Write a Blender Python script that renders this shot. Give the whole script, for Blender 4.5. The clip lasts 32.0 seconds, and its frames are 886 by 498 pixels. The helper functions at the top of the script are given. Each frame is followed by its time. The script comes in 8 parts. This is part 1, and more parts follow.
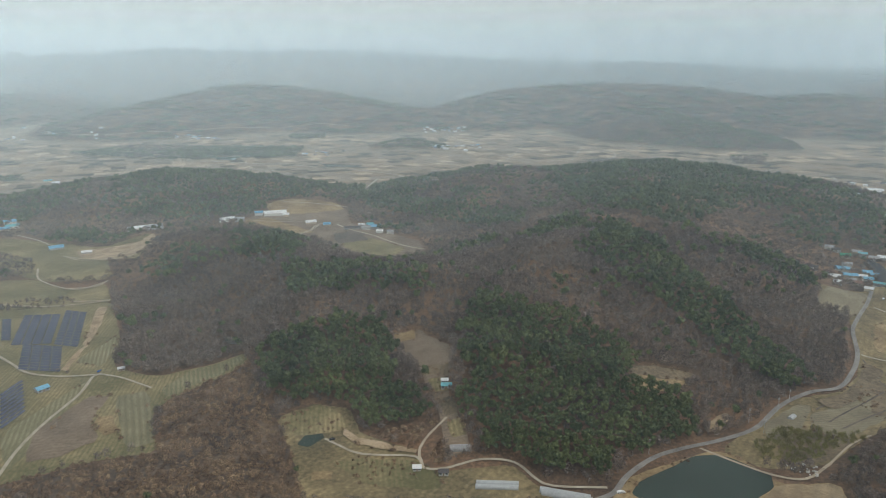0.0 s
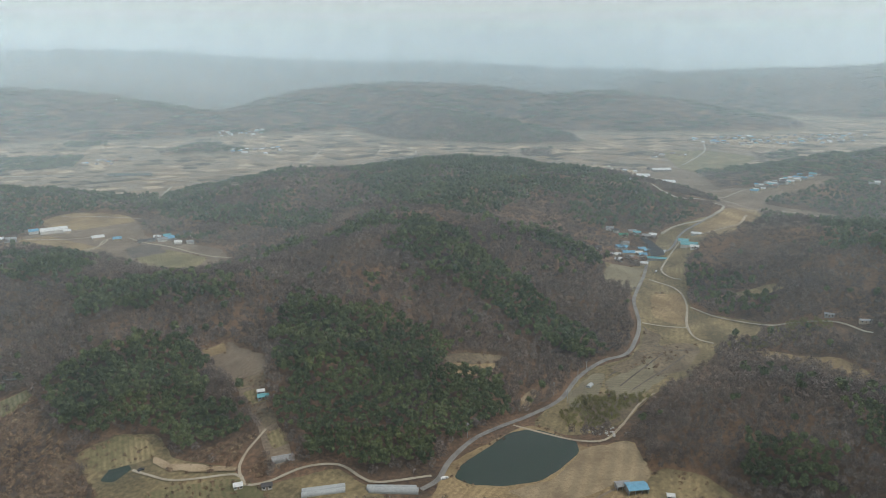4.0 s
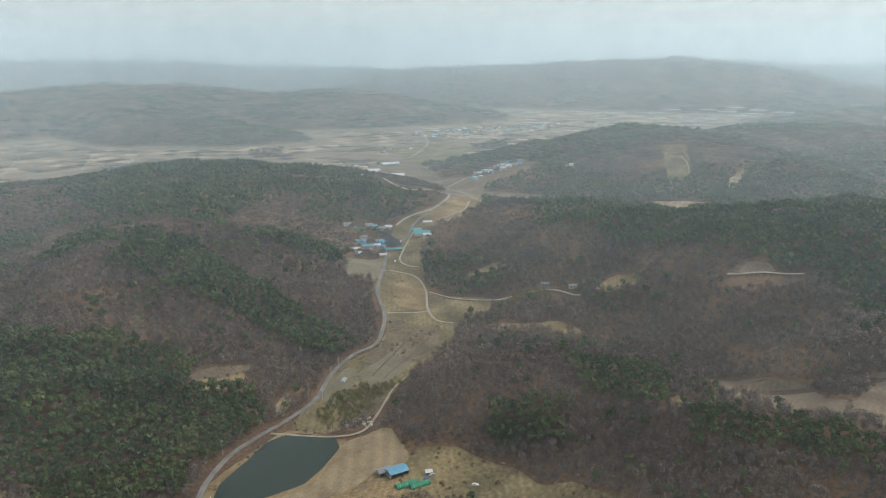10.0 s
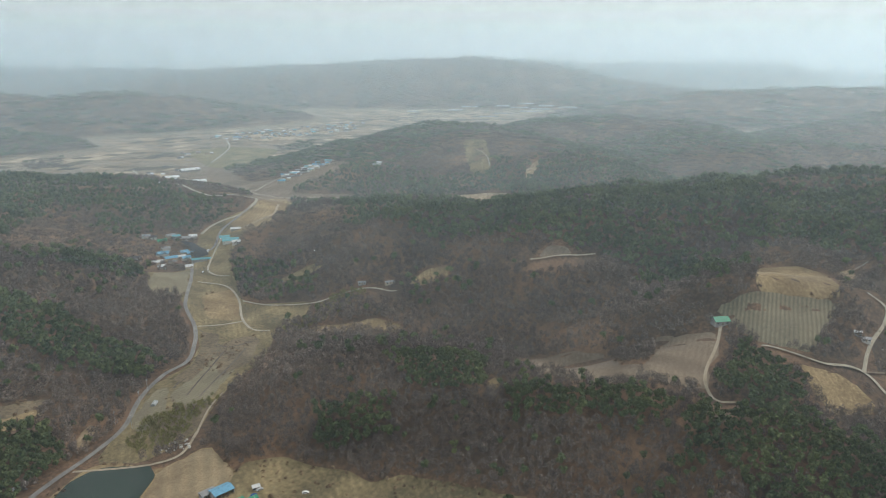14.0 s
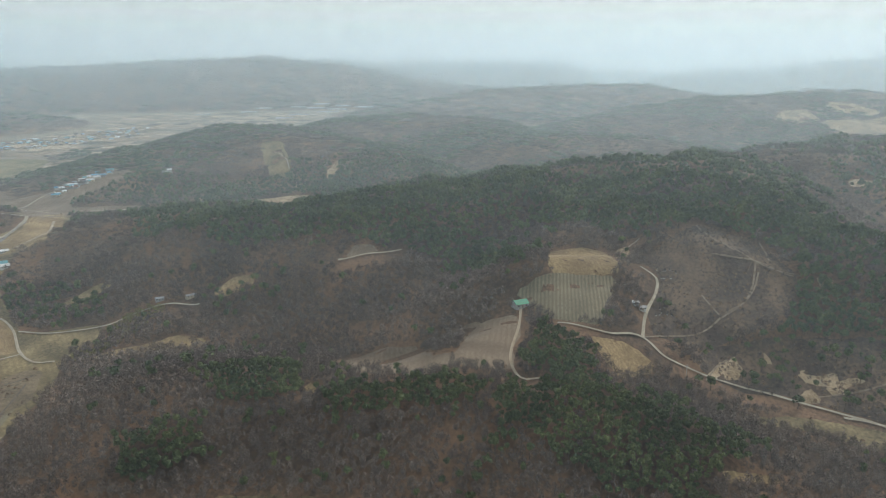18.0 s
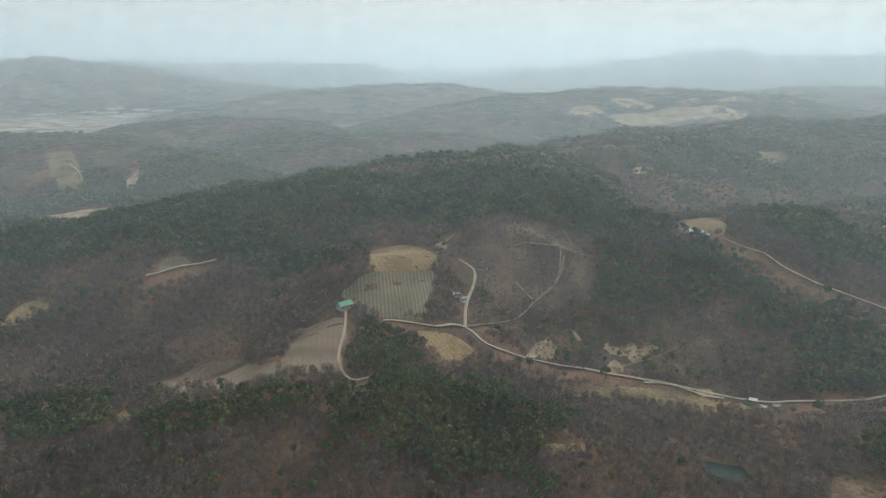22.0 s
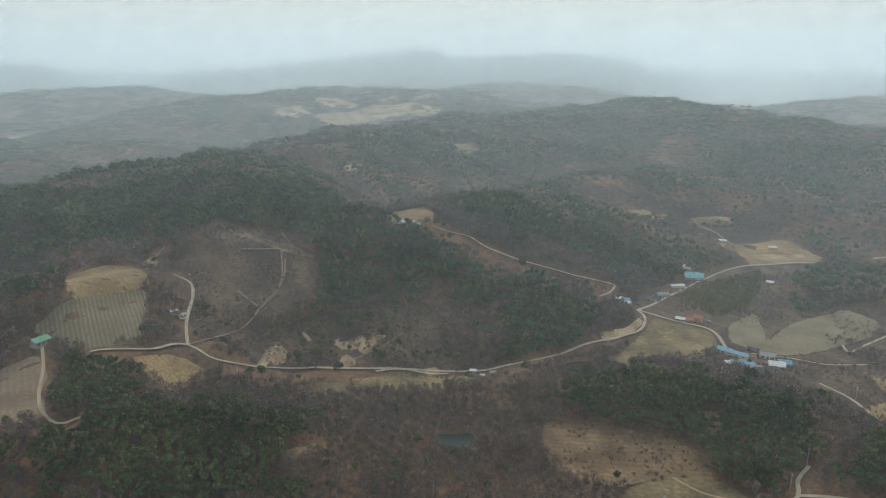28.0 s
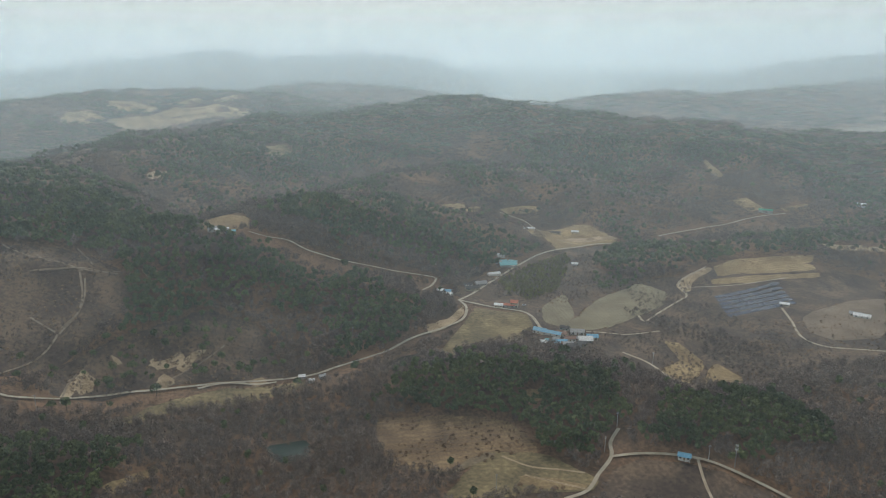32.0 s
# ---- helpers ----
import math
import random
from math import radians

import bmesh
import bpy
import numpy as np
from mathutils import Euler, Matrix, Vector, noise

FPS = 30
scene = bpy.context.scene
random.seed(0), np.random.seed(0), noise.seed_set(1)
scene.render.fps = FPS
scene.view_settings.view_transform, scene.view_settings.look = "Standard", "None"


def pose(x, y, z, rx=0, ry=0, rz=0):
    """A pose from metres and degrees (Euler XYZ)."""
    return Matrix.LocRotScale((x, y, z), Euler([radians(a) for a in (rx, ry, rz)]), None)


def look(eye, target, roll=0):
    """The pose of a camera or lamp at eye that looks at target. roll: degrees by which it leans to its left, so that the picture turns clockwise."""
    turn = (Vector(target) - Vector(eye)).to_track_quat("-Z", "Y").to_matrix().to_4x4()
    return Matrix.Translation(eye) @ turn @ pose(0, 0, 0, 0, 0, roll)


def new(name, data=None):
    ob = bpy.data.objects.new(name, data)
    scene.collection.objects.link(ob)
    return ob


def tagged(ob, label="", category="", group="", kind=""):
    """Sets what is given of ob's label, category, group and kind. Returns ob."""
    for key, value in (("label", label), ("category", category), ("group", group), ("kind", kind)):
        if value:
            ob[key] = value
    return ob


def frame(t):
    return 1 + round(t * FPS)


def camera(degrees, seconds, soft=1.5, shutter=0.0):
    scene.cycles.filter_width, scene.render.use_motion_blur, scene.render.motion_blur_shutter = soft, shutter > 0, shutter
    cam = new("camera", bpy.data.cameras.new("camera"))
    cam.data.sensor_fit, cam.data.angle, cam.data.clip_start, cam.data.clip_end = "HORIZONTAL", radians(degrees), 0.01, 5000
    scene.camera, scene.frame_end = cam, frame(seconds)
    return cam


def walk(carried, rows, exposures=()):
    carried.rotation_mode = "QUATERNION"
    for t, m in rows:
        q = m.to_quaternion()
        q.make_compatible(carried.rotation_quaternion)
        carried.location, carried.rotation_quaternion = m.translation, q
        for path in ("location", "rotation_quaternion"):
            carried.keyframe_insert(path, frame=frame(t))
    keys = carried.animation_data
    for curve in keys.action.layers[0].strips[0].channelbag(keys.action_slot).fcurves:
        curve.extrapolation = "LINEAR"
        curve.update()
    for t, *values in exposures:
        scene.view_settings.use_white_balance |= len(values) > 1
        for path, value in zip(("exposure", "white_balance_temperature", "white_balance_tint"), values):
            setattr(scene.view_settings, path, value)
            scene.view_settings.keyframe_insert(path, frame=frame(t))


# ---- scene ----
from mathutils.geometry import delaunay_2d_cdt

# metres; sets how opaque the added haze sheets are
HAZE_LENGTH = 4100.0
# ---- camera: hovers in one place and turns to the right ----
EYE = (0.0, 0.0, 255.0)
cam = camera(63.68, 32.0, soft=0.95)
PATH = [
    (0.0, pose(*EYE, 74.68, 0.01, -0.00)),
    (0.5, pose(*EYE, 74.69, 0.01, -2.01)),
    (1.0, pose(*EYE, 74.69, 0.00, -4.00)),
    (1.5, pose(*EYE, 74.69, -0.01, -6.03)),
    (2.0, pose(*EYE, 74.70, 0.01, -8.02)),
    (2.5, pose(*EYE, 74.69, 0.01, -9.99)),
    (3.0, pose(*EYE, 74.69, -0.02, -11.93)),
    (3.5, pose(*EYE, 74.69, -0.01, -13.90)),
    (5.5, pose(*EYE, 74.64, 0.01, -21.00)),
    (6.0, pose(*EYE, 74.63, 0.01, -22.74)),
    (6.5, pose(*EYE, 74.62, 0.00, -24.49)),
    (7.0, pose(*EYE, 74.61, -0.02, -26.27)),
    (7.5, pose(*EYE, 74.60, -0.04, -28.00)),
    (8.0, pose(*EYE, 74.59, -0.03, -29.77)),
    (8.5, pose(*EYE, 74.59, -0.03, -31.56)),
    (9.0, pose(*EYE, 74.58, -0.01, -33.42)),
    (9.5, pose(*EYE, 74.59, -0.02, -35.28)),
    (10.0, pose(*EYE, 74.59, -0.02, -37.13)),
    (10.5, pose(*EYE, 74.58, -0.02, -39.03)),
    (11.0, pose(*EYE, 74.58, -0.01, -40.88)),
    (11.5, pose(*EYE, 74.58, 0.02, -42.79)),
    (12.0, pose(*EYE, 74.60, -0.01, -44.66)),
    (12.5, pose(*EYE, 74.59, -0.01, -46.61)),
    (13.0, pose(*EYE, 74.58, -0.01, -48.54)),
    (13.5, pose(*EYE, 74.58, -0.03, -50.51)),
    (14.0, pose(*EYE, 74.56, -0.01, -52.53)),
    (14.5, pose(*EYE, 74.54, -0.02, -54.53)),
    (16.5, pose(*EYE, 74.55, -0.01, -62.52)),
    (17.0, pose(*EYE, 74.55, 0.02, -64.55)),
    (17.5, pose(*EYE, 74.55, 0.01, -66.55)),
    (18.0, pose(*EYE, 74.56, -0.01, -68.52)),
    (18.5, pose(*EYE, 74.56, -0.03, -70.19)),
    (19.0, pose(*EYE, 74.57, -0.03, -72.06)),
    (19.5, pose(*EYE, 74.58, -0.04, -73.93)),
    (20.0, pose(*EYE, 74.59, -0.05, -75.80)),
    (20.5, pose(*EYE, 74.59, -0.06, -77.68)),
    (21.0, pose(*EYE, 74.59, -0.02, -79.59)),
    (21.5, pose(*EYE, 74.61, -0.01, -81.47)),
    (22.0, pose(*EYE, 74.60, -0.00, -83.37)),
    (22.5, pose(*EYE, 74.61, 0.02, -85.28)),
    (23.0, pose(*EYE, 74.61, 0.03, -87.25)),
    (23.5, pose(*EYE, 74.63, 0.01, -89.17)),
    (24.0, pose(*EYE, 74.63, -0.01, -91.11)),
    (24.5, pose(*EYE, 74.64, -0.04, -93.06)),
    (25.0, pose(*EYE, 74.64, -0.03, -94.97)),
    (25.5, pose(*EYE, 74.63, -0.03, -96.91)),
    (27.5, pose(*EYE, 74.64, -0.02, -104.43)),
    (28.0, pose(*EYE, 74.64, -0.02, -106.33)),
    (28.5, pose(*EYE, 74.66, -0.00, -108.20)),
    (29.0, pose(*EYE, 74.65, 0.00, -110.08)),
    (29.5, pose(*EYE, 74.65, 0.03, -111.93)),
    (30.0, pose(*EYE, 74.65, 0.07, -113.78)),
    (30.5, pose(*EYE, 74.62, 0.10, -115.66)),
    (31.0, pose(*EYE, 74.61, 0.08, -117.49)),
    (31.5, pose(*EYE, 74.61, 0.08, -119.32)),
    (32.0, pose(*EYE, 74.59, 0.06, -121.16)),
]
# exposure keyed by heading, to even out the haze sheets' uneven brightness
walk(cam, PATH, exposures=((0.0, -0.13), (3.5, -0.08), (7.0, 0.03), (13.0, 0.05), (19.0, -0.03), (25.0, -0.10), (32.0, -0.22)))

# ---- sky, sun, haze ----
scene.cycles.transparent_max_bounces = 64
world = bpy.data.worlds.new("sky")
scene.world = world
world.use_nodes = True
wn, wl = world.node_tree.nodes, world.node_tree.links
wn.clear()
SUN_AZ, SUN_EL = radians(112), radians(48)


def wnode(kind, **values):
    node = wn.new(kind)
    for key, value in values.items():
        node.inputs[key].default_value = value
    return node


w_sky = wn.new("ShaderNodeTexSky")
w_sky.sky_type = "NISHITA"
w_sky.sun_disc = False
w_sky.sun_elevation, w_sky.sun_rotation = SUN_EL, SUN_AZ
w_clear = wnode("ShaderNodeBackground", Strength=0.03)
wl.new(w_sky.outputs[0], w_clear.inputs[0])
w_dir = wn.new("ShaderNodeTexCoord")
w_stretch = wn.new("ShaderNodeMapping")
w_stretch.inputs["Scale"].default_value = (1.0, 1.0, 5.0)
wl.new(w_dir.outputs["Generated"], w_stretch.inputs[0])
w_noise = wnode("ShaderNodeTexNoise", Scale=2.2, Detail=5.0, Roughness=0.55)
wl.new(w_stretch.outputs[0], w_noise.inputs["Vector"])
w_ramp = wn.new("ShaderNodeValToRGB")
w_ramp.color_ramp.elements[0].position, w_ramp.color_ramp.elements[0].color = 0.32, (0.70, 0.715, 0.69, 1)
w_ramp.color_ramp.elements[1].position, w_ramp.color_ramp.elements[1].color = 0.72, (0.79, 0.795, 0.76, 1)
wl.new(w_noise.outputs["Fac"], w_ramp.inputs[0])
w_split, w_rise, w_veil = wn.new("ShaderNodeSeparateXYZ"), wn.new("ShaderNodeMapRange"), wn.new("ShaderNodeMix")
w_veil.data_type = "RGBA"
wl.new(w_dir.outputs["Generated"], w_split.inputs[0])
wl.new(w_split.outputs["Z"], w_rise.inputs["Value"])
w_rise.inputs["From Min"].default_value, w_rise.inputs["From Max"].default_value = -0.01, 0.11
wl.new(w_rise.outputs[0], w_veil.inputs[0])
w_veil.inputs[6].default_value = (0.62, 0.655, 0.645, 1)  # moist air near the horizon
wl.new(w_ramp.outputs[0], w_veil.inputs[7])
w_cloud = wnode("ShaderNodeBackground", Strength=0.78)
wl.new(w_veil.outputs[2], w_cloud.inputs[0])
w_sum = wn.new("ShaderNodeAddShader")
wl.new(w_clear.outputs[0], w_sum.inputs[0])
wl.new(w_cloud.outputs[0], w_sum.inputs[1])
w_out = wn.new("ShaderNodeOutputWorld")
wl.new(w_sum.outputs[0], w_out.inputs[0])

sun = new("sun", bpy.data.lights.new("sun", "SUN"))
sun.data.energy, sun.data.angle, sun.data.color = 1.65, radians(14), (1.0, 0.95, 0.88)
sun.matrix_basis = look((math.sin(SUN_AZ) * 900, math.cos(SUN_AZ) * 900, 255 + 900 * math.tan(SUN_EL)), (0, 0, 255))


# ---- materials ----
def material(name, stops, scale=0.3, fine=4.0, rough=0.9, bump=0.0, stripe=None, metal=0.0, island=0.0, objrand=0.0, spec=0.3):
    """Noise-mixed colours at two sizes; stripe = (angle in degrees, spacing in metres, strength, colour)."""
    m = bpy.data.materials.new(name)
    m.use_nodes = True
    n, l = m.node_tree.nodes, m.node_tree.links
    p = n["Principled BSDF"]
    p.inputs["Roughness"].default_value = rough
    p.inputs["Metallic"].default_value = metal
    p.inputs["Specular IOR Level"].default_value = spec
    where = n.new("ShaderNodeNewGeometry")
    big = n.new("ShaderNodeTexNoise")
    big.inputs["Scale"].default_value, big.inputs["Detail"].default_value = scale, 6.0
    l.new(where.outputs["Position"], big.inputs["Vector"])
    small = n.new("ShaderNodeTexNoise")
    small.inputs["Scale"].default_value, small.inputs["Detail"].default_value = fine, 6.0
    l.new(where.outputs["Position"], small.inputs["Vector"])
    mix = n.new("ShaderNodeMath")
    mix.operation = "MULTIPLY_ADD"
    l.new(small.outputs["Fac"], mix.inputs[0])
    mix.inputs[1].default_value = 0.7
    l.new(big.outputs["Fac"], mix.inputs[2])
    value = mix.outputs[0]
    shift = 0.35
    for weight, source in ((island, "island"), (objrand, "object")):
        if weight:
            add = n.new("ShaderNodeMath")
            add.operation = "MULTIPLY_ADD"
            if source == "island":
                l.new(where.outputs["Random Per Island"], add.inputs[0])
            else:
                info = n.new("ShaderNodeObjectInfo")
                l.new(info.outputs["Random"], add.inputs[0])
            add.inputs[1].default_value = weight
            l.new(value, add.inputs[2])
            value = add.outputs[0]
            shift += weight / 2
    ramp = n.new("ShaderNodeValToRGB")
    e = ramp.color_ramp.elements
    spread = 0.40 + 0.5 * (island + objrand)
    for k, c in enumerate(stops):
        at = min(1, max(0, (0.5 + shift - spread / 2 + spread * k / (len(stops) - 1)) / 1.9))
        if k < 2:
            e[k].position, e[k].color = at, (*c, 1)
        else:
            e.new(at).color = (*c, 1)
    squeeze = n.new("ShaderNodeMath")
    squeeze.operation = "DIVIDE"
    squeeze.inputs[1].default_value = 1.9
    l.new(value, squeeze.inputs[0])
    l.new(squeeze.outputs[0], ramp.inputs[0])
    colour = ramp.outputs[0]
    if stripe:
        angle, gap, strength, tint = stripe
        turn = n.new("ShaderNodeMapping")
        turn.inputs["Rotation"].default_value = (0, 0, radians(angle))
        l.new(where.outputs["Position"], turn.inputs[0])
        wave = n.new("ShaderNodeTexWave")
        wave.inputs["Scale"].default_value = 0.314 / gap
        wave.inputs["Distortion"].default_value = 1.2
        wave.inputs["Detail"].default_value = 2.0
        wave.inputs["Detail Scale"].default_value = 0.4
        l.new(turn.outputs[0], wave.inputs["Vector"])
        fade = n.new("ShaderNodeMath")
        fade.operation = "MULTIPLY"
        fade.inputs[1].default_value = strength
        l.new(wave.outputs["Fac"], fade.inputs[0])
        lay = n.new("ShaderNodeMix")
        lay.data_type = "RGBA"
        l.new(fade.outputs[0], lay.inputs[0])
        l.new(colour, lay.inputs[6])
        lay.inputs[7].default_value = (*tint, 1)
        colour = lay.outputs[2]
    l.new(colour, p.inputs["Base Color"])
    if bump:
        b = n.new("ShaderNodeBump")
        b.inputs["Strength"].default_value, b.inputs["Distance"].default_value = 0.7, bump
        l.new(small.outputs["Fac"], b.inputs["Height"])
        l.new(b.outputs[0], p.inputs["Normal"])
    return m


M = {
    "litter": material("leaf litter", [(0.060, 0.042, 0.030), (0.115, 0.073, 0.046), (0.20, 0.120, 0.070)], 0.016, 0.35, bump=0.5),
    "pine": material("pine needles", [(0.038, 0.054, 0.023), (0.072, 0.094, 0.036), (0.130, 0.148, 0.053)], 0.03, 0.3, 0.8, island=0.2),
    "needles": material("far pine needles", [(0.028, 0.042, 0.020), (0.052, 0.070, 0.030), (0.092, 0.110, 0.043)], 0.03, 0.3, 0.8, island=0.2),
    "twigs": material("bare twigs", [(0.095, 0.077, 0.067), (0.150, 0.121, 0.104), (0.225, 0.182, 0.152)], 0.011, 0.18, 0.9, island=0.3),
    "canopy": material("leafless canopy", [(0.092, 0.071, 0.060), (0.140, 0.110, 0.092), (0.20, 0.158, 0.130)], 0.012, 0.2, 0.95, island=0.12),
    "brush": material("dead brush", [(0.10, 0.066, 0.044), (0.18, 0.118, 0.074), (0.29, 0.205, 0.12)], 0.06, 0.6, 0.9, island=0.3),
    "bark": material("bark", [(0.05, 0.04, 0.032), (0.10, 0.08, 0.062)], 0.4, 3.0, 0.95),
    "willow": material("budding willow twigs", [(0.13, 0.12, 0.05), (0.20, 0.19, 0.07), (0.27, 0.25, 0.09)], 0.1, 0.9, 0.9, island=0.3),
    "grass": material("dry winter grass", [(0.085, 0.070, 0.038), (0.175, 0.137, 0.072), (0.29, 0.222, 0.115)], 0.03, 0.35, bump=0.15, stripe=(33, 5.0, 0.3, (0.095, 0.085, 0.042))),
    "green": material("sparse green grass", [(0.105, 0.098, 0.045), (0.185, 0.155, 0.078), (0.29, 0.225, 0.12)], 0.022, 0.3, bump=0.15, stripe=(-8, 3.2, 0.45, (0.09, 0.092, 0.04))),
    "straw": material("straw-coloured field", [(0.15, 0.105, 0.055), (0.245, 0.178, 0.093), (0.36, 0.265, 0.14)], 0.03, 0.5, bump=0.1, stripe=(48, 4.5, 0.3, (0.15, 0.105, 0.052))),
    "soil": material("tilled soil", [(0.12, 0.092, 0.064), (0.175, 0.135, 0.095), (0.24, 0.185, 0.13)], 0.03, 0.5, bump=0.15, stripe=(76, 4.0, 0.3, (0.12, 0.09, 0.062))),
    "scrub": material("brown scrub", [(0.048, 0.035, 0.028), (0.085, 0.061, 0.045), (0.155, 0.11, 0.072)], 0.03, 0.35, bump=0.25),
    "sand": material("bare sandy earth", [(0.20, 0.145, 0.085), (0.30, 0.225, 0.14), (0.39, 0.305, 0.20)], 0.08, 0.8, bump=0.1),
    "concrete": material("pale concrete road", [(0.27, 0.235, 0.175), (0.34, 0.30, 0.228), (0.42, 0.37, 0.285)], 0.12, 1.5, 0.85),
    "asphalt": material("worn asphalt", [(0.15, 0.14, 0.13), (0.20, 0.19, 0.175), (0.25, 0.235, 0.21)], 0.1, 1.5, 0.85),
    "track": material("dirt track", [(0.26, 0.21, 0.15), (0.35, 0.29, 0.21), (0.42, 0.36, 0.27)], 0.15, 1.2, 0.95),
    "rows": material("field in rows", [(0.13, 0.115, 0.075), (0.18, 0.155, 0.10), (0.23, 0.195, 0.125)], 0.04, 0.5, bump=0.1, stripe=(76, 3.0, 0.6, (0.085, 0.075, 0.05))),
    "rows2": material("sloping field in rows", [(0.15, 0.13, 0.085), (0.20, 0.175, 0.11), (0.25, 0.215, 0.14)], 0.04, 0.5, bump=0.1, stripe=(112, 3.6, 0.45, (0.12, 0.10, 0.07))),
    "orch": material("rust-brown cut orchard", [(0.085, 0.056, 0.032), (0.155, 0.104, 0.056), (0.26, 0.18, 0.095)], 0.05, 0.6, bump=0.3, stripe=(25, 5.0, 0.35, (0.09, 0.065, 0.05))),
    "rows3": material("green strips", [(0.14, 0.13, 0.07), (0.20, 0.18, 0.10), (0.26, 0.225, 0.135)], 0.03, 0.4, bump=0.1, stripe=(-20, 3.4, 0.75, (0.12, 0.115, 0.06))),
    "rows4": material("ridged pale field", [(0.14, 0.13, 0.075), (0.19, 0.17, 0.10), (0.24, 0.21, 0.13)], 0.05, 0.6, bump=0.1, stripe=(-24, 4.5, 0.6, (0.11, 0.105, 0.06))),
    "rows5": material("furrowed straw field", [(0.19, 0.14, 0.085), (0.26, 0.20, 0.12), (0.33, 0.26, 0.16)], 0.05, 0.6, bump=0.15, stripe=(35, 9.0, 0.35, (0.15, 0.115, 0.075))),
    "brownplot": material("dark tilled plot", [(0.07, 0.06, 0.05), (0.105, 0.088, 0.07), (0.14, 0.115, 0.09)], 0.05, 0.6, bump=0.1),
    "net": material("black crop netting", [(0.03, 0.032, 0.036), (0.055, 0.056, 0.06)], 0.3, 2.0, 0.9),
    "path": material("worn earth path", [(0.15, 0.115, 0.08), (0.205, 0.16, 0.115), (0.26, 0.21, 0.15)], 0.15, 1.2, 0.95),
    "grass2": material("worn brown grass", [(0.09, 0.072, 0.048), (0.145, 0.113, 0.072), (0.21, 0.162, 0.10)], 0.04, 0.4, bump=0.2),
    "paddy": material("dry paddies", [(0.06, 0.052, 0.038), (0.155, 0.118, 0.075), (0.27, 0.20, 0.13), (0.42, 0.32, 0.21)], 0.004, 0.05, island=0.8),
}
water = bpy.data.materials.new("pond water")
water.use_nodes = True
wp = water.node_tree.nodes["Principled BSDF"]
wp.inputs["Base Color"].default_value = (0.022, 0.037, 0.028, 1)
wp.inputs["Roughness"].default_value = 0.06
wp.inputs["Specular IOR Level"].default_value = 0.22
M["water"] = water

def lacy(m, size, share):
    """Twigs and needles too fine to model leave holes of about this size; share of the crown that is solid."""
    n, l = m.node_tree.nodes, m.node_tree.links
    where, holes, cut = n.new("ShaderNodeNewGeometry"), n.new("ShaderNodeTexNoise"), n.new("ShaderNodeMapRange")
    holes.inputs["Scale"].default_value, holes.inputs["Detail"].default_value, holes.inputs["Roughness"].default_value = 0.5 / size, 3.0, 0.7
    l.new(where.outputs["Position"], holes.inputs["Vector"])
    l.new(holes.outputs["Fac"], cut.inputs["Value"])
    cut.inputs["From Min"].default_value, cut.inputs["From Max"].default_value = 0.62 - 0.3 * share, 0.72 - 0.3 * share
    l.new(cut.outputs[0], n["Principled BSDF"].inputs["Alpha"])


lacy(M["canopy"], 0.7, 0.45)
lacy(M["twigs"], 0.5, 0.4)
lacy(M["pine"], 0.45, 0.85)
lacy(M["needles"], 0.8, 0.8)
lacy(M["brush"], 0.4, 0.6)
# the ground passes from woodland litter to bare valley soil
gn, gl = M["litter"].node_tree.nodes, M["litter"].node_tree.links
soil_mix, soil_at = gn.new("ShaderNodeMix"), gn.new("ShaderNodeAttribute")
soil_mix.data_type = "RGBA"
soil_at.attribute_name = "valley"
gl.new(soil_at.outputs["Fac"], soil_mix.inputs[0])
gl.new(gn["Color Ramp"].outputs[0], soil_mix.inputs[6])
soil_mix.inputs[7].default_value = (0.215, 0.175, 0.125, 1)
gl.new(soil_mix.outputs[2], gn["Principled BSDF"].inputs["Base Color"])

# ---- the lie of the land ----
RIDGES = []


def hill(*crest):
    RIDGES.append(crest)


hill((-188, 2189, 10, 68), (-114, 2263, 19, 90), (-15, 2173, 9, 68))  # plain knoll
hill((-26, 1274, 0, 180), (35, 1280, 17, 270), (128, 1283, 45, 330), (243, 1262, 45, 360), (339, 1237, 56, 390), (402, 1203, 55, 390), (469, 1130, 55, 375), (530, 1076, 60, 360), (575, 1021, 39, 315), (615, 963, 42, 270), (656, 928, 15, 195), (727, 963, 0, 105))  # massif
hill((402, 1203, 55, 390), (236, 867, 65, 300), (166, 756, 61, 270), (129, 694, 51, 225), (89, 622, 46, 195), (58, 549, 32, 165), (46, 499, 11, 142), (44, 465, 0, 105))  # massif spur
hill((320, 935, 48, 225), (299, 755, 38, 195), (298, 656, 27, 135), (279, 561, 6, 90), (227, 487, 0, 60))  # massif east
hill((128, 725, 31, 195), (69, 725, 30, 180), (-2, 709, 42, 172), (-61, 707, 35, 165), (-110, 724, 30, 158), (-169, 782, 36, 142), (-247, 858, 38, 142), (-308, 871, 32, 142), (-352, 853, 13, 128), (-391, 823, 0, 90))  # front
hill((-110, 724, 30, 150), (-93, 600, 28, 120), (-83, 527, 15, 105), (-69, 485, 0, 75))  # front spur
hill((-824, 1212, 1, 135), (-728, 1201, 14, 165), (-667, 1216, 13, 195), (-609, 1263, 33, 225), (-515, 1283, 44, 240), (-433, 1283, 42, 240), (-337, 1263, 36, 210), (-241, 1233, 22, 150), (-165, 1253, 0, 90))  # west hill
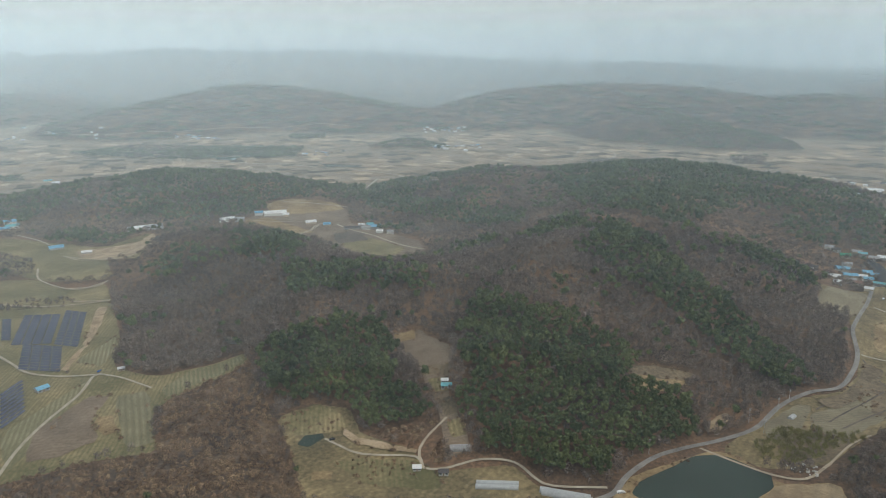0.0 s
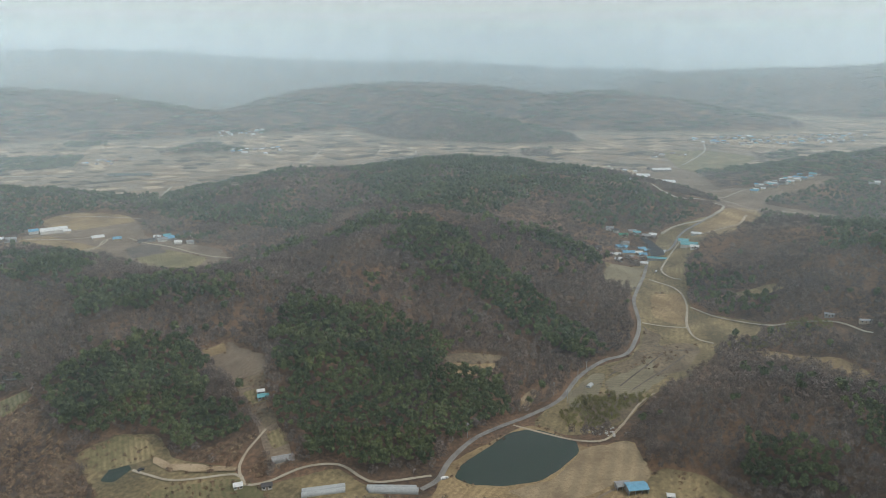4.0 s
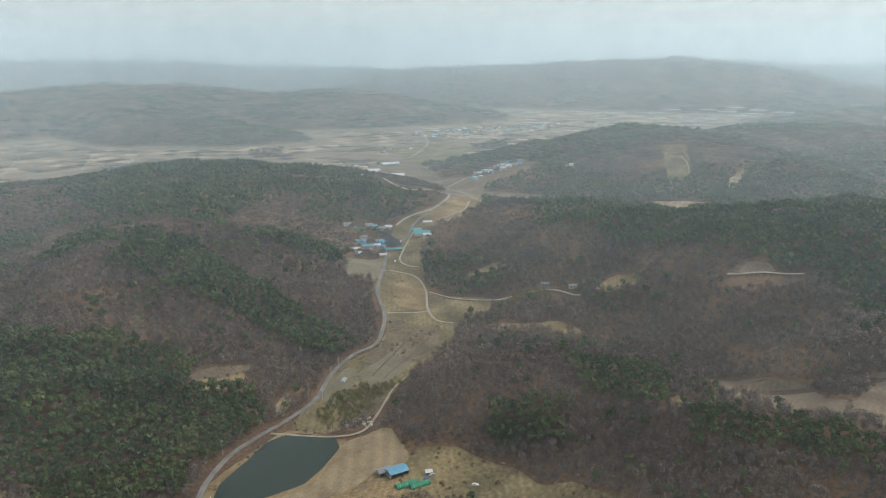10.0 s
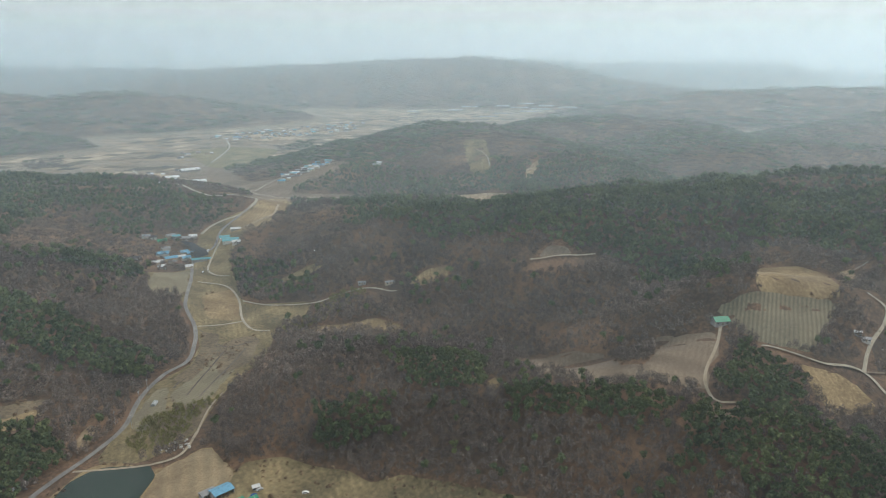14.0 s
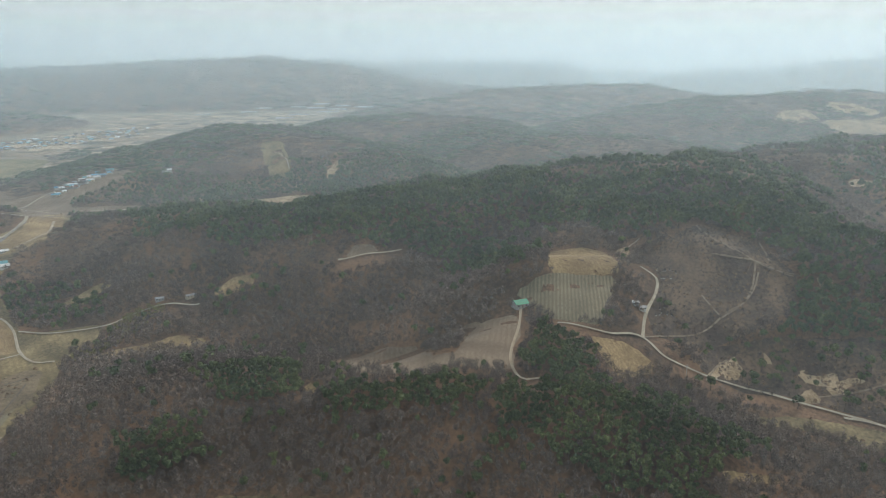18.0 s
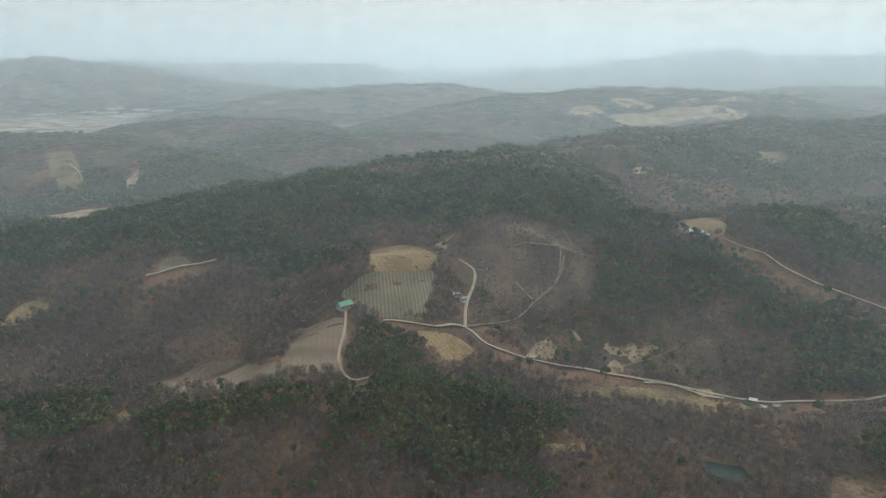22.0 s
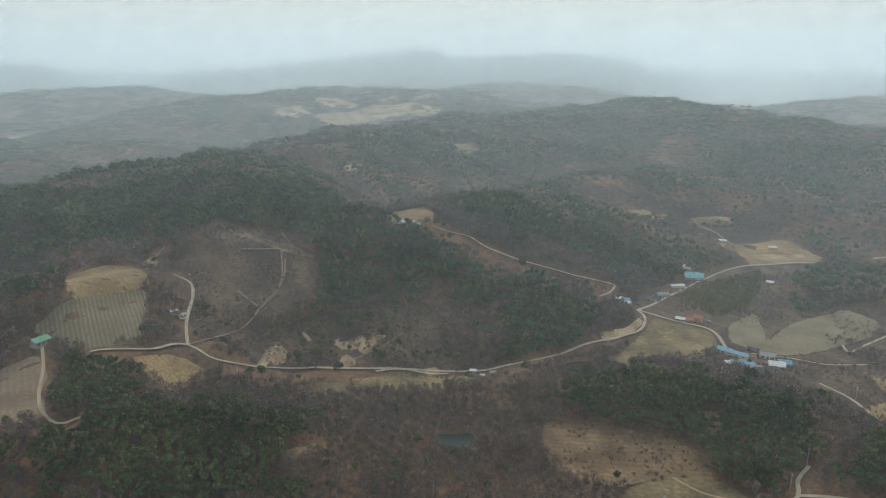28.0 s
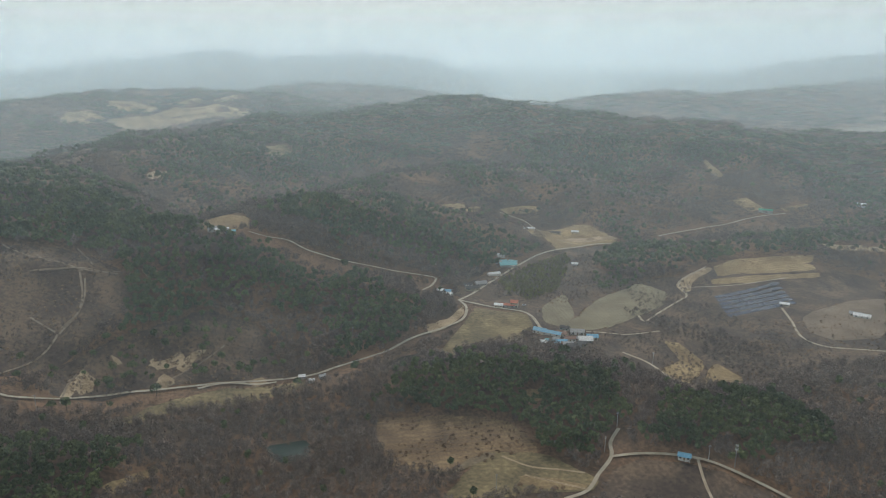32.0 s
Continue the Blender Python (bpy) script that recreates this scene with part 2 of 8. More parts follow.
hill((483, 687, 0, 90), (534, 713, 11, 165), (606, 733, 22, 210), (657, 686, 54, 240), (678, 623, 61, 255), (683, 533, 71, 270), (705, 433, 45, 285), (712, 381, 89, 300), (772, 308, 97, 300), (827, 221, 112, 315), (878, 141, 116, 330), (902, 75, 122, 345), (913, 8, 123, 345), (886, 73, 122, 345), (849, -2, 115, 300), (805, -62, 59, 255), (718, -111, 73, 210))  # east ridge
hill((729, -101, 50, 195), (738, -163, 81, 195), (761, -220, 83, 210), (779, -281, 85, 210), (801, -363, 67, 195), (809, -463, 44, 165), (778, -546, 24, 128), (713, -594, 0, 75))  # saddle hill
hill((708, 134, 47, 225), (704, 93, 87, 225), (708, 48, 88, 225), (710, -14, 83, 225), (723, -82, 47, 210), (722, -159, 40, 180), (698, -233, 31, 158), (637, -286, 29, 128), (596, -329, 7, 98), (570, -353, 0, 68))  # orchard hill
hill((577, 118, 83, 225), (557, 104, 69, 180), (507, 102, 58, 165), (457, 141, 47, 142), (405, 189, 43, 120))  # upland
hill((259, 397, 0, 75), (291, 391, 5, 98), (316, 382, 13, 120), (348, 355, 29, 128), (372, 320, 36, 135), (389, 276, 33, 135), (388, 239, 33, 128), (384, 187, 22, 120), (405, 140, 33, 112), (413, 89, 37, 112), (429, 55, 34, 105), (446, 20, 26, 98), (464, -17, 7, 82))  # near ridge
hill((480, -205, 0, 68), (451, -260, 12, 82), (421, -304, 20, 90), (380, -338, 16, 90), (343, -360, 12, 90), (304, -375, 15, 98), (279, -403, 15, 97), (253, -443, 4, 90), (213, -474, 0, 75))  # pine knoll
hill((613, -555, 0, 75), (588, -651, 12, 112), (548, -755, 22, 128), (508, -832, 24, 135), (463, -938, 29, 150), (420, -1033, 25, 150))  # terrace spur
hill((840, -322, 64, 255), (991, -574, 72, 270), (962, -710, 68, 270), (915, -769, 58, 255), (806, -816, 35, 210), (743, -876, 11, 150), (680, -953, 0, 90))  # valley spur
hill((1027, -861, 38, 300), (1059, -1064, 46, 375), (1050, -1219, 49, 390), (980, -1366, 51, 390), (880, -1451, 49, 390), (772, -1504, 89, 390), (680, -1717, 95, 375))  # south hill
hill((1004, 72, 63, 270), (1047, 15, 96, 300), (1150, -92, 108, 360), (1324, -242, 115, 420), (1404, -361, 112, 450), (1531, -505, 117, 480), (1453, -616, 118, 495), (1483, -769, 130, 510), (1522, -946, 143, 540), (1334, -980, 138, 525), (1145, -1063, 121, 510), (967, -1202, 110, 480), (908, -1436, 84, 420), (862, -1679, 64, 360))  # big hill
hill((1023, 1119, 1, 225), (1067, 1076, 49, 300), (1190, 1092, 62, 360), (1390, 1071, 81, 390), (1332, 885, 80, 390), (1307, 756, 69, 360), (1293, 647, 62, 300))  # mid hill a
hill((1530, 964, 59, 360), (1776, 939, 73, 420), (1892, 839, 77, 435), (1864, 675, 73, 435), (1585, 437, 62, 345), (1705, 357, 60, 300), (1785, 205, 53, 300))  # mid hill b
hill((-1357, 2734, 0, 300), (-1151, 2713, 59, 450), (-1053, 2988, 99, 644), (-920, 3461, 136, 700), (-620, 3282, 118, 639), (-337, 3016, 84, 525), (-147, 2933, 0, 270))  # far a
hill((-97, 3058, 0, 330), (112, 3054, 73, 495), (410, 3330, 127, 683), (809, 3520, 140, 756), (1049, 3199, 131, 712), (1237, 2851, 99, 629), (1484, 2859, 108, 628), (1598, 2620, 93, 570), (1741, 2423, 52, 450), (1940, 2250, 0, 270))  # far b
hill((690, 3013, 118, 390), (737, 2512, 75, 330), (893, 2248, 41, 240), (996, 2048, 5, 120))  # far b spur
hill((-2125, 3093, 77, 572), (-1936, 3454, 106, 579), (-1805, 3877, 71, 604), (-1470, 3939, 68, 620), (-1083, 3854, 124, 546), (-81, 4366, 76, 543), (249, 4255, 63, 506))  # far c
hill((1833, 3816, 61, 448), (2206, 3508, 166, 658), (2622, 3209, 179, 737), (2455, 3339, 173, 737), (2784, 3004, 187, 748), (3055, 2648, 209, 758), (3264, 2287, 228, 768), (3403, 2013, 195, 773), (3460, 1847, 163, 695), (3561, 1561, 110, 587), (3660, 1202, 72, 422))  # far d
hill((3781, 2215, 170, 598), (3946, 1906, 109, 598), (4081, 1596, 84, 538), (4188, 1289, 47, 419))  # far e
hill((2690, 1318, 14, 375), (2710, 1077, 63, 495), (2953, 916, 98, 600), (3212, 680, 107, 641), (3341, 421, 112, 638), (3188, 187, 87, 568), (3083, 68, 75, 450))  # far f
hill((2234, 329, 59, 375), (2408, 175, 86, 495), (2531, 3, 110, 600), (2502, -104, 114, 630), (2692, -317, 129, 660), (2699, -523, 124, 660), (2614, -585, 126, 660), (2515, -771, 111, 600), (2552, -1004, 75, 450))  # far g
hill((3261, -999, 87, 518), (3474, -1273, 106, 605), (3402, -1489, 102, 603), (3266, -1640, 90, 550), (3050, -1798, 59, 410))  # far h
hill((2226, -1718, 10, 300), (2219, -1908, 45, 450), (2196, -2190, 81, 570), (2181, -2440, 94, 597), (1956, -2485, 88, 569), (1929, -2851, 100, 591), (1907, -3140, 120, 607), (1824, -3475, 143, 639), (1600, -3922, 83, 588))  # far i
hill((-2540, 3671, 239, 568), (-2295, 3828, 273, 568), (-1945, 4018, 276, 591), (-1573, 4178, 305, 613), (-1195, 4301, 297, 591), (-752, 4400, 295, 591), (-286, 4455, 283, 568), (225, 4458, 250, 568), (725, 4387, 235, 552), (1285, 4236, 230, 559), (1630, 4116, 199, 536), (1942, 3978, 186, 536), (2285, 3791, 177, 513))  # edge a
hill((3423, 2890, 206, 505), (3664, 2578, 183, 505), (4236, 1458, 191, 505), (4367, 998, 193, 505))  # edge b
hill((4443, 434, 96, 432), (4461, 160, 150, 477), (4460, -182, 166, 511), (4426, -581, 212, 545), (4378, -869, 236, 568), (4323, -1113, 274, 591), (4263, -1323, 232, 545), (4156, -1629, 236, 545), (4022, -1936, 249, 545), (3901, -2171, 228, 511), (3784, -2368, 162, 398))  # edge c
hill((2967, -3311, 104, 437), (2688, -3541, 146, 460), (2459, -3704, 209, 518), (2233, -3844, 244, 552), (2011, -3965, 253, 552), (1693, -4111, 254, 552))  # edge d

def ridge_height(x, y, pts):
    """Height of one rounded ridge whose crest runs through pts of (x, y, crest height, half width)."""
    best = np.zeros_like(x)
    for (ax, ay, az, aw), (bx, by, bz, bw) in zip(pts[:-1], pts[1:]):
        dx, dy = bx - ax, by - ay
        u = np.clip(((x - ax) * dx + (y - ay) * dy) / max(dx * dx + dy * dy, 1e-6), 0, 1)
        d = np.hypot(x - ax - u * dx, y - ay - u * dy)
        w = aw + (bw - aw) * u
        best = np.maximum(best, (az + (bz - az) * u) * 0.5 * (1 + np.cos(np.pi * np.clip(d / w, 0, 1))))
    return best


def waves(x, y, size, seed):
    """Smooth pseudo-random relief between about -1 and 1."""
    rng = np.random.RandomState(seed)
    total = np.zeros_like(x)
    for k in range(7):
        a = rng.uniform(0, 6.283)
        s = size * rng.uniform(0.6, 1.6)
        total = total + np.sin((x * math.cos(a) + y * math.sin(a)) * 6.283 / s + rng.uniform(0, 6.283) + 1.3 * np.sin((y * math.cos(a) - x * math.sin(a)) * 6.283 / (s * 1.7) + k))
    return total / 3.2


def smooth(a, b, v):
    u = np.clip((v - a) / (b - a), 0, 1)
    return u * u * (3 - 2 * u)


def relief(x, y):
    """Height of the hills above the valley floors."""
    x, y = np.asarray(x, float), np.asarray(y, float)
    total = np.zeros_like(x)
    for pts in RIDGES:
        total = total + ridge_height(x, y, pts) ** 4
    hills = total ** 0.25
    gullies = waves(x, y, 140, 3) * 0.055 + waves(x, y, 57, 5) * 0.018
    return hills * (1 + gullies * smooth(6, 32, hills))


def valley_floor(x, y):
    """The river plain lies lower than the side valleys."""
    r = np.hypot(x, y)
    side = smooth(0.15, -0.5, x / np.maximum(r, 1) - 0.65)
    return -27 * smooth(1350, 2000, r) * side


def height(x, y):
    """Ground height over the whole countryside."""
    x, y = np.asarray(x, float), np.asarray(y, float)
    r = np.hypot(x, y)
    rim = 150 * smooth(4300, 4800, r) * (1 + 0.08 * waves(x, y, 1100, 8))
    return valley_floor(x, y) + np.maximum(relief(x, y), rim)


def mesh_object(name, verts, faces, mat, label="", category="", group="", kind="", parent=None):
    """One mesh object from arrays of vertices and equal-sided faces."""
    verts, faces = np.asarray(verts, np.float32), np.asarray(faces, np.int32)
    me = bpy.data.meshes.new(name)
    me.vertices.add(len(verts))
    me.vertices.foreach_set("co", verts.ravel())
    k = faces.shape[1]
    me.loops.add(faces.size)
    me.loops.foreach_set("vertex_index", faces.ravel())
    me.polygons.add(len(faces))
    me.polygons.foreach_set("loop_start", np.arange(0, faces.size, k, dtype=np.int32))
    me.update(calc_edges=True)
    me.materials.append(mat)
    ob = new(name, me)
    if parent:
        ob.parent = parent
    return tagged(ob, label, category, group, kind)


# one sheet from under the drone to the horizon, finer where the camera looks
az = np.radians(np.concatenate([np.arange(-38, 160, 0.36), np.arange(160, 322, 6.0)]))
rr = np.concatenate([[0.0, 30.0], np.geomspace(60, 4900, 300)])
A, Rr = np.meshgrid(az, rr)
gx, gy = Rr * np.sin(A), Rr * np.cos(A)
gz = height(gx, gy)
na, nr = len(az), len(rr)
i, j = np.meshgrid(np.arange(nr - 1), np.arange(na), indexing="ij")
quads = np.stack([i * na + j, (i + 1) * na + j, (i + 1) * na + (j + 1) % na, i * na + (j + 1) % na], -1).reshape(-1, 4)[:, ::-1]
ground = mesh_object("ground", np.stack([gx, gy, gz], -1).reshape(-1, 3), quads, M["litter"], "rolling brown hill country with leaf litter and dry soil", "ground", kind="structure")
ground.data.polygons.foreach_set("use_smooth", np.ones(len(quads), bool))
# how much of the ground is open valley soil rather than woodland litter
valley = ground.data.attributes.new("valley", "FLOAT", "POINT")
valley.data.foreach_set("value", (smooth(7.0, 2.0, relief(gx, gy)) * smooth(1000, 1500, Rr)).ravel().astype(np.float32))

# ---- fields, roads and water laid on the land ----
OPEN, LANES, PINES, WOODS, BRUSH, WILLOWS, SHRUBS, LONE_PINES, SAPLINGS, THICKETS = [], [], [], [], [], [], [], [], [], []


def lift_at(x, y):
    return 0.10 + np.hypot(x, y) * 0.0003


def inside(x, y, poly):
    hit = np.zeros(x.shape, bool)
    px, py = poly[-1]
    for qx, qy in poly:
        cut = (qy > y) != (py > y)
        hit ^= cut & (x < (px - qx) * (y - qy) / (py - qy + 1e-9) + qx)
        px, py = qx, qy
    return hit


def worn_edge(poly, step, wobble, rounds=1):
    """The outline with cut corners and a slight natural wander."""
    out = []
    for _ in range(rounds):
        poly = [q for (ax, ay), (bx, by) in zip(poly, poly[1:] + poly[:1]) for q in ((ax * 0.88 + bx * 0.12, ay * 0.88 + by * 0.12), (ax * 0.12 + bx * 0.88, ay * 0.12 + by * 0.88))]
    for (ax, ay), (bx, by) in zip(poly, poly[1:] + poly[:1]):
        n = max(1, int(math.hypot(bx - ax, by - ay) / step))
        for k in range(n):
            x, y = ax + (bx - ax) * k / n, ay + (by - ay) * k / n
            s = Vector((x * 0.11, y * 0.11, 3.0))
            out.append((x + wobble * noise.noise(s), y + wobble * noise.noise(s + Vector((40, 0, 0)))))
    return out


def drape(name, mat, poly, label, category, group="", kind="structure", layer=1, wobble=1.0, clear=True, flat=None, parent=None):
    """A patch of ground cover that follows the land."""
    poly = [tuple(map(float, p)) for p in poly]
    far = min(math.hypot(*p) for p in poly)
    step = max(3.5, far * 0.011)
    edge = worn_edge(poly, step, wobble * max(2.0, far / 260))
    xs, ys = [p[0] for p in edge], [p[1] for p in edge]
    X, Y = np.meshgrid(np.arange(min(xs), max(xs), step * 1.3), np.arange(min(ys), max(ys), step * 1.3))
    X, Y = X.ravel(), Y.ravel()
    keep = inside(X, Y, edge)
    pts = [Vector(p) for p in edge] + [Vector(p) for p in zip(X[keep], Y[keep])]
    v, _, f, *_ = delaunay_2d_cdt(pts, [], [list(range(len(edge)))], 1, 1e-4)
    x, y = np.array([p.x for p in v]), np.array([p.y for p in v])
    z = height(x, y) + lift_at(x, y) * layer if flat is None else np.full(len(x), flat)
    if clear:
        OPEN.append(edge)
    ob = mesh_object(name, np.stack([x, y, z], -1), [t for t in f if len(t) == 3], mat, label, category, group, kind, parent)
    ob.data.polygons.foreach_set("use_smooth", np.ones(len(ob.data.polygons), bool))
    if ob.data.polygons[0].normal.z < 0:
        ob.data.flip_normals()
    return ob


def bend(points, step):
    """A smooth line through the points."""
    p = [Vector(q) for q in points]
    p = [2 * p[0] - p[1]] + p + [2 * p[-1] - p[-2]]
    out = []
    for a, b, c, d in zip(p, p[1:], p[2:], p[3:]):
        n = max(1, int((c - b).length / step))
        for k in range(n):
            t = k / n
            out.append(0.5 * (2 * b + (c - a) * t + (2 * a - 5 * b + 4 * c - d) * t * t + (3 * b - a - 3 * c + d) * t ** 3))
    return out + [p[-2]]


def lane(name, mat, width, points, label, category="road", layer=3.6):
    width *= 0.8
    line = bend(points, 4.0)
    LANES.append((np.array([tuple(q) for q in line]), width))
    v, f = [], []
    for k, q in enumerate(line):
        d = (line[min(k + 1, len(line) - 1)] - line[max(k - 1, 0)]).normalized()
        w = width * (0.5 + 0.08 * noise.noise(Vector((q.x * 0.2, q.y * 0.2, 0))))
        for s in (-1.0, 0.0, 1.0):
            x, y = q.x - d.y * s * w, q.y + d.x * s * w
            v.append((x, y))
        if k:
            o = 3 * k
            f += [(o - 3, o - 2, o + 1, o), (o - 2, o - 1, o + 2, o + 1)]
    v = np.array(v)
    zc = height(v[1::3, 0], v[1::3, 1])
    z = np.maximum(height(v[:, 0], v[:, 1]), np.repeat(zc, 3)) + lift_at(v[:, 0], v[:, 1]) * layer
    ob = mesh_object(name, np.column_stack([v, z]), f, mat, label, category, "country lanes", "structure")
    if ob.data.polygons[0].normal.z < 0:
        ob.data.flip_normals()
    return ob


drape("meadow", M["green"], [(-538.1, 785.0), (-478.7, 795.7), (-411.4, 753.6), (-382.8, 774.5), (-343.2, 699.5), (-298.0, 615.7), (-278.3, 553.9), (-237.2, 534.3), (-172.9, 570.8), (-163.3, 552.9), (-209.8, 497.6), (-212.8, 466.8), (-189.1, 421.2), (-231.3, 407.6), (-281.2, 376.8)], "dull green valley meadow with mown strips", "field", layer=1)
drape("meadow", M["grass"], [(-119.2, 461.6), (-92.8, 474.5), (-67.3, 468.7), (-56.2, 441.3), (-20.3, 421.3), (-12.2, 398.4), (2.1, 396.1), (43.5, 402.2), (60.1, 377.2), (70.9, 360.1), (-80.2, 360.1), (-100.9, 421.1)], "pale terraced meadow beside the lane", "field", layer=1)
drape("orchard_ground", M["soil"], [(-46.6, 584.4), (-22.3, 598.5), (7.3, 539.2), (7.0, 507.9), (2.5, 482.4), (17.6, 433.5), (15.1, 415.5), (2.2, 409.3), (-1.6, 453.4), (-19.7, 519.5), (-40.6, 565.7)], "narrow stepped orchard strip in a gully", "field", layer=1)
drape("clearing", M["straw"], [(147.6, 512.3), (159.4, 520.2), (199.3, 527.7), (187.6, 501.1), (166.6, 496.9), (147.5, 499.3)], "straw-coloured clearing among pines", "clearing", layer=1)
drape("meadow", M["grass"], [(184.5, 423.4), (226.5, 459.0), (270.7, 495.2), (309.9, 505.0), (340.3, 535.7), (366.9, 593.9), (397.7, 657.6), (380.8, 682.3), (402.1, 728.4), (460.9, 733.2), (546.5, 836.2), (653.4, 864.5), (820.2, 961.5), (632.3, 750.0), (587.6, 775.0), (502.5, 712.9), (444.4, 615.7), (433.7, 592.1), (469.5, 528.8), (451.0, 514.4), (407.9, 509.9), (346.5, 459.8), (277.6, 421.7), (244.5, 398.7), (204.5, 400.0)], "long dry-grass valley floor with old terraces", "field", layer=1)
drape("meadow", M["straw"], [(205.5, 384.8), (239.4, 378.6), (233.3, 343.8), (235.0, 327.0), (247.0, 308.6), (260.5, 278.7), (89.3, 352.4), (101.4, 370.4), (117.2, 391.7), (153.7, 410.9), (179.8, 422.8), (194.0, 415.0)], "mown straw-coloured bank round the pond", "field", layer=2)
drape("village_ground", M["soil"], [(-319.3, 1078.9), (-261.1, 1181.9), (-165.8, 1178.9), (-137.9, 1065.2), (-35.3, 978.8), (-21.3, 892.7), (-102.6, 864.0), (-179.5, 979.0), (-267.9, 1046.9)], "bare fields round a small hamlet", "field", layer=1)
drape("meadow", M["green"], [(-662.5, 995.6), (-548.0, 963.7), (-463.1, 933.7), (-427.4, 1029.3), (-363.4, 825.2), (-430.1, 879.0), (-379.3, 781.5), (-466.3, 785.0), (-574.2, 853.5)], "dull meadows with farm tracks", "field", layer=2)
drape("tilled_field", M["soil"], [(422.6, 261.5), (478.7, 273.9), (490.7, 248.7), (494.4, 212.9), (438.2, 181.9), (442.9, 164.1), (484.2, 171.4), (508.2, 183.2), (513.6, 166.2), (515.8, 139.0), (489.1, 128.5), (467.7, 129.2), (440.5, 120.2), (431.4, 133.0), (429.9, 157.3), (414.4, 172.2), (406.2, 189.6), (404.4, 223.0)], "ploughed grey-brown upland field", "field", layer=1)
drape("stubble_field", M["straw"], [(625.4, 144.9), (651.7, 112.2), (640.3, 92.1), (593.6, 71.5), (580.9, 86.0), (554.4, 124.7)], "tan stubble field", "field", layer=1)
drape("row_field", M["rows"], [(535.5, 147.0), (558.3, 120.8), (589.0, 72.8), (538.8, 72.4), (510.1, 73.8), (507.3, 105.6), (529.9, 135.9)], "grey-green field with planted rows", "field", layer=2)
drape("terrace_field", M["straw"], [(484.6, 74.8), (511.0, 53.5), (499.9, 32.1), (485.8, 30.7), (463.4, 52.1), (475.2, 64.9)], "small straw-coloured terraces", "field", layer=1)
drape("orchard_slope", M["scrub"], [(642.5, 64.2), (677.3, 40.8), (715.5, 18.1), (707.9, -32.1), (658.1, -70.8), (620.5, -66.9), (591.0, -36.7), (572.0, -10.5), (535.8, 35.8), (559.5, 44.4), (616.4, 41.1)], "brown orchard slope with bare saplings", "field", layer=1)
drape("dry_slope", M["scrub"], [(565.8, 1.3), (591.0, -59.1), (612.1, -128.0), (592.4, -170.8), (513.8, -166.4), (535.7, -120.0), (539.9, -67.9), (526.4, -0.5)], "dry grassy slope with scattered pines", "field", layer=2)
drape("valley_field", M["grass"], [(489.5, -284.9), (552.7, -363.9), (573.7, -384.6), (538.3, -422.9), (503.7, -411.3), (485.8, -376.0), (489.4, -340.7), (466.2, -284.9)], "flat dry valley field", "field", layer=1)
drape("valley_ground", M["grass"], [(522.0, -87.7), (519.4, -125.5), (505.2, -185.5), (495.1, -167.5), (493.1, -131.0), (498.6, -94.6)], "dry grass beside the lane", "field", layer=1)
drape("valley_ground", M["scrub"], [(629.2, -391.8), (676.5, -502.8), (702.5, -615.1), (679.8, -695.9), (626.0, -585.7), (549.3, -584.2), (530.3, -636.5), (511.6, -710.7), (477.5, -811.1), (462.0, -788.1), (397.8, -825.4), (285.4, -614.7), (310.7, -551.2), (308.5, -459.2), (323.6, -412.4), (402.4, -421.4), (446.2, -396.2), (490.7, -399.6), (542.2, -425.9), (582.9, -383.7)], "brown valley ground with reeds and bare plots", "field", layer=2)
drape("terrace_field", M["rows2"], [(543.1, -447.0), (564.8, -497.6), (506.0, -460.5), (485.6, -429.8), (507.9, -421.7)], "sloping field with planted rows", "field", layer=3)
drape("terrace_field", M["rows2"], [(492.1, -439.0), (531.7, -516.3), (543.3, -586.9), (505.7, -593.0), (478.0, -553.9), (463.2, -466.8), (474.1, -426.9)], "sloping field with planted rows", "field", layer=4)
drape("terrace_field", M["straw"], [(521.4, -685.2), (522.7, -714.5), (475.8, -808.6), (465.7, -793.6), (485.5, -727.1), (505.7, -674.0)], "long straw-coloured terrace", "field", layer=3)
drape("riverside_field", M["straw"], [(415.0, -484.7), (403.4, -493.8), (360.7, -477.5), (332.3, -424.3), (372.6, -435.4), (377.2, -465.9)], "curved straw-coloured field", "field", layer=3)
drape("riverside_field", M["straw"], [(359.5, -488.3), (324.8, -479.6), (315.2, -456.6), (327.1, -422.5)], "straw-coloured field by the stream", "field", layer=3)
drape("orchard_field", M["orch"], [(422.1, -198.3), (392.6, -244.7), (363.7, -273.6), (337.8, -276.1), (325.6, -269.8), (335.7, -253.3), (332.9, -207.6), (356.8, -180.3), (388.2, -183.0)], "rust-brown orchard plot with cut rows", "field", layer=1)
drape("dry_field", M["grass"], [(343.4, -240.5), (324.0, -272.3), (281.2, -283.2), (274.6, -269.3), (289.6, -244.6), (306.9, -191.5), (312.1, -183.0)], "pale dry field with rows of stakes", "field", layer=2)
drape("bare_field", M["scrub"], [(284.1, -296.8), (280.8, -315.4), (264.4, -333.1), (248.9, -346.0), (226.7, -354.6), (202.5, -357.7), (257.1, -268.5), (277.2, -284.1)], "bare brown field inside the lane's bend", "field", layer=1)
drape("clearing", M["straw"], [(382.6, -296.5), (375.1, -312.7), (363.8, -308.0), (368.8, -294.9)], "sandy grave clearing among pines", "clearing", layer=1)
drape("clearing", M["straw"], [(412.0, -18.2), (419.5, -30.1), (433.5, -50.1), (424.4, -51.0), (415.7, -36.8), (406.1, -21.7)], "sandy clearing among pines", "clearing", layer=1)
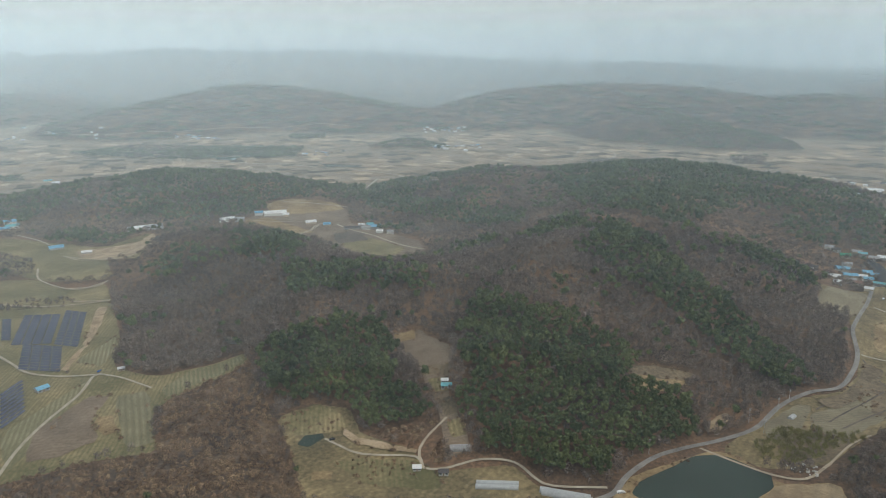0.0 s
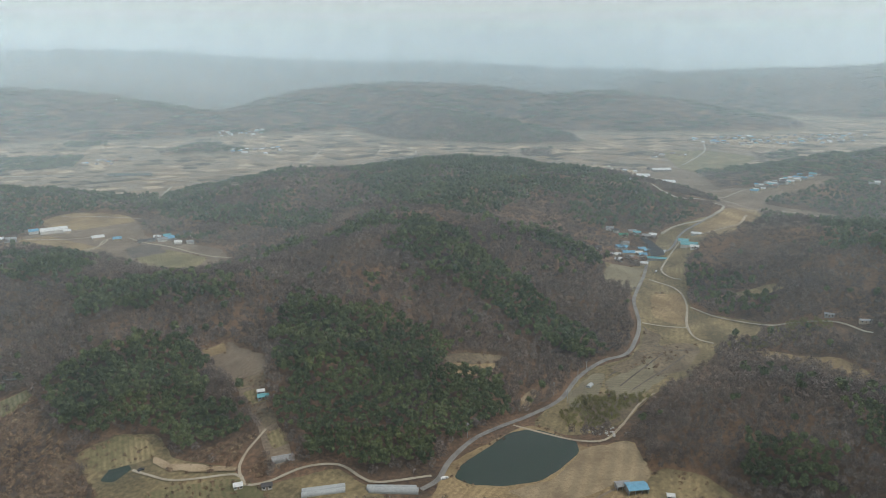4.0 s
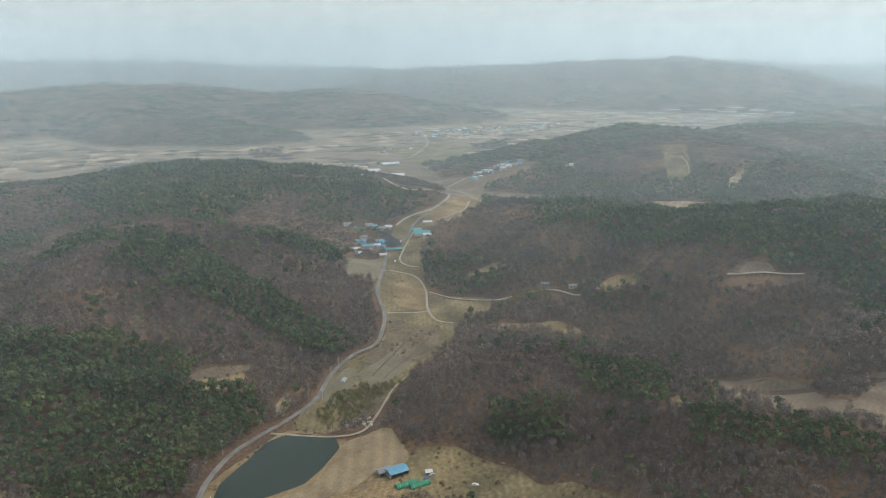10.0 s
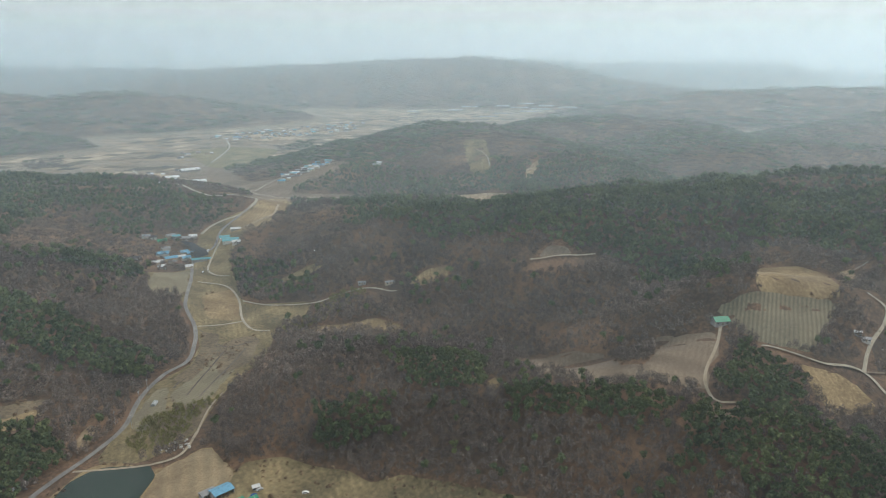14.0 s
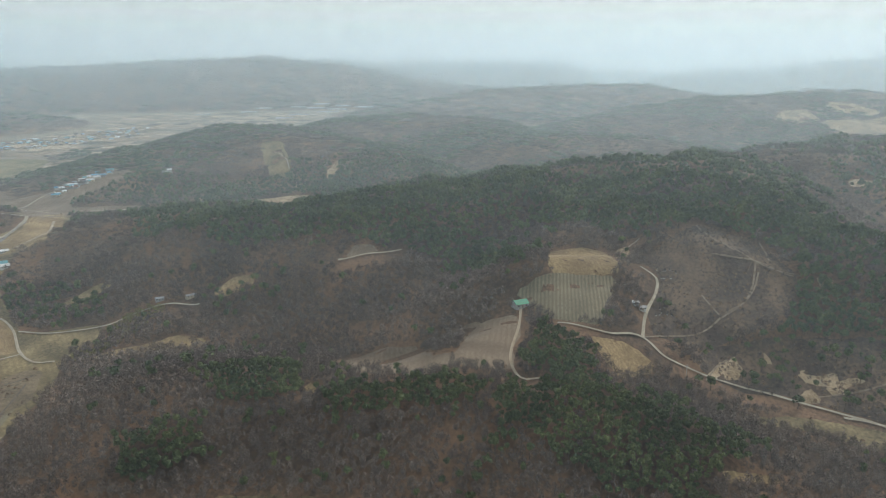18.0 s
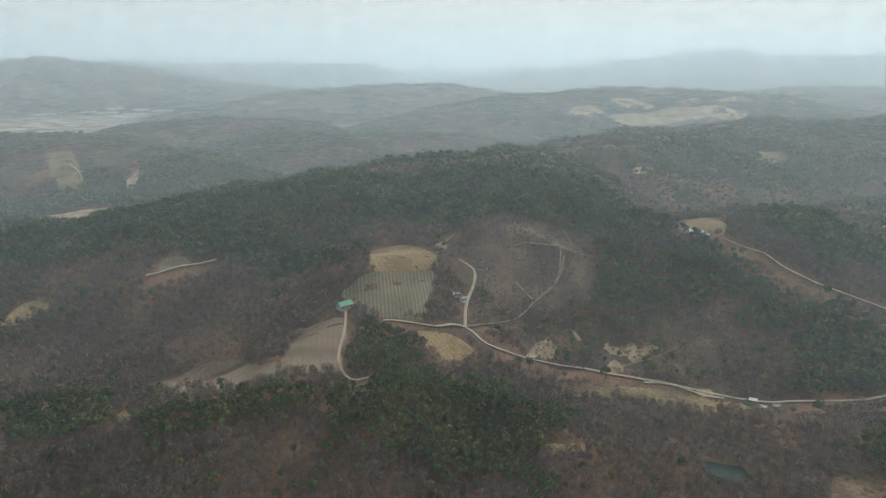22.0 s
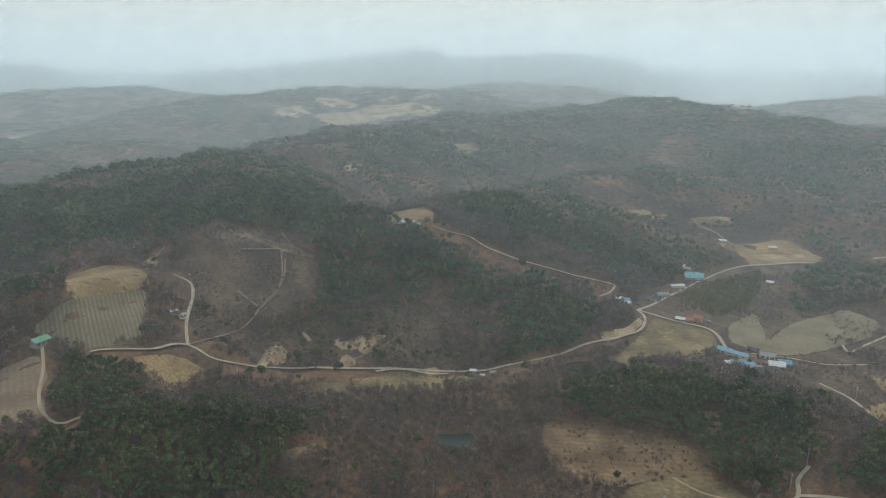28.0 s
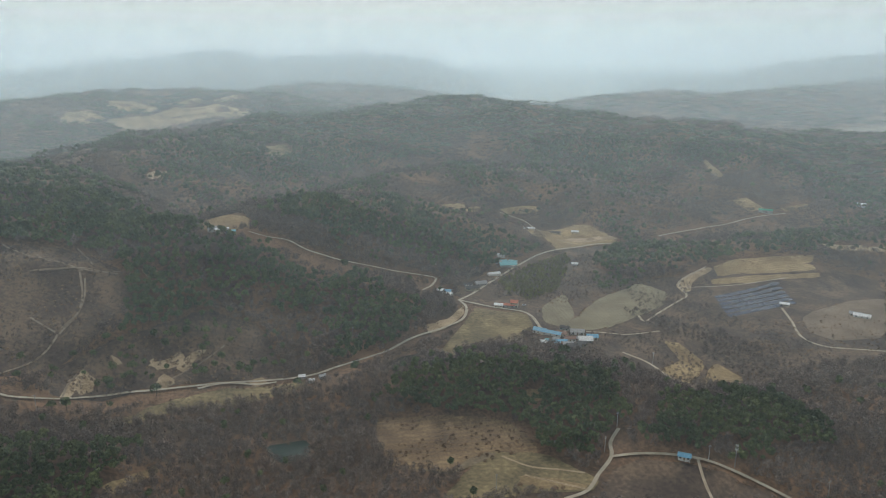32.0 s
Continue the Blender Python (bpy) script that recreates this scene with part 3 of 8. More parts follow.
drape("clearing", M["straw"], [(740.0, -138.3), (755.8, -179.6), (751.1, -207.6), (716.8, -202.5), (690.9, -169.9), (709.0, -150.2)], "pale terraced clearing on a saddle", "clearing", layer=1)
drape("terrace_field", M["straw"], [(836.0, -603.4), (827.5, -665.1), (811.6, -652.8), (823.2, -609.6)], "straw terraces", "field", layer=1)
drape("terrace_field", M["straw"], [(779.8, -607.8), (742.8, -649.4), (756.3, -692.4), (721.1, -703.4), (682.0, -692.8), (701.0, -643.7), (694.3, -593.6), (743.4, -609.3)], "straw terraces by the valley road", "field", layer=3)
drape("bank", M["grass"], [(226.9, 339.6), (243.0, 343.4), (256.7, 331.5), (264.9, 302.6), (274.1, 281.5), (275.0, 263.0), (290.8, 254.0), (301.4, 214.6), (312.6, 179.1), (307.8, 176.1), (203.6, 307.5)], "dry grassy bank below the wood", "field", layer=3)
drape("brush_ground", M["scrub"], [(-212.4, 493.0), (-163.3, 552.9), (-123.4, 462.1), (-100.9, 421.1), (-80.2, 360.1), (-257.6, 360.2), (-270.3, 381.5), (-230.6, 406.3), (-187.8, 419.8)], "rust-brown brush slope with dead grass", "slope", clear=False, layer=2)
drape("strip_field", M["rows3"], [(-316.2, 563.0), (-305.0, 619.8), (-297.9, 613.0), (-286.9, 553.9)], "green field with mown strips", "field", layer=2)
drape("strip_field", M["rows3"], [(-306.3, 441.5), (-287.3, 528.0), (-281.7, 523.9), (-274.7, 426.8), (-274.8, 394.8)], "green field with mown strips", "field", layer=2)
drape("strip_field", M["rows4"], [(-252.8, 498.6), (-231.3, 510.0), (-195.2, 434.0), (-211.7, 423.3)], "pale field with long ridges", "field", layer=2)
drape("bare_patch", M["straw"], [(-251.8, 465.2), (-241.3, 471.0), (-227.4, 446.8), (-234.9, 439.2)], "round straw-coloured patch", "field", layer=2)
drape("brown_plot", M["soil"], [(-285.0, 446.8), (-271.9, 500.5), (-255.8, 498.6), (-253.9, 462.7), (-235.1, 435.5), (-252.3, 412.9), (-271.4, 407.6)], "brown fallow plot", "field", layer=3)
drape("strip_field", M["rows3"], [(-221.8, 511.9), (-209.7, 548.3), (-174.2, 566.6), (-168.7, 555.1), (-196.2, 521.9), (-209.8, 497.6)], "green sloping strips below the wood", "field", layer=2)
drape("dirt_strip", M["sand"], [(-359.7, 699.5), (-349.1, 699.5), (-330.5, 643.9), (-310.8, 542.9), (-319.3, 548.3), (-325.6, 602.4)], "bare dirt strip beside solar panels", "bare earth", layer=3)
# flat water patch stands in for a dark shed under the trees
drape("pond", M["water"], [(-203.2, 614.3), (-193.8, 612.9), (-183.1, 600.9), (-184.8, 592.0), (-196.1, 599.0)], "flat dark water patch in place of a shed below the wood", "pond", wobble=0.3, layer=2)
drape("pond", M["water"], [(-98.9, 430.1), (-93.6, 442.9), (-83.7, 442.2), (-81.3, 437.1), (-90.6, 426.0)], "tiny dark pond on a terrace", "pond", wobble=0.3, layer=2)
drape("straw_patch", M["straw"], [(-83.5, 397.3), (-71.2, 398.5), (-68.7, 388.6), (-81.1, 387.4)], "straw-coloured plot", "field", layer=2)
drape("terrace_plot", M["green"], [(-114.8, 459.8), (-92.5, 472.6), (-75.2, 466.5), (-66.7, 447.4), (-87.4, 440.9), (-102.8, 440.0)], "green orchard terrace", "field", layer=3)
drape("terrace_plot", M["green"], [(-70.8, 407.6), (-53.1, 412.7), (-17.9, 408.2), (-1.4, 394.5), (-1.4, 376.5), (-46.3, 382.6)], "green orchard terrace", "field", layer=2)
drape("cut_bank", M["sand"], [(-68.7, 447.4), (-55.6, 435.8), (-16.4, 419.1), (-18.2, 415.5), (-54.7, 427.4), (-69.7, 439.8)], "sandy terrace bank", "bare earth", layer=4)
drape("orchard_plot", M["straw"], [(-45.1, 583.2), (-24.8, 596.4), (-24.2, 578.9), (-38.5, 571.9)], "straw-coloured plot in the gully", "field", layer=2)
drape("earth_works", M["sand"], [(-489.8, 916.6), (-455.6, 930.8), (-424.1, 969.8), (-427.8, 1015.5), (-401.6, 985.7), (-374.2, 852.0), (-414.2, 847.9), (-468.2, 886.2)], "bare orange-tan earthworks", "bare earth", layer=3)
drape("hamlet_plot", M["straw"], [(-291.5, 1149.1), (-262.5, 1188.9), (-175.7, 1182.3), (-163.4, 1160.2), (-222.9, 1126.8), (-276.9, 1124.1)], "straw-coloured terraces above the hamlet", "field", layer=2)
drape("hamlet_plot", M["green"], [(-144.4, 957.4), (-109.1, 995.3), (-49.1, 933.2), (-62.2, 899.8), (-104.6, 881.8)], "dull green plots", "field", layer=2)
drape("hamlet_plot", M["brownplot"], [(-157.9, 995.3), (-137.7, 1029.1), (-110.8, 1011.9), (-121.6, 963.5), (-144.4, 957.4)], "dark tilled plot", "field", layer=3)
drape("hamlet_plot", M["straw"], [(-312.7, 1087.0), (-273.4, 1108.3), (-186.9, 1022.2), (-217.5, 1008.6), (-265.3, 1036.2)], "straw-coloured field", "field", layer=2)
drape("valley_plot", M["straw"], [(419.0, 646.5), (451.5, 639.3), (433.7, 602.3), (400.1, 558.5), (380.1, 584.5)], "straw-coloured valley plot", "field", layer=2)
drape("valley_plot", M["rows2"], [(375.9, 681.3), (414.9, 730.2), (457.3, 727.3), (407.9, 658.6), (368.9, 657.8)], "sloping plot in rows", "field", layer=2)
drape("valley_plot", M["rows2"], [(268.2, 470.7), (312.4, 490.1), (339.4, 519.5), (371.2, 507.4), (327.6, 465.5), (270.2, 425.7), (253.7, 440.0)], "terraced green-brown valley plot", "field", layer=2)
drape("valley_plot", M["straw"], [(587.3, 826.7), (661.7, 861.8), (755.3, 904.8), (700.0, 843.2), (596.4, 786.8)], "straw-coloured valley plot", "field", layer=2)
drape("valley_plot", M["rows2"], [(229.3, 457.7), (265.9, 486.0), (274.9, 482.8), (249.4, 445.8), (219.9, 430.9)], "grass plot beside the road", "field", layer=2)
drape("pond_field", M["rows5"], [(205.6, 383.2), (238.1, 377.1), (232.7, 344.2), (224.0, 335.7), (207.2, 341.8), (181.8, 331.6), (148.1, 339.6), (138.3, 351.2), (174.4, 355.6)], "furrowed straw-coloured field above the pond", "field", layer=4)
drape("shade_netting", M["net"], [(508.1, 825.7), (517.1, 807.9), (499.6, 747.4), (480.2, 748.5), (502.1, 793.5)], "dark shade-net crop shelter", "crop shelter", layer=10)
drape("side_meadow", M["straw"], [(437.0, 480.5), (473.3, 448.1), (473.9, 416.8), (463.1, 401.9), (453.7, 442.9), (433.4, 466.8)], "straw-coloured grassy spur", "field", layer=1)
drape("side_meadow", M["straw"], [(533.7, 455.1), (556.6, 447.2), (558.5, 418.6), (546.3, 414.8), (527.8, 435.7)], "straw-coloured field on a spur", "field", layer=1)
drape("side_meadow", M["grass"], [(477.3, 611.2), (525.5, 589.9), (525.6, 571.0), (484.1, 579.3)], "pale grass clearing on the slope", "field", layer=1)
drape("hill_plot", M["soil"], [(598.0, 340.3), (617.8, 340.0), (625.9, 323.4), (618.3, 312.3)], "bare plot on the hillside", "field", layer=1)
drape("clearing", M["straw"], [(378.0, 252.5), (389.9, 250.7), (379.7, 240.2), (371.7, 242.4)], "sandy clearing in the pines", "clearing", layer=1)
drape("cut_strip", M["grass"], [(1238.2, 895.3), (1280.6, 870.4), (1173.2, 777.1), (1107.8, 738.8), (1098.3, 771.3), (1159.4, 826.4)], "cleared strip up a wooded hillside", "clearing", layer=1)
drape("cut_strip", M["sand"], [(1128.6, 674.7), (1162.8, 690.4), (1211.6, 695.5), (1201.9, 681.9), (1133.1, 662.3)], "bare earth scar", "bare earth", layer=1)
drape("valley_plot", M["sand"], [(995.5, 763.6), (1020.7, 744.9), (1066.8, 667.8), (1042.7, 654.4), (979.0, 707.9)], "pale earth valley with tracks", "bare earth", layer=1)
drape("earth_scar", M["sand"], [(548.2, -14.6), (566.9, -22.7), (551.8, -32.6), (537.8, -20.0)], "sandy earth scar", "bare earth", layer=3)
drape("earth_scar", M["sand"], [(563.8, -77.8), (573.0, -94.9), (559.7, -98.8), (555.9, -79.5)], "sandy earth scar", "bare earth", layer=3)
drape("earth_scar", M["sand"], [(653.0, 85.0), (667.4, 76.4), (647.2, 68.4), (604.9, 73.3)], "sandy bank", "bare earth", layer=1)
drape("earth_scar", M["sand"], [(540.8, -70.7), (546.9, -79.1), (540.3, -83.5), (535.0, -74.4)], "sandy earth scar", "bare earth", layer=3)
drape("dry_strip", M["grass"], [(505.4, -29.0), (521.1, -69.7), (525.4, -115.6), (509.9, -154.6), (493.5, -150.8), (506.7, -112.8), (505.1, -68.6), (498.3, -33.7)], "dry grass strip below the lane", "field", layer=2)
drape("terrace_field", M["straw"], [(516.6, -685.3), (513.3, -712.7), (462.7, -787.0), (453.0, -780.0), (486.2, -708.1)], "straw terrace", "field", layer=4)
drape("terrace_field", M["straw"], [(504.8, -658.7), (484.6, -706.1), (448.4, -778.5), (442.6, -769.7), (473.3, -701.1), (494.3, -652.7)], "straw terrace", "field", layer=3)
drape("terrace_field", M["sand"], [(518.4, -618.7), (526.8, -646.6), (526.7, -679.8), (518.8, -682.0), (512.3, -639.4), (495.2, -616.9), (498.3, -605.2)], "sandy cut beside the track", "bare earth", layer=3)
drape("terrace_field", M["sand"], [(490.0, -847.5), (441.4, -901.7), (433.1, -887.0), (474.4, -840.4)], "straw-coloured upland plot", "field", layer=1)
drape("terrace_field", M["soil"], [(387.9, -654.7), (388.4, -734.5), (372.2, -778.4), (312.6, -666.0), (332.5, -620.4), (358.1, -617.6)], "reddish-brown terraces", "field", layer=3)
drape("valley_plot", M["straw"], [(762.9, -671.5), (752.4, -699.7), (723.7, -700.5), (720.7, -682.0), (746.7, -663.1)], "straw terrace", "field", layer=4)
drape("valley_plot", M["straw"], [(822.2, -493.3), (848.7, -576.8), (831.1, -563.0), (808.3, -502.9)], "pale plot at the wood's edge", "field", layer=1)
drape("valley_plot", M["straw"], [(726.3, -984.5), (715.9, -1006.7), (677.0, -997.3), (680.9, -972.8), (703.6, -974.9)], "pale valley plots", "field", layer=1)
drape("valley_plot", M["straw"], [(666.5, -1021.7), (651.5, -1071.7), (644.5, -1054.2), (652.6, -1016.4)], "pale valley plots", "field", layer=1)
drape("cut_strip", M["straw"], [(843.3, -1044.0), (839.2, -1053.5), (784.4, -1036.7), (786.6, -1018.4)], "pale cleared strip on the hill", "clearing", layer=1)
drape("clearing", M["sand"], [(1104.7, -162.6), (1119.1, -195.1), (1077.4, -188.4), (1061.7, -160.6)], "pale clearing in the woods", "clearing", layer=1)
drape("clearing", M["grass"], [(1280.6, -394.9), (1294.7, -433.5), (1244.0, -436.3), (1218.8, -386.5)], "pale green clearing in the woods", "clearing", layer=1)
drape("clearing", M["sand"], [(661.6, -84.6), (664.1, -96.9), (652.7, -96.9), (652.1, -86.4)], "sandy clearing", "bare earth", layer=1)
drape("hill_fields", M["straw"], [(2228.5, -120.1), (2306.2, -150.2), (2345.3, -206.9), (2280.0, -246.0), (2226.5, -197.8)], "pale cleared terraces on a distant hill", "field", layer=1)
drape("hill_fields", M["straw"], [(2429.2, -260.4), (2542.3, -320.7), (2425.5, -418.4), (2401.9, -397.0), (2379.2, -301.6)], "pale cleared terraces on a distant hill", "field", layer=1)
drape("hill_fields", M["straw"], [(2252.3, -234.7), (2373.0, -392.8), (2409.0, -526.1), (2328.9, -677.4), (2268.7, -661.6), (2274.1, -499.3), (2194.0, -280.5)], "pale cleared terraces on a distant hill", "field", layer=1)
drape("hill_fields", M["straw"], [(2423.9, -473.0), (2452.8, -542.8), (2434.5, -567.3), (2407.6, -507.5)], "pale cleared terraces on a distant hill", "field", layer=1)
drape("hill_fields", M["straw"], [(2474.9, -594.8), (2477.9, -697.8), (2436.3, -699.9), (2402.5, -596.8)], "pale cleared terraces on a distant hill", "field", layer=1)
drape("hill_fields", M["straw"], [(2177.5, -261.7), (2257.9, -375.3), (2207.9, -359.5), (2149.7, -267.3)], "pale cleared terraces on a distant hill", "field", layer=2)
drape("pond", M["water"], [(177.0, 416.1), (186.8, 413.7), (205.4, 393.0), (200.9, 379.1), (178.0, 363.0), (162.8, 355.7), (140.4, 356.6), (120.9, 363.5), (112.5, 373.5), (121.3, 386.7), (146.3, 402.2), (163.6, 415.0)], "still dark green farm pond", "pond", wobble=0.3, layer=3)
drape("pond", M["water"], [(426.1, -119.2), (420.4, -144.1), (410.7, -144.9), (398.2, -136.7), (399.2, -121.3), (415.3, -116.2)], "small dark woodland pond", "pond", wobble=0.3, layer=2)
drape("pond", M["water"], [(491.7, -241.4), (499.0, -257.8), (497.8, -277.2), (474.3, -266.5), (472.9, -244.8)], "small dark pond by the lane", "pond", wobble=0.3, layer=2)
drape("river", M["water"], [(-642.3, 2003.9), (-578.7, 2003.9), (-560.4, 1938.1), (-617.6, 1948.9)], "slow grey river on the plain", "river", layer=2)
drape("river", M["water"], [(-317.0, 1862.3), (-209.7, 1830.0), (-203.4, 1773.7), (-298.6, 1794.6)], "slow grey river on the plain", "river", layer=2)
drape("river", M["water"], [(-25.3, 1667.8), (40.6, 1641.2), (29.8, 1333.8), (-17.7, 1579.1)], "slow grey river on the plain", "river", layer=2)
drape("meadow_patch", M["grass2"], [(340.8, 521.8), (378.4, 522.3), (382.5, 505.6), (337.8, 463.8), (308.9, 462.4)], "straw-coloured grass patch", "field", layer=3)
drape("meadow_patch", M["grass2"], [(282.3, 491.3), (307.0, 500.1), (332.9, 523.7), (357.4, 558.6), (366.7, 542.7), (327.1, 500.0), (289.5, 475.2)], "worn brown grass patch", "field", layer=4)
drape("meadow_patch", M["grass2"], [(223.6, 428.9), (254.7, 441.9), (277.6, 421.7), (246.5, 402.1), (219.2, 402.6)], "worn brown grass patch", "field", layer=3)
drape("roadside_scar", M["sand"], [(192.1, 462.9), (207.1, 475.5), (210.2, 465.9), (192.8, 447.8), (186.6, 447.5)], "sandy bank above the road", "bare earth", layer=1)
drape("clearing_bank", M["grass2"], [(146.5, 521.1), (172.8, 527.3), (203.0, 526.9), (199.8, 516.0), (172.3, 511.9), (148.5, 512.1)], "grey-brown cleared bank among pines", "clearing", layer=2)
drape("meadow_patch", M["straw"], [(413.8, 491.5), (437.4, 485.4), (460.7, 452.3), (474.2, 415.1), (463.9, 404.2), (451.2, 443.9), (425.3, 473.4)], "straw-coloured grass spur", "field", layer=2)
drape("upland_plot", M["straw"], [(490.8, 77.9), (503.4, 60.5), (500.7, 50.8), (483.0, 66.5)], "small straw-coloured terrace", "field", layer=2)
drape("earth_scar", M["sand"], [(539.8, -11.8), (562.4, -20.4), (562.2, -26.7), (544.1, -21.5)], "sandy earth scar", "bare earth", layer=4)
drape("earth_scar", M["sand"], [(561.1, -65.9), (566.7, -83.5), (563.3, -92.6), (555.7, -77.8)], "sandy earth scar", "bare earth", layer=4)
drape("earth_scar", M["sand"], [(544.6, -70.3), (549.6, -80.5), (543.1, -85.0), (538.1, -74.8)], "sandy earth scar", "bare earth", layer=4)
drape("valley_bank", M["sand"], [(549.5, -311.2), (557.5, -345.3), (582.1, -375.5), (561.6, -366.1), (538.1, -328.2), (536.4, -310.0)], "bare valley bank", "bare earth", layer=1)
drape("stake_field", M["straw"], [(310.9, -243.8), (294.3, -261.8), (279.9, -271.8), (277.2, -267.2), (292.3, -246.8), (304.5, -238.1)], "straw-coloured strip", "field", layer=3)
drape("orchard_edge", M["grass2"], [(357.9, -180.9), (332.9, -207.6), (337.3, -245.3), (343.4, -240.5), (338.5, -206.8)], "worn grass edge", "field", layer=3)
drape("orchard_step", M["grass2"], [(-18.8, 520.8), (4.8, 512.6), (3.4, 500.6), (-14.0, 505.9)], "grey-green orchard step", "field", layer=2)
drape("orchard_step", M["green"], [(-11.7, 499.1), (4.7, 496.1), (5.0, 481.7), (-6.7, 481.2)], "grey-green orchard step", "field", layer=2)
drape("orchard_step", M["grass2"], [(-3.7, 474.1), (7.8, 473.7), (11.2, 456.9), (0.8, 454.1)], "grey-green orchard step", "field", layer=2)
drape("orchard_step", M["green"], [(2.3, 449.3), (13.4, 449.9), (15.7, 434.9), (6.1, 430.7)], "grey-green orchard step", "field", layer=2)
lane("lane", M["concrete"], 3.1, [(-274.4, 376.8), (-282.9, 421.2), (-284.3, 458.7), (-281.5, 502.3), (-285.7, 534.3), (-281.7, 540.7)], "pale concrete farm lane")
lane("lane", M["concrete"], 3.1, [(-280.7, 538.5), (-311.1, 534.3), (-342.4, 540.7), (-367.4, 559.6), (-398.7, 583.4)], "pale concrete farm lane")
lane("lane", M["concrete"], 2.7, [(-280.7, 538.5), (-261.7, 532.2), (-243.7, 521.9), (-230.1, 513.9)], "pale concrete farm lane")
lane("lane", M["concrete"], 2.7, [(-80.7, 435.9), (-70.0, 428.0), (-53.6, 417.3), (-18.0, 411.9), (-12.2, 399.6), (2.1, 398.9), (23.9, 406.5), (45.4, 403.3), (57.8, 386.9), (67.4, 380.5), (99.8, 379.4)], "pale concrete lane round terraces")
lane("road", M["asphalt"], 4.7, [(89.9, 367.1), (102.6, 374.4), (115.5, 392.3), (138.0, 412.9), (161.0, 424.5), (189.5, 434.9), (220.3, 451.2), (250.3, 481.5), (282.7, 502.1), (310.3, 510.6), (334.8, 536.8), (358.1, 570.3), (383.7, 624.3), (437.6, 695.1), (469.9, 741.2)], "grey asphalt valley road")
lane("lane", M["concrete"], 3.1, [(439.1, 684.9), (450.6, 649.1), (437.5, 609.9), (404.5, 560.1), (392.6, 528.8), (400.5, 513.0)], "pale concrete lane")
lane("lane", M["concrete"], 2.7, [(361.2, 570.1), (400.0, 553.4)], "pale concrete lane")
lane("lane", M["concrete"], 3.1, [(436.2, 600.7), (442.7, 565.4), (465.8, 524.3), (487.9, 510.2), (509.1, 488.5), (518.5, 456.4)], "pale concrete lane up a side valley")
lane("lane", M["concrete"], 3.1, [(504.2, 104.9), (503.7, 72.7), (523.8, 43.4), (516.5, 24.7), (524.2, -0.6), (534.8, -23.5), (537.5, -46.4), (535.8, -67.7), (534.3, -94.3), (531.1, -119.3), (518.9, -141.9), (515.9, -156.0)], "pale concrete upland lane")
lane("lane", M["concrete"], 3.1, [(523.8, 43.4), (553.3, 45.1), (596.1, 41.7), (614.0, 43.8), (618.9, 58.0)], "pale concrete lane to the orchard")
lane("track", M["track"], 2.7, [(528.0, 140.1), (501.7, 134.2), (453.0, 126.7), (431.4, 113.7), (436.4, 98.7)], "sandy field track")
lane("track", M["path"], 2.2, [(523.8, 43.4), (558.0, 19.1), (587.1, -3.8), (597.7, -10.9)], "sandy field track")
lane("track", M["path"], 2.2, [(665.5, -5.7), (667.8, -32.0), (657.7, -64.8)], "sandy field track")
lane("lane", M["concrete"], 3.5, [(530.3, -98.1), (530.6, -119.8), (513.9, -179.2), (517.7, -210.6), (523.1, -255.7), (533.9, -289.9), (541.0, -330.6), (550.9, -356.1), (575.9, -375.6), (597.5, -380.4)], "pale concrete valley lane")
lane("lane", M["concrete"], 3.9, [(597.5, -380.4), (568.3, -402.0), (538.3, -422.9), (500.6, -410.9), (482.5, -399.8)], "pale concrete valley lane")
lane("lane", M["concrete"], 3.9, [(597.5, -380.4), (637.8, -450.5), (673.2, -517.7), (694.7, -589.1), (700.4, -653.3), (679.8, -695.9)], "pale concrete valley road")
lane("lane", M["track"], 3.1, [(476.0, -516.1), (457.7, -507.2), (466.0, -532.6), (482.1, -584.0), (490.5, -605.1), (519.2, -626.0), (527.0, -679.2)], "sandy farm track")
lane("lane", M["track"], 3.1, [(410.6, -655.1), (383.1, -629.9), (354.8, -601.9), (330.8, -598.4), (308.7, -620.2), (292.0, -638.1)], "pale track from the solar field")
lane("lane", M["track"], 3.1, [(415.5, -435.0), (381.5, -436.5), (329.3, -416.8)], "sandy lane")
lane("lane", M["concrete"], 3.1, [(310.8, -327.4), (304.2, -313.5), (293.5, -304.3), (285.9, -286.7), (276.4, -268.6), (276.9, -251.4)], "pale concrete lane")
lane("lane", M["concrete"], 3.1, [(293.5, -304.3), (284.1, -318.7), (267.7, -336.7), (252.1, -349.7), (229.7, -358.4), (203.8, -364.9)], "pale concrete lane round a field")
lane("farm_road", M["concrete"], 5.5, [(-1173.3, 1857.2), (-908.8, 1959.9), (-578.9, 1896.2), (-389.3, 1853.7)], "pale farm road on the plain")
lane("levee_road", M["concrete"], 6.2, [(-615.5, 1917.2), (-318.0, 1782.5), (-106.1, 1581.0), (-9.4, 1299.4)], "pale levee road")
lane("farm_road", M["concrete"], 4.7, [(-139.9, 1507.5), (-148.3, 1358.3)], "pale farm road on the plain")
lane("farm_road", M["concrete"], 4.7, [(162.5, 1892.3), (249.2, 2241.2)], "pale farm road on the plain")
lane("farm_road", M["concrete"], 4.7, [(348.8, 1930.2), (424.4, 2193.6)], "pale farm road on the plain")
lane("farm_road", M["concrete"], 6.2, [(491.9, 2145.2), (496.5, 2057.8), (466.5, 1969.0), (402.0, 1928.5), (296.3, 1930.1)], "curving pale levee road")
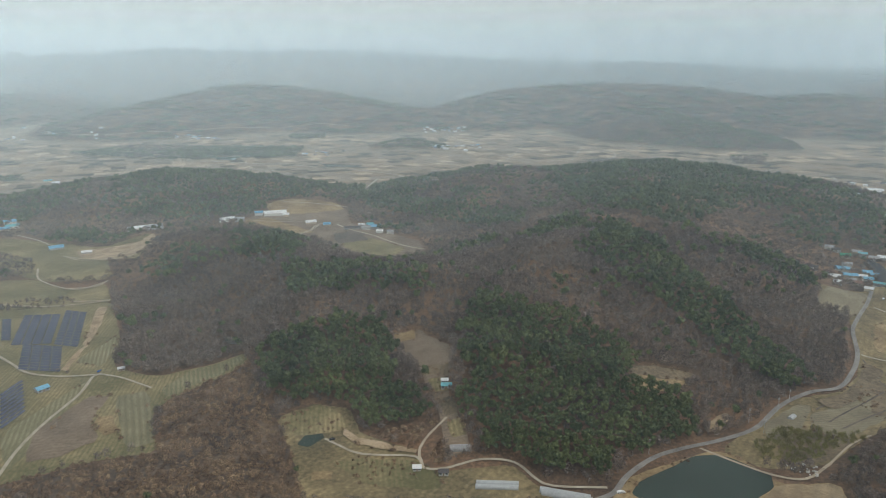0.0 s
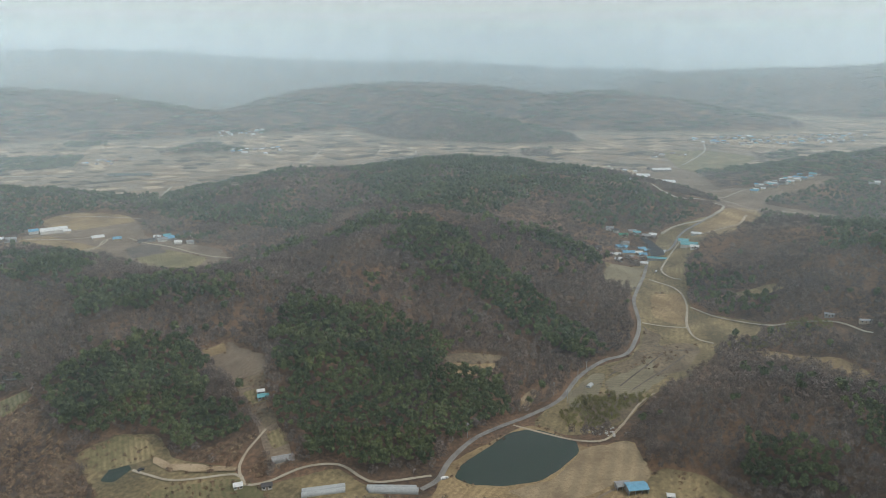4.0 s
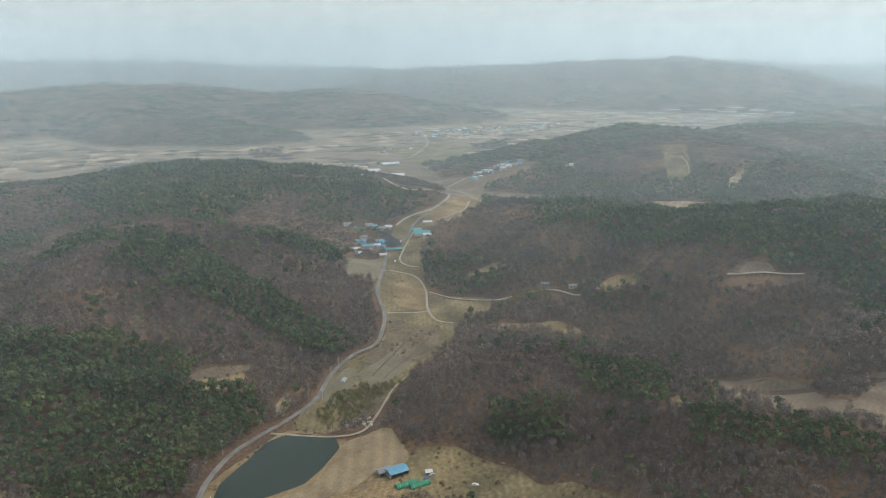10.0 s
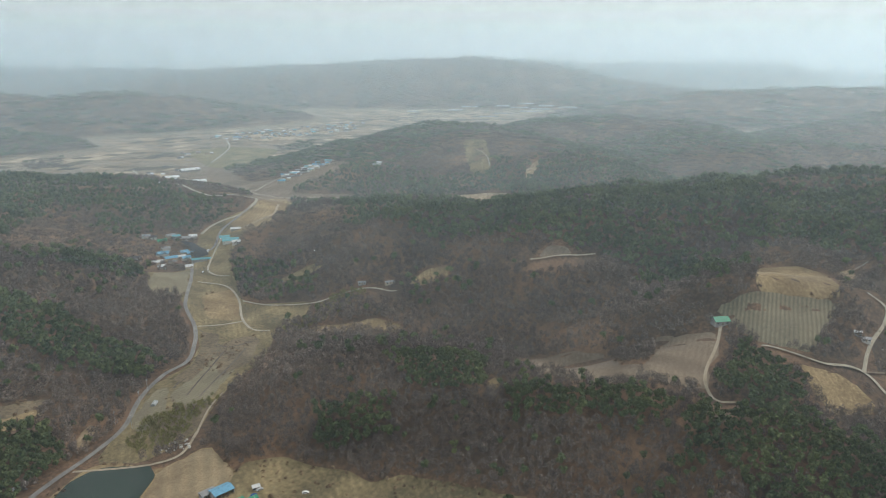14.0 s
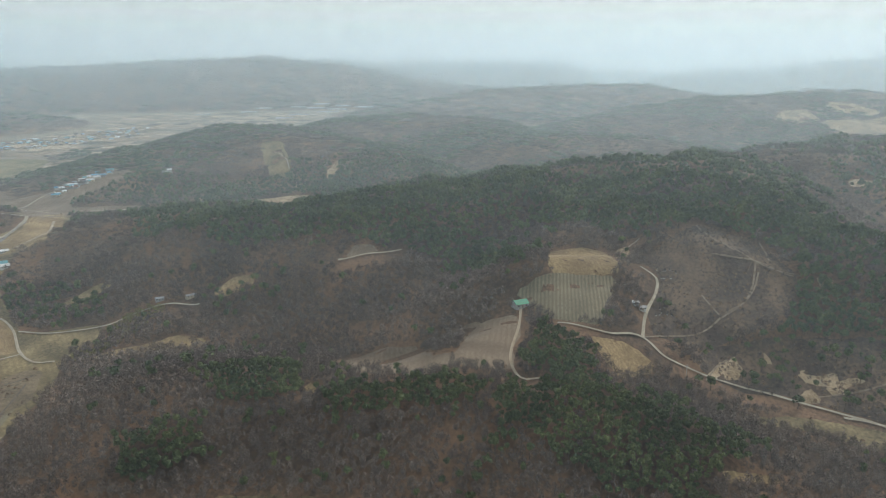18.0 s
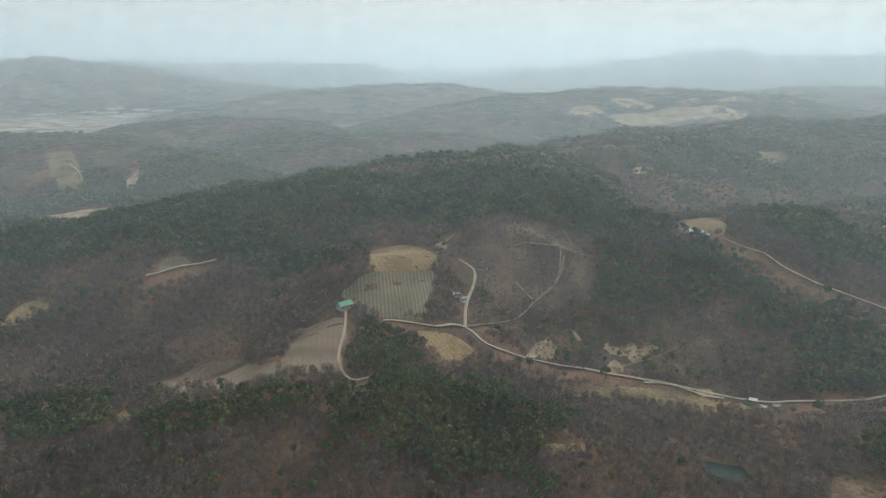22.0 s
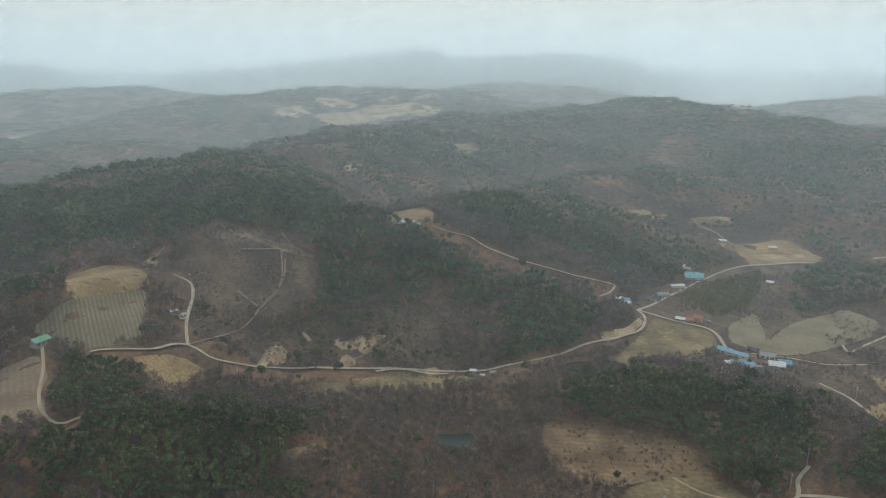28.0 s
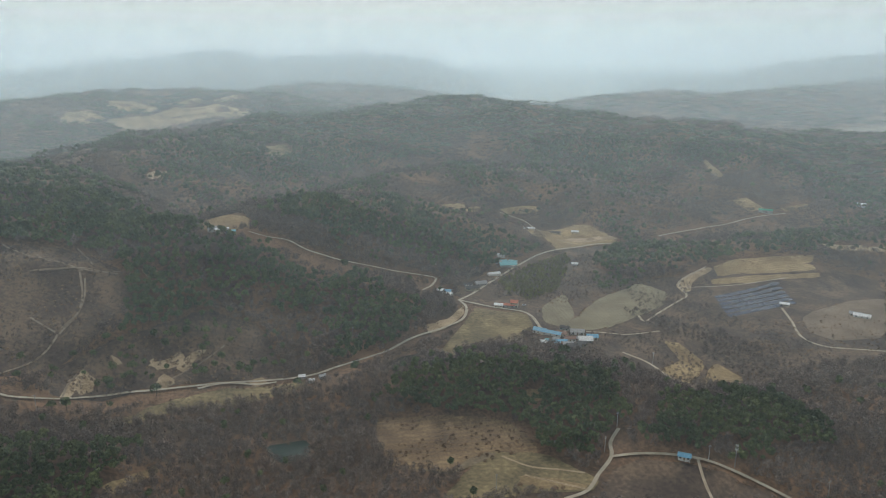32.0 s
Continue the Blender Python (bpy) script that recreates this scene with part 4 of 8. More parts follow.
lane("farm_road", M["concrete"], 6.2, [(-1625.0, 2601.9), (-1209.1, 2423.5), (-1017.9, 2471.2), (-603.2, 2705.5), (-300.1, 2656.1)], "long straight road on the plain")
lane("farm_road", M["concrete"], 6.2, [(1379.7, 1933.6), (1234.8, 1706.2), (1024.1, 1493.1)], "broad pale road to the town")
lane("farm_road", M["concrete"], 5.5, [(860.4, 1561.2), (645.7, 1006.1), (679.3, 916.3), (692.4, 897.7), (628.9, 850.7), (571.2, 839.9), (543.0, 826.6)], "pale valley road")
lane("lane", M["track"], 3.9, [(-165.0, 1072.7), (-138.6, 1036.2), (-101.5, 1001.9), (-65.9, 957.3), (-21.9, 915.8)], "pale hamlet lane")
lane("lane", M["track"], 3.1, [(-214.7, 1015.4), (-198.2, 1029.2), (-195.3, 1061.5), (-185.7, 1076.5)], "pale hamlet lane")
lane("lane", M["track"], 3.1, [(-124.0, 919.7), (-114.1, 888.0), (-102.6, 864.0)], "pale hamlet lane")
lane("lane", M["track"], 3.1, [(-495.2, 834.1), (-467.3, 789.3), (-412.3, 755.4), (-382.8, 774.5)], "pale farm track")
lane("lane", M["track"], 3.1, [(-470.9, 706.4), (-410.0, 701.2), (-354.9, 718.8)], "pale farm track")
lane("lane", M["track"], 3.1, [(-617.5, 1002.1), (-567.1, 969.9), (-538.3, 945.5), (-521.3, 942.5)], "pale farm track")
lane("lane", M["track"], 3.1, [(-491.5, 891.9), (-463.3, 872.0), (-411.1, 853.6)], "pale farm track")
lane("track", M["track"], 2.3, [(-12.2, 399.6), (-15.7, 417.8), (-9.3, 436.1), (2.4, 452.7)], "narrow track beside the gully")
lane("lane", M["track"], 2.7, [(171.7, 424.4), (190.1, 406.4), (207.1, 392.1), (224.0, 386.5), (244.5, 398.7)], "track round the pond's head")
lane("track", M["track"], 2.0, [(244.5, 398.7), (267.6, 417.5), (286.7, 428.1)], "stony stream bed")
lane("lane", M["concrete"], 3.1, [(543.1, 781.9), (485.6, 726.9), (465.7, 702.3), (463.8, 680.9), (470.7, 670.1)], "pale village lane")
lane("road", M["asphalt"], 4.7, [(469.9, 741.2), (496.1, 763.2), (519.6, 766.3), (565.7, 815.5), (610.9, 839.9), (672.5, 876.4)], "grey asphalt valley road")
lane("lane", M["track"], 3.1, [(593.2, 345.3), (602.9, 330.0), (613.3, 315.6), (633.2, 294.1)], "pale hillside track")
lane("lane", M["track"], 3.9, [(997.7, 758.9), (1000.7, 723.9), (1022.0, 673.2), (1054.4, 659.7)], "pale valley track")
lane("track", M["track"], 2.3, [(1210.3, 840.3), (1184.4, 797.4), (1146.2, 764.4)], "pale track on the cleared strip")
lane("track", M["path"], 2.0, [(713.1, 17.9), (685.4, -0.1), (682.9, -18.4), (662.9, -38.3)], "sandy orchard track")
lane("track", M["path"], 2.0, [(663.8, -35.9), (638.7, -34.1), (615.4, -27.5), (597.9, -12.2)], "sandy orchard track")
lane("lane", M["track"], 2.3, [(829.4, -598.8), (801.6, -619.2), (779.1, -622.4), (737.0, -629.3), (706.9, -643.9)], "pale valley lane")
lane("lane", M["track"], 3.9, [(668.8, -754.7), (664.2, -824.3), (670.2, -919.6), (662.4, -968.5), (647.7, -1009.5)], "pale valley road")
lane("lane", M["track"], 3.1, [(699.4, -193.4), (699.7, -228.1), (675.5, -255.2), (660.7, -299.1), (657.6, -337.3), (655.6, -382.1), (647.2, -380.8), (618.4, -348.7)], "pale lane through the wood")
lane("track", M["track"], 2.3, [(504.9, -621.8), (482.1, -669.8), (460.9, -735.3)], "sandy terrace track")
lane("track", M["track"], 2.3, [(490.7, -399.6), (479.0, -424.2), (460.3, -449.6), (442.4, -468.3), (432.4, -500.8)], "farm track by the village")
lane("track", M["track"], 2.3, [(258.5, -344.3), (245.5, -334.3), (231.5, -325.1)], "sandy track across the field")
lane("track", M["path"], 2.0, [(617.0, 5.5), (608.0, -2.1), (600.0, -9.6)], "worn sandy orchard track")
lane("track", M["path"], 2.0, [(602.9, -14.7), (616.4, -27.9), (636.1, -35.5), (654.9, -38.6)], "worn sandy orchard track")
lane("track", M["path"], 2.0, [(690.5, -5.5), (681.5, -11.0), (679.7, -22.1)], "worn sandy orchard track")
lane("track", M["path"], 2.0, [(665.6, 0.2), (669.4, -30.0), (662.6, -43.4), (660.1, -67.8)], "worn sandy orchard track")
lane("track", M["path"], 2.0, [(708.0, -39.1), (697.3, -42.6), (671.9, -46.7)], "worn sandy orchard track")
lane("track", M["path"], 2.0, [(633.2, 82.3), (660.7, 75.9), (683.8, 67.0)], "worn sandy orchard track")
lane("track", M["path"], 2.0, [(520.0, -4.7), (546.4, -11.1), (560.7, -18.5)], "worn sandy orchard track")
lane("track", M["path"], 2.0, [(535.9, -66.3), (543.8, -78.9), (559.9, -109.8), (574.1, -131.8)], "worn sandy orchard track")
drape("sandy_scar", M["sand"], [(550.4, -13.5), (562.7, -19.5), (554.5, -25.4), (543.4, -27.3), (535.2, -17.7)], "eroded sandy scar on the open slope", "bare earth", layer=3, wobble=2.0, clear=False)
drape("sandy_scar", M["sand"], [(566.6, -67.0), (567.5, -75.9), (555.6, -74.6), (559.3, -68.7)], "eroded sandy scar on the open slope", "bare earth", layer=3, wobble=2.0, clear=False)
drape("sandy_scar", M["sand"], [(547.3, -72.2), (550.3, -79.7), (539.8, -78.9), (538.0, -73.5)], "eroded sandy scar on the open slope", "bare earth", layer=3, wobble=2.0, clear=False)
drape("sandy_scar", M["sand"], [(526.5, -3.9), (554.4, -12.6), (552.3, -17.3), (529.9, -10.7)], "eroded sandy scar on the open slope", "bare earth", layer=3, wobble=2.0, clear=False)
drape("sandy_scar", M["sand"], [(660.4, -86.9), (659.5, -96.7), (647.8, -89.8)], "eroded sandy scar on the open slope", "bare earth", layer=3, wobble=2.0, clear=False)
drape("sandy_scar", M["sand"], [(572.9, -43.2), (571.4, -49.9), (563.2, -51.2), (564.7, -45.6)], "eroded sandy scar on the open slope", "bare earth", layer=3, wobble=2.0, clear=False)
drape("sandy_scar", M["sand"], [(556.1, -85.2), (573.2, -109.5), (571.6, -115.1), (552.4, -95.2)], "eroded sandy scar on the open slope", "bare earth", layer=3, wobble=2.0, clear=False)
drape("sandy_scar", M["sand"], [(526.6, -136.5), (528.1, -148.3), (518.0, -149.1), (516.2, -138.7)], "eroded sandy scar on the open slope", "bare earth", layer=3, wobble=2.0, clear=False)
lane("track", M["path"], 1.9, [(162.4, 348.6), (198.7, 371.8), (219.4, 377.4), (237.2, 373.0)], "tan terrace edge on the mown bank")
lane("track", M["path"], 1.9, [(171.2, 335.9), (205.0, 351.6), (232.2, 346.4)], "tan terrace edge on the mown bank")
lane("track", M["path"], 1.9, [(220.6, 375.5), (213.5, 356.5)], "tan terrace edge on the mown bank")
lane("track", M["path"], 1.9, [(228.5, 373.7), (221.2, 353.5)], "tan terrace edge on the mown bank")
lane("track", M["path"], 1.9, [(236.4, 371.7), (228.1, 349.7)], "tan terrace edge on the mown bank")
lane("track", M["path"], 1.9, [(182.4, 328.2), (205.3, 336.3), (215.8, 336.2)], "tan terrace edge on the mown bank")
lane("track", M["brownplot"], 1.8, [(275.7, 477.1), (304.7, 497.1), (330.4, 514.0)], "dark ditch between valley plots", "ditch")
lane("track", M["brownplot"], 1.8, [(273.0, 454.3), (309.9, 482.0), (344.6, 507.0)], "dark ditch between valley plots", "ditch")
lane("track", M["brownplot"], 1.8, [(276.0, 441.9), (319.1, 469.4), (359.8, 497.0)], "dark ditch between valley plots", "ditch")
lane("track", M["brownplot"], 1.8, [(358.2, 562.2), (350.5, 515.7), (372.3, 505.2)], "dark ditch between valley plots", "ditch")
lane("track", M["sand"], 2.2, [(309.1, -246.0), (292.0, -258.5), (277.0, -269.6)], "bare sandy strip between crop rows", "bare earth")
lane("track", M["sand"], 2.2, [(333.9, -246.5), (314.9, -254.7), (303.2, -267.7), (291.2, -280.0)], "bare sandy strip between crop rows", "bare earth")
WILLOWS.append([(410.3, 506.2), (444.7, 504.6), (500.9, 492.0), (496.6, 483.5), (437.1, 487.3), (404.8, 490.6)])
WILLOWS.append([(205.1, 416.8), (233.3, 417.2), (268.7, 418.2), (278.2, 420.9), (280.3, 432.1), (254.8, 428.5), (223.6, 434.4)])
drape("valley_plot", M["straw"], [(562.8, 807.3), (626.0, 831.2), (682.5, 887.5), (823.3, 976.3), (723.7, 866.7), (583.9, 727.8), (564.7, 750.3)], "straw-coloured fields beyond the village", "field", layer=1.5)
drape("valley_plot", M["soil"], [(859.6, 1444.2), (975.9, 1528.1), (983.4, 1391.8), (857.5, 1136.4), (898.8, 1079.4), (970.6, 1058.5), (1029.4, 1020.7), (961.4, 999.2), (869.3, 1010.7), (826.5, 976.9), (683.8, 892.2), (763.5, 1029.4), (832.6, 1220.2)], "bare brown fields at the valley mouth", "field", layer=1.5)
drape("valley_plot", M["soil"], [(783.7, 1039.2), (847.5, 1018.0), (862.5, 970.9), (909.9, 900.5), (894.3, 884.9), (811.5, 928.4), (689.8, 892.6)], "bare fields along the side valley", "field", layer=1.5)
drape("valley_plot", M["green"], [(1118.9, 1743.5), (1255.3, 1716.1), (1285.9, 1543.8), (1019.4, 1350.0), (976.7, 1429.3)], "dull green fields by the town", "field", layer=1.5)
lane("farm_road", M["track"], 4.5, [(838.9, 1410.0), (841.4, 1232.9), (799.1, 1059.6), (774.2, 953.3)], "pale farm road at the valley mouth")
lane("farm_road", M["track"], 4.5, [(774.2, 953.3), (845.2, 951.4), (886.9, 891.7)], "pale farm road at the valley mouth")
lane("farm_road", M["track"], 4.5, [(799.1, 1059.6), (872.9, 1083.2), (940.1, 1058.4), (1005.2, 1045.2)], "pale farm road at the valley mouth")
lane("farm_road", M["track"], 4.5, [(573.1, 808.0), (593.1, 787.8), (649.0, 812.8), (718.4, 877.5)], "pale farm road at the valley mouth")
drape("hamlet_plot", M["brownplot"], [(-161.3, 1010.3), (-130.7, 1024.8), (-101.4, 974.3), (-138.5, 958.6)], "dark tilled plot", "field", layer=4)
lane("track", M["track"], 3.0, [(-271.2, 1173.2), (-211.2, 1169.2), (-156.8, 1173.2)], "pale track between hamlet plots")
lane("track", M["track"], 3.0, [(-301.0, 1089.3), (-240.7, 1085.2), (-198.8, 1090.6)], "pale track between hamlet plots")
lane("track", M["track"], 3.0, [(-214.9, 997.7), (-196.8, 1029.5), (-190.2, 1064.2)], "pale track between hamlet plots")
lane("track", M["track"], 3.0, [(-153.4, 955.9), (-125.5, 916.0), (-108.8, 867.3)], "pale track between hamlet plots")
lane("lane", M["track"], 3.2, [(-425.1, 758.0), (-391.1, 761.0), (-383.0, 776.8)], "pale farm track")
lane("lane", M["track"], 3.2, [(-392.7, 716.0), (-371.2, 717.8), (-356.0, 721.5)], "pale farm track")
lane("lane", M["track"], 3.2, [(-492.4, 890.5), (-458.1, 876.0), (-406.7, 853.1)], "pale farm track")
drape("terrace_field", M["straw"], [(771.1, -598.4), (757.7, -694.9), (729.0, -694.9), (737.2, -591.4)], "straw-coloured terraces by the valley road", "field", layer=4)
drape("terrace_field", M["sand"], [(737.1, -639.1), (708.9, -701.2), (692.8, -703.8), (718.6, -642.7)], "straw-coloured terraces by the valley road", "field", layer=4)
drape("terrace_field", M["straw"], [(836.0, -606.1), (826.7, -664.3), (812.6, -658.8), (822.9, -607.0)], "straw-coloured terraces by the valley road", "field", layer=4)
drape("terrace_field", M["straw"], [(827.5, -496.6), (847.0, -550.3), (829.3, -539.1), (813.5, -492.8)], "straw-coloured terraces by the valley road", "field", layer=4)
lane("track", M["brownplot"], 2.0, [(750.5, -587.5), (762.7, -650.0), (727.3, -688.6)], "dark terrace edge", "bank")
lane("track", M["brownplot"], 2.0, [(800.0, -624.8), (780.3, -654.0), (761.2, -688.0)], "dark terrace edge", "bank")
THICKETS.append([(-450.0, 681.4), (-384.6, 699.9), (-394.8, 722.8), (-437.3, 720.8), (-466.2, 708.5)])
THICKETS.append([(-584.2, 905.5), (-525.5, 873.7), (-484.8, 825.2), (-502.4, 802.3), (-525.0, 806.8)])
THICKETS.append([(492.9, -509.7), (434.6, -494.7), (397.1, -510.2), (347.4, -505.1), (353.5, -542.0), (405.6, -550.2), (429.7, -533.5), (479.8, -534.9)])
THICKETS.append([(384.7, -481.8), (358.3, -484.5), (290.9, -480.9), (270.8, -503.3), (294.0, -540.8), (346.1, -531.8), (384.0, -508.9)])
PINES.append([(29.4, 619.5), (72.3, 582.0), (119.2, 558.8), (155.2, 532.9), (150.9, 504.1), (182.4, 486.3), (178.1, 451.3), (165.7, 420.0), (136.0, 406.9), (77.7, 386.6), (26.4, 405.1), (17.4, 448.9), (13.3, 527.5)])
PINES.append([(171.1, 778.0), (201.0, 700.4), (243.0, 678.0), (257.2, 591.3), (280.3, 519.0), (265.9, 502.0), (243.4, 534.3), (223.7, 594.4), (173.8, 648.6), (141.3, 700.0)])
PINES.append([(182.1, 1323.1), (631.8, 1842.1), (567.0, 1065.3), (639.2, 904.0), (608.1, 829.9), (525.7, 848.2), (503.5, 944.2), (425.6, 979.8), (270.4, 792.2), (197.9, 893.4)])
PINES.append([(-171.8, 731.8), (-85.9, 723.4), (-13.7, 688.9), (-13.1, 657.2), (-78.0, 649.9), (-144.1, 653.3)])
PINES.append([(-146.3, 565.5), (-110.5, 584.8), (-52.4, 597.9), (-43.5, 541.3), (-27.0, 486.5), (-5.6, 455.2), (-32.1, 433.0), (-56.8, 449.0), (-67.6, 473.3), (-117.6, 475.8), (-148.7, 516.4)])
PINES.append([(-268.7, 857.6), (-213.3, 861.1), (-159.9, 799.6), (-177.4, 759.0), (-233.4, 779.1)])
PINES.append([(-805.5, 1731.0), (-679.2, 1762.5), (-306.0, 1259.1), (-216.5, 1202.8), (-258.8, 1126.8), (-423.7, 1078.9), (-525.5, 1112.6)])
PINES.append([(699.3, 730.3), (704.8, 558.8), (669.4, 411.1), (598.7, 365.7), (602.7, 477.1), (608.7, 616.3)])
PINES.append([(363.8, 323.5), (393.2, 293.7), (405.7, 257.2), (372.4, 239.7), (357.8, 266.7), (337.4, 289.7)])
PINES.append([(298.5, 338.6), (322.0, 296.6), (302.0, 273.4), (280.5, 297.9)])
PINES.append([(379.7, 235.7), (385.8, 189.0), (406.3, 160.7), (411.3, 127.0), (384.0, 132.8), (364.7, 177.3), (356.7, 220.5)])
PINES.append([(420.1, 98.4), (441.6, 64.7), (450.7, 12.7), (448.8, -34.9), (420.3, -30.9), (375.0, 13.2), (364.0, 77.5), (380.4, 102.7)])
PINES.append([(500.5, 127.2), (486.8, 81.0), (457.0, 63.4), (441.6, 64.7), (427.5, 100.2), (449.8, 118.0)])
PINES.append([(788.8, 315.2), (976.6, 80.8), (968.5, -74.8), (707.5, -155.8), (671.7, -180.9), (631.4, -175.7), (620.8, -115.6), (649.3, -77.5), (715.1, -9.2), (686.5, 96.0), (695.8, 215.2)])
PINES.append([(692.8, 567.5), (715.0, 354.4), (671.4, 183.8), (548.2, 140.1), (636.8, 255.9), (608.4, 365.7)])
PINES.append([(678.8, -70.8), (688.8, -128.5), (676.5, -207.9), (626.2, -287.3), (573.3, -335.3), (526.6, -265.7), (531.2, -214.6), (586.6, -224.8), (636.9, -173.0), (584.2, -96.8), (534.3, -69.0), (558.6, -54.2)])
PINES.append([(766.0, -221.8), (810.1, -359.7), (804.2, -476.9), (696.5, -571.8), (666.0, -473.1), (682.4, -380.7), (709.1, -282.6)])
PINES.append([(425.9, 117.3), (450.2, 57.7), (433.4, -17.6), (401.9, -8.3), (380.2, -32.7), (366.6, -18.3), (367.4, 112.3)])
PINES.append([(451.1, -200.8), (442.9, -265.5), (423.0, -316.5), (352.1, -358.2), (314.0, -342.8), (297.1, -291.6), (315.0, -264.7), (367.1, -266.1), (400.8, -230.7)])
PINES.append([(304.8, -333.6), (304.3, -376.4), (288.0, -435.4), (249.4, -457.9), (225.9, -439.0), (239.0, -369.2), (278.2, -321.8)])
PINES.append([(1510.1, -485.1), (1496.0, -866.8), (1206.8, -750.5), (1187.9, -499.5), (1089.8, -193.3), (1154.7, -167.9)])
WOODS.append([(-1079.3, 2050.6), (-976.5, 2272.5), (-672.7, 2215.9), (-427.4, 2215.6), (-417.4, 1992.5), (-745.2, 1938.3)])
WOODS.append([(787.3, 1961.8), (888.0, 1943.7), (811.3, 1801.8), (744.1, 1812.9)])
WOODS.append([(-552.1, 2560.6), (-422.2, 2568.0), (-404.9, 2458.6), (-514.3, 2425.6)])
WOODS.append([(-1025.4, 1635.1), (-1002.1, 1686.0), (-931.5, 1567.4), (-984.5, 1567.6)])
WOODS.append([(784.7, 1925.4), (870.7, 1916.1), (808.9, 1769.8), (738.5, 1801.0)])
WOODS.append([(1303.8, 1600.7), (1464.5, 1597.6), (1347.6, 1494.1), (1254.9, 1505.6)])
WOODS.append([(922.9, 1343.9), (1091.9, 1419.3), (1087.2, 1284.8), (964.4, 1096.3), (892.6, 1074.1), (848.0, 1071.5), (864.6, 1201.4)])
BRUSH.append([(-212.4, 493.0), (-163.3, 552.9), (-123.4, 462.1), (-100.9, 421.1), (-80.2, 360.1), (-257.6, 360.2), (-270.3, 381.5), (-230.6, 406.3), (-187.8, 419.8)])
BRUSH.append([(-56.2, 441.3), (-1.6, 453.4), (2.2, 407.5), (-12.2, 398.4), (-20.3, 421.3)])
WILLOWS.append([(208.6, 426.8), (232.0, 445.3), (260.8, 443.7), (272.9, 426.1), (243.3, 404.6), (219.2, 402.6), (205.8, 411.6)])
WILLOWS.append([(458.6, 515.4), (489.9, 512.5), (509.1, 488.5), (496.9, 482.5), (456.8, 497.3)])
WILLOWS.append([(610.9, -456.1), (653.8, -511.0), (664.0, -569.2), (631.6, -559.3), (573.3, -494.8), (566.4, -445.3)])
SHRUBS.append([(642.5, 64.2), (677.3, 40.8), (715.5, 18.1), (707.9, -32.1), (658.1, -70.8), (620.5, -66.9), (591.0, -36.7), (572.0, -10.5), (535.8, 35.8), (559.5, 44.4), (616.4, 41.1)])
SHRUBS.append([(565.8, 1.3), (591.0, -59.1), (612.1, -128.0), (592.4, -170.8), (513.8, -166.4), (535.7, -120.0), (539.9, -67.9), (526.4, -0.5)])
SHRUBS.append([(452.5, -548.5), (344.5, -726.1), (285.4, -614.7), (310.7, -551.2), (308.5, -459.2), (355.1, -500.1)])
SHRUBS.append([(646.2, -480.7), (663.6, -679.9), (539.8, -647.0), (527.2, -614.8), (538.0, -506.0), (542.4, -448.0)])
SHRUBS.append([(230.9, 339.1), (250.4, 341.2), (264.0, 301.6), (276.7, 264.6), (288.8, 256.9), (303.2, 216.0), (301.4, 190.6), (207.4, 307.3)])
LONE_PINES.append([(565.8, 1.3), (598.7, -59.1), (616.7, -128.3), (597.1, -184.4), (513.8, -166.4), (535.7, -120.0), (539.9, -67.9), (526.4, -0.5)])
LONE_PINES.append([(598.8, -567.9), (604.0, -644.5), (555.1, -620.6), (527.7, -553.4), (549.0, -527.2)])
SHRUBS.append([(-114.8, 459.8), (-92.5, 472.6), (-75.2, 466.5), (-66.7, 447.4), (-87.4, 440.9), (-102.8, 440.0)])
SHRUBS.append([(-70.8, 407.6), (-53.1, 412.7), (-17.9, 408.2), (-1.4, 394.5), (-1.4, 376.5), (-46.3, 382.6)])
SHRUBS.append([(-19.7, 519.5), (7.1, 515.7), (4.6, 481.8), (13.8, 433.8), (2.2, 416.4)])
SHRUBS.append([(287.4, 578.9), (340.3, 535.7), (296.1, 486.4), (317.0, 475.0), (380.0, 506.6)])
SHRUBS.append([(419.6, -199.3), (362.4, -272.7), (336.9, -275.4), (335.0, -208.9), (359.1, -181.5)])
PINES.append([(186.1, 875.4), (230.2, 740.0), (266.3, 631.6), (283.0, 567.6), (288.5, 513.3), (273.5, 496.9), (250.0, 547.4), (216.0, 621.5), (168.2, 727.6)])
PINES.append([(676.1, 673.7), (709.2, 521.2), (692.0, 400.1), (762.1, 341.9), (674.6, 297.4), (615.3, 350.8), (624.1, 483.8), (596.9, 583.6)])
PINES.append([(1021.7, 893.2), (1213.2, 636.0), (1372.1, 438.3), (746.1, 145.3), (718.0, 227.3), (698.4, 351.9), (654.4, 506.8)])
PINES.append([(558.5, 36.7), (605.0, 6.2), (634.1, -14.5), (651.8, -88.4)])
PINES.append([(1138.9, -839.1), (945.1, -1097.1), (826.4, -1464.1), (755.1, -1346.1), (886.3, -1032.5), (1007.1, -805.8)])
PINES.append([(664.5, -477.1), (682.8, -597.9), (594.2, -657.3), (518.4, -825.6), (461.9, -937.1), (439.4, -895.9), (492.0, -786.9), (548.5, -655.6), (588.2, -586.0)])
PINES.append([(-149.9, 1225.9), (-52.9, 1187.0), (103.6, 1082.7), (103.0, 940.6), (21.8, 1046.5), (-113.9, 1150.1)])
SAPLINGS.append([(642.5, 64.2), (677.3, 40.8), (715.5, 18.1), (707.9, -32.1), (658.1, -70.8), (620.5, -66.9), (591.0, -36.7), (572.0, -10.5), (535.8, 35.8), (559.5, 44.4), (616.4, 41.1)])
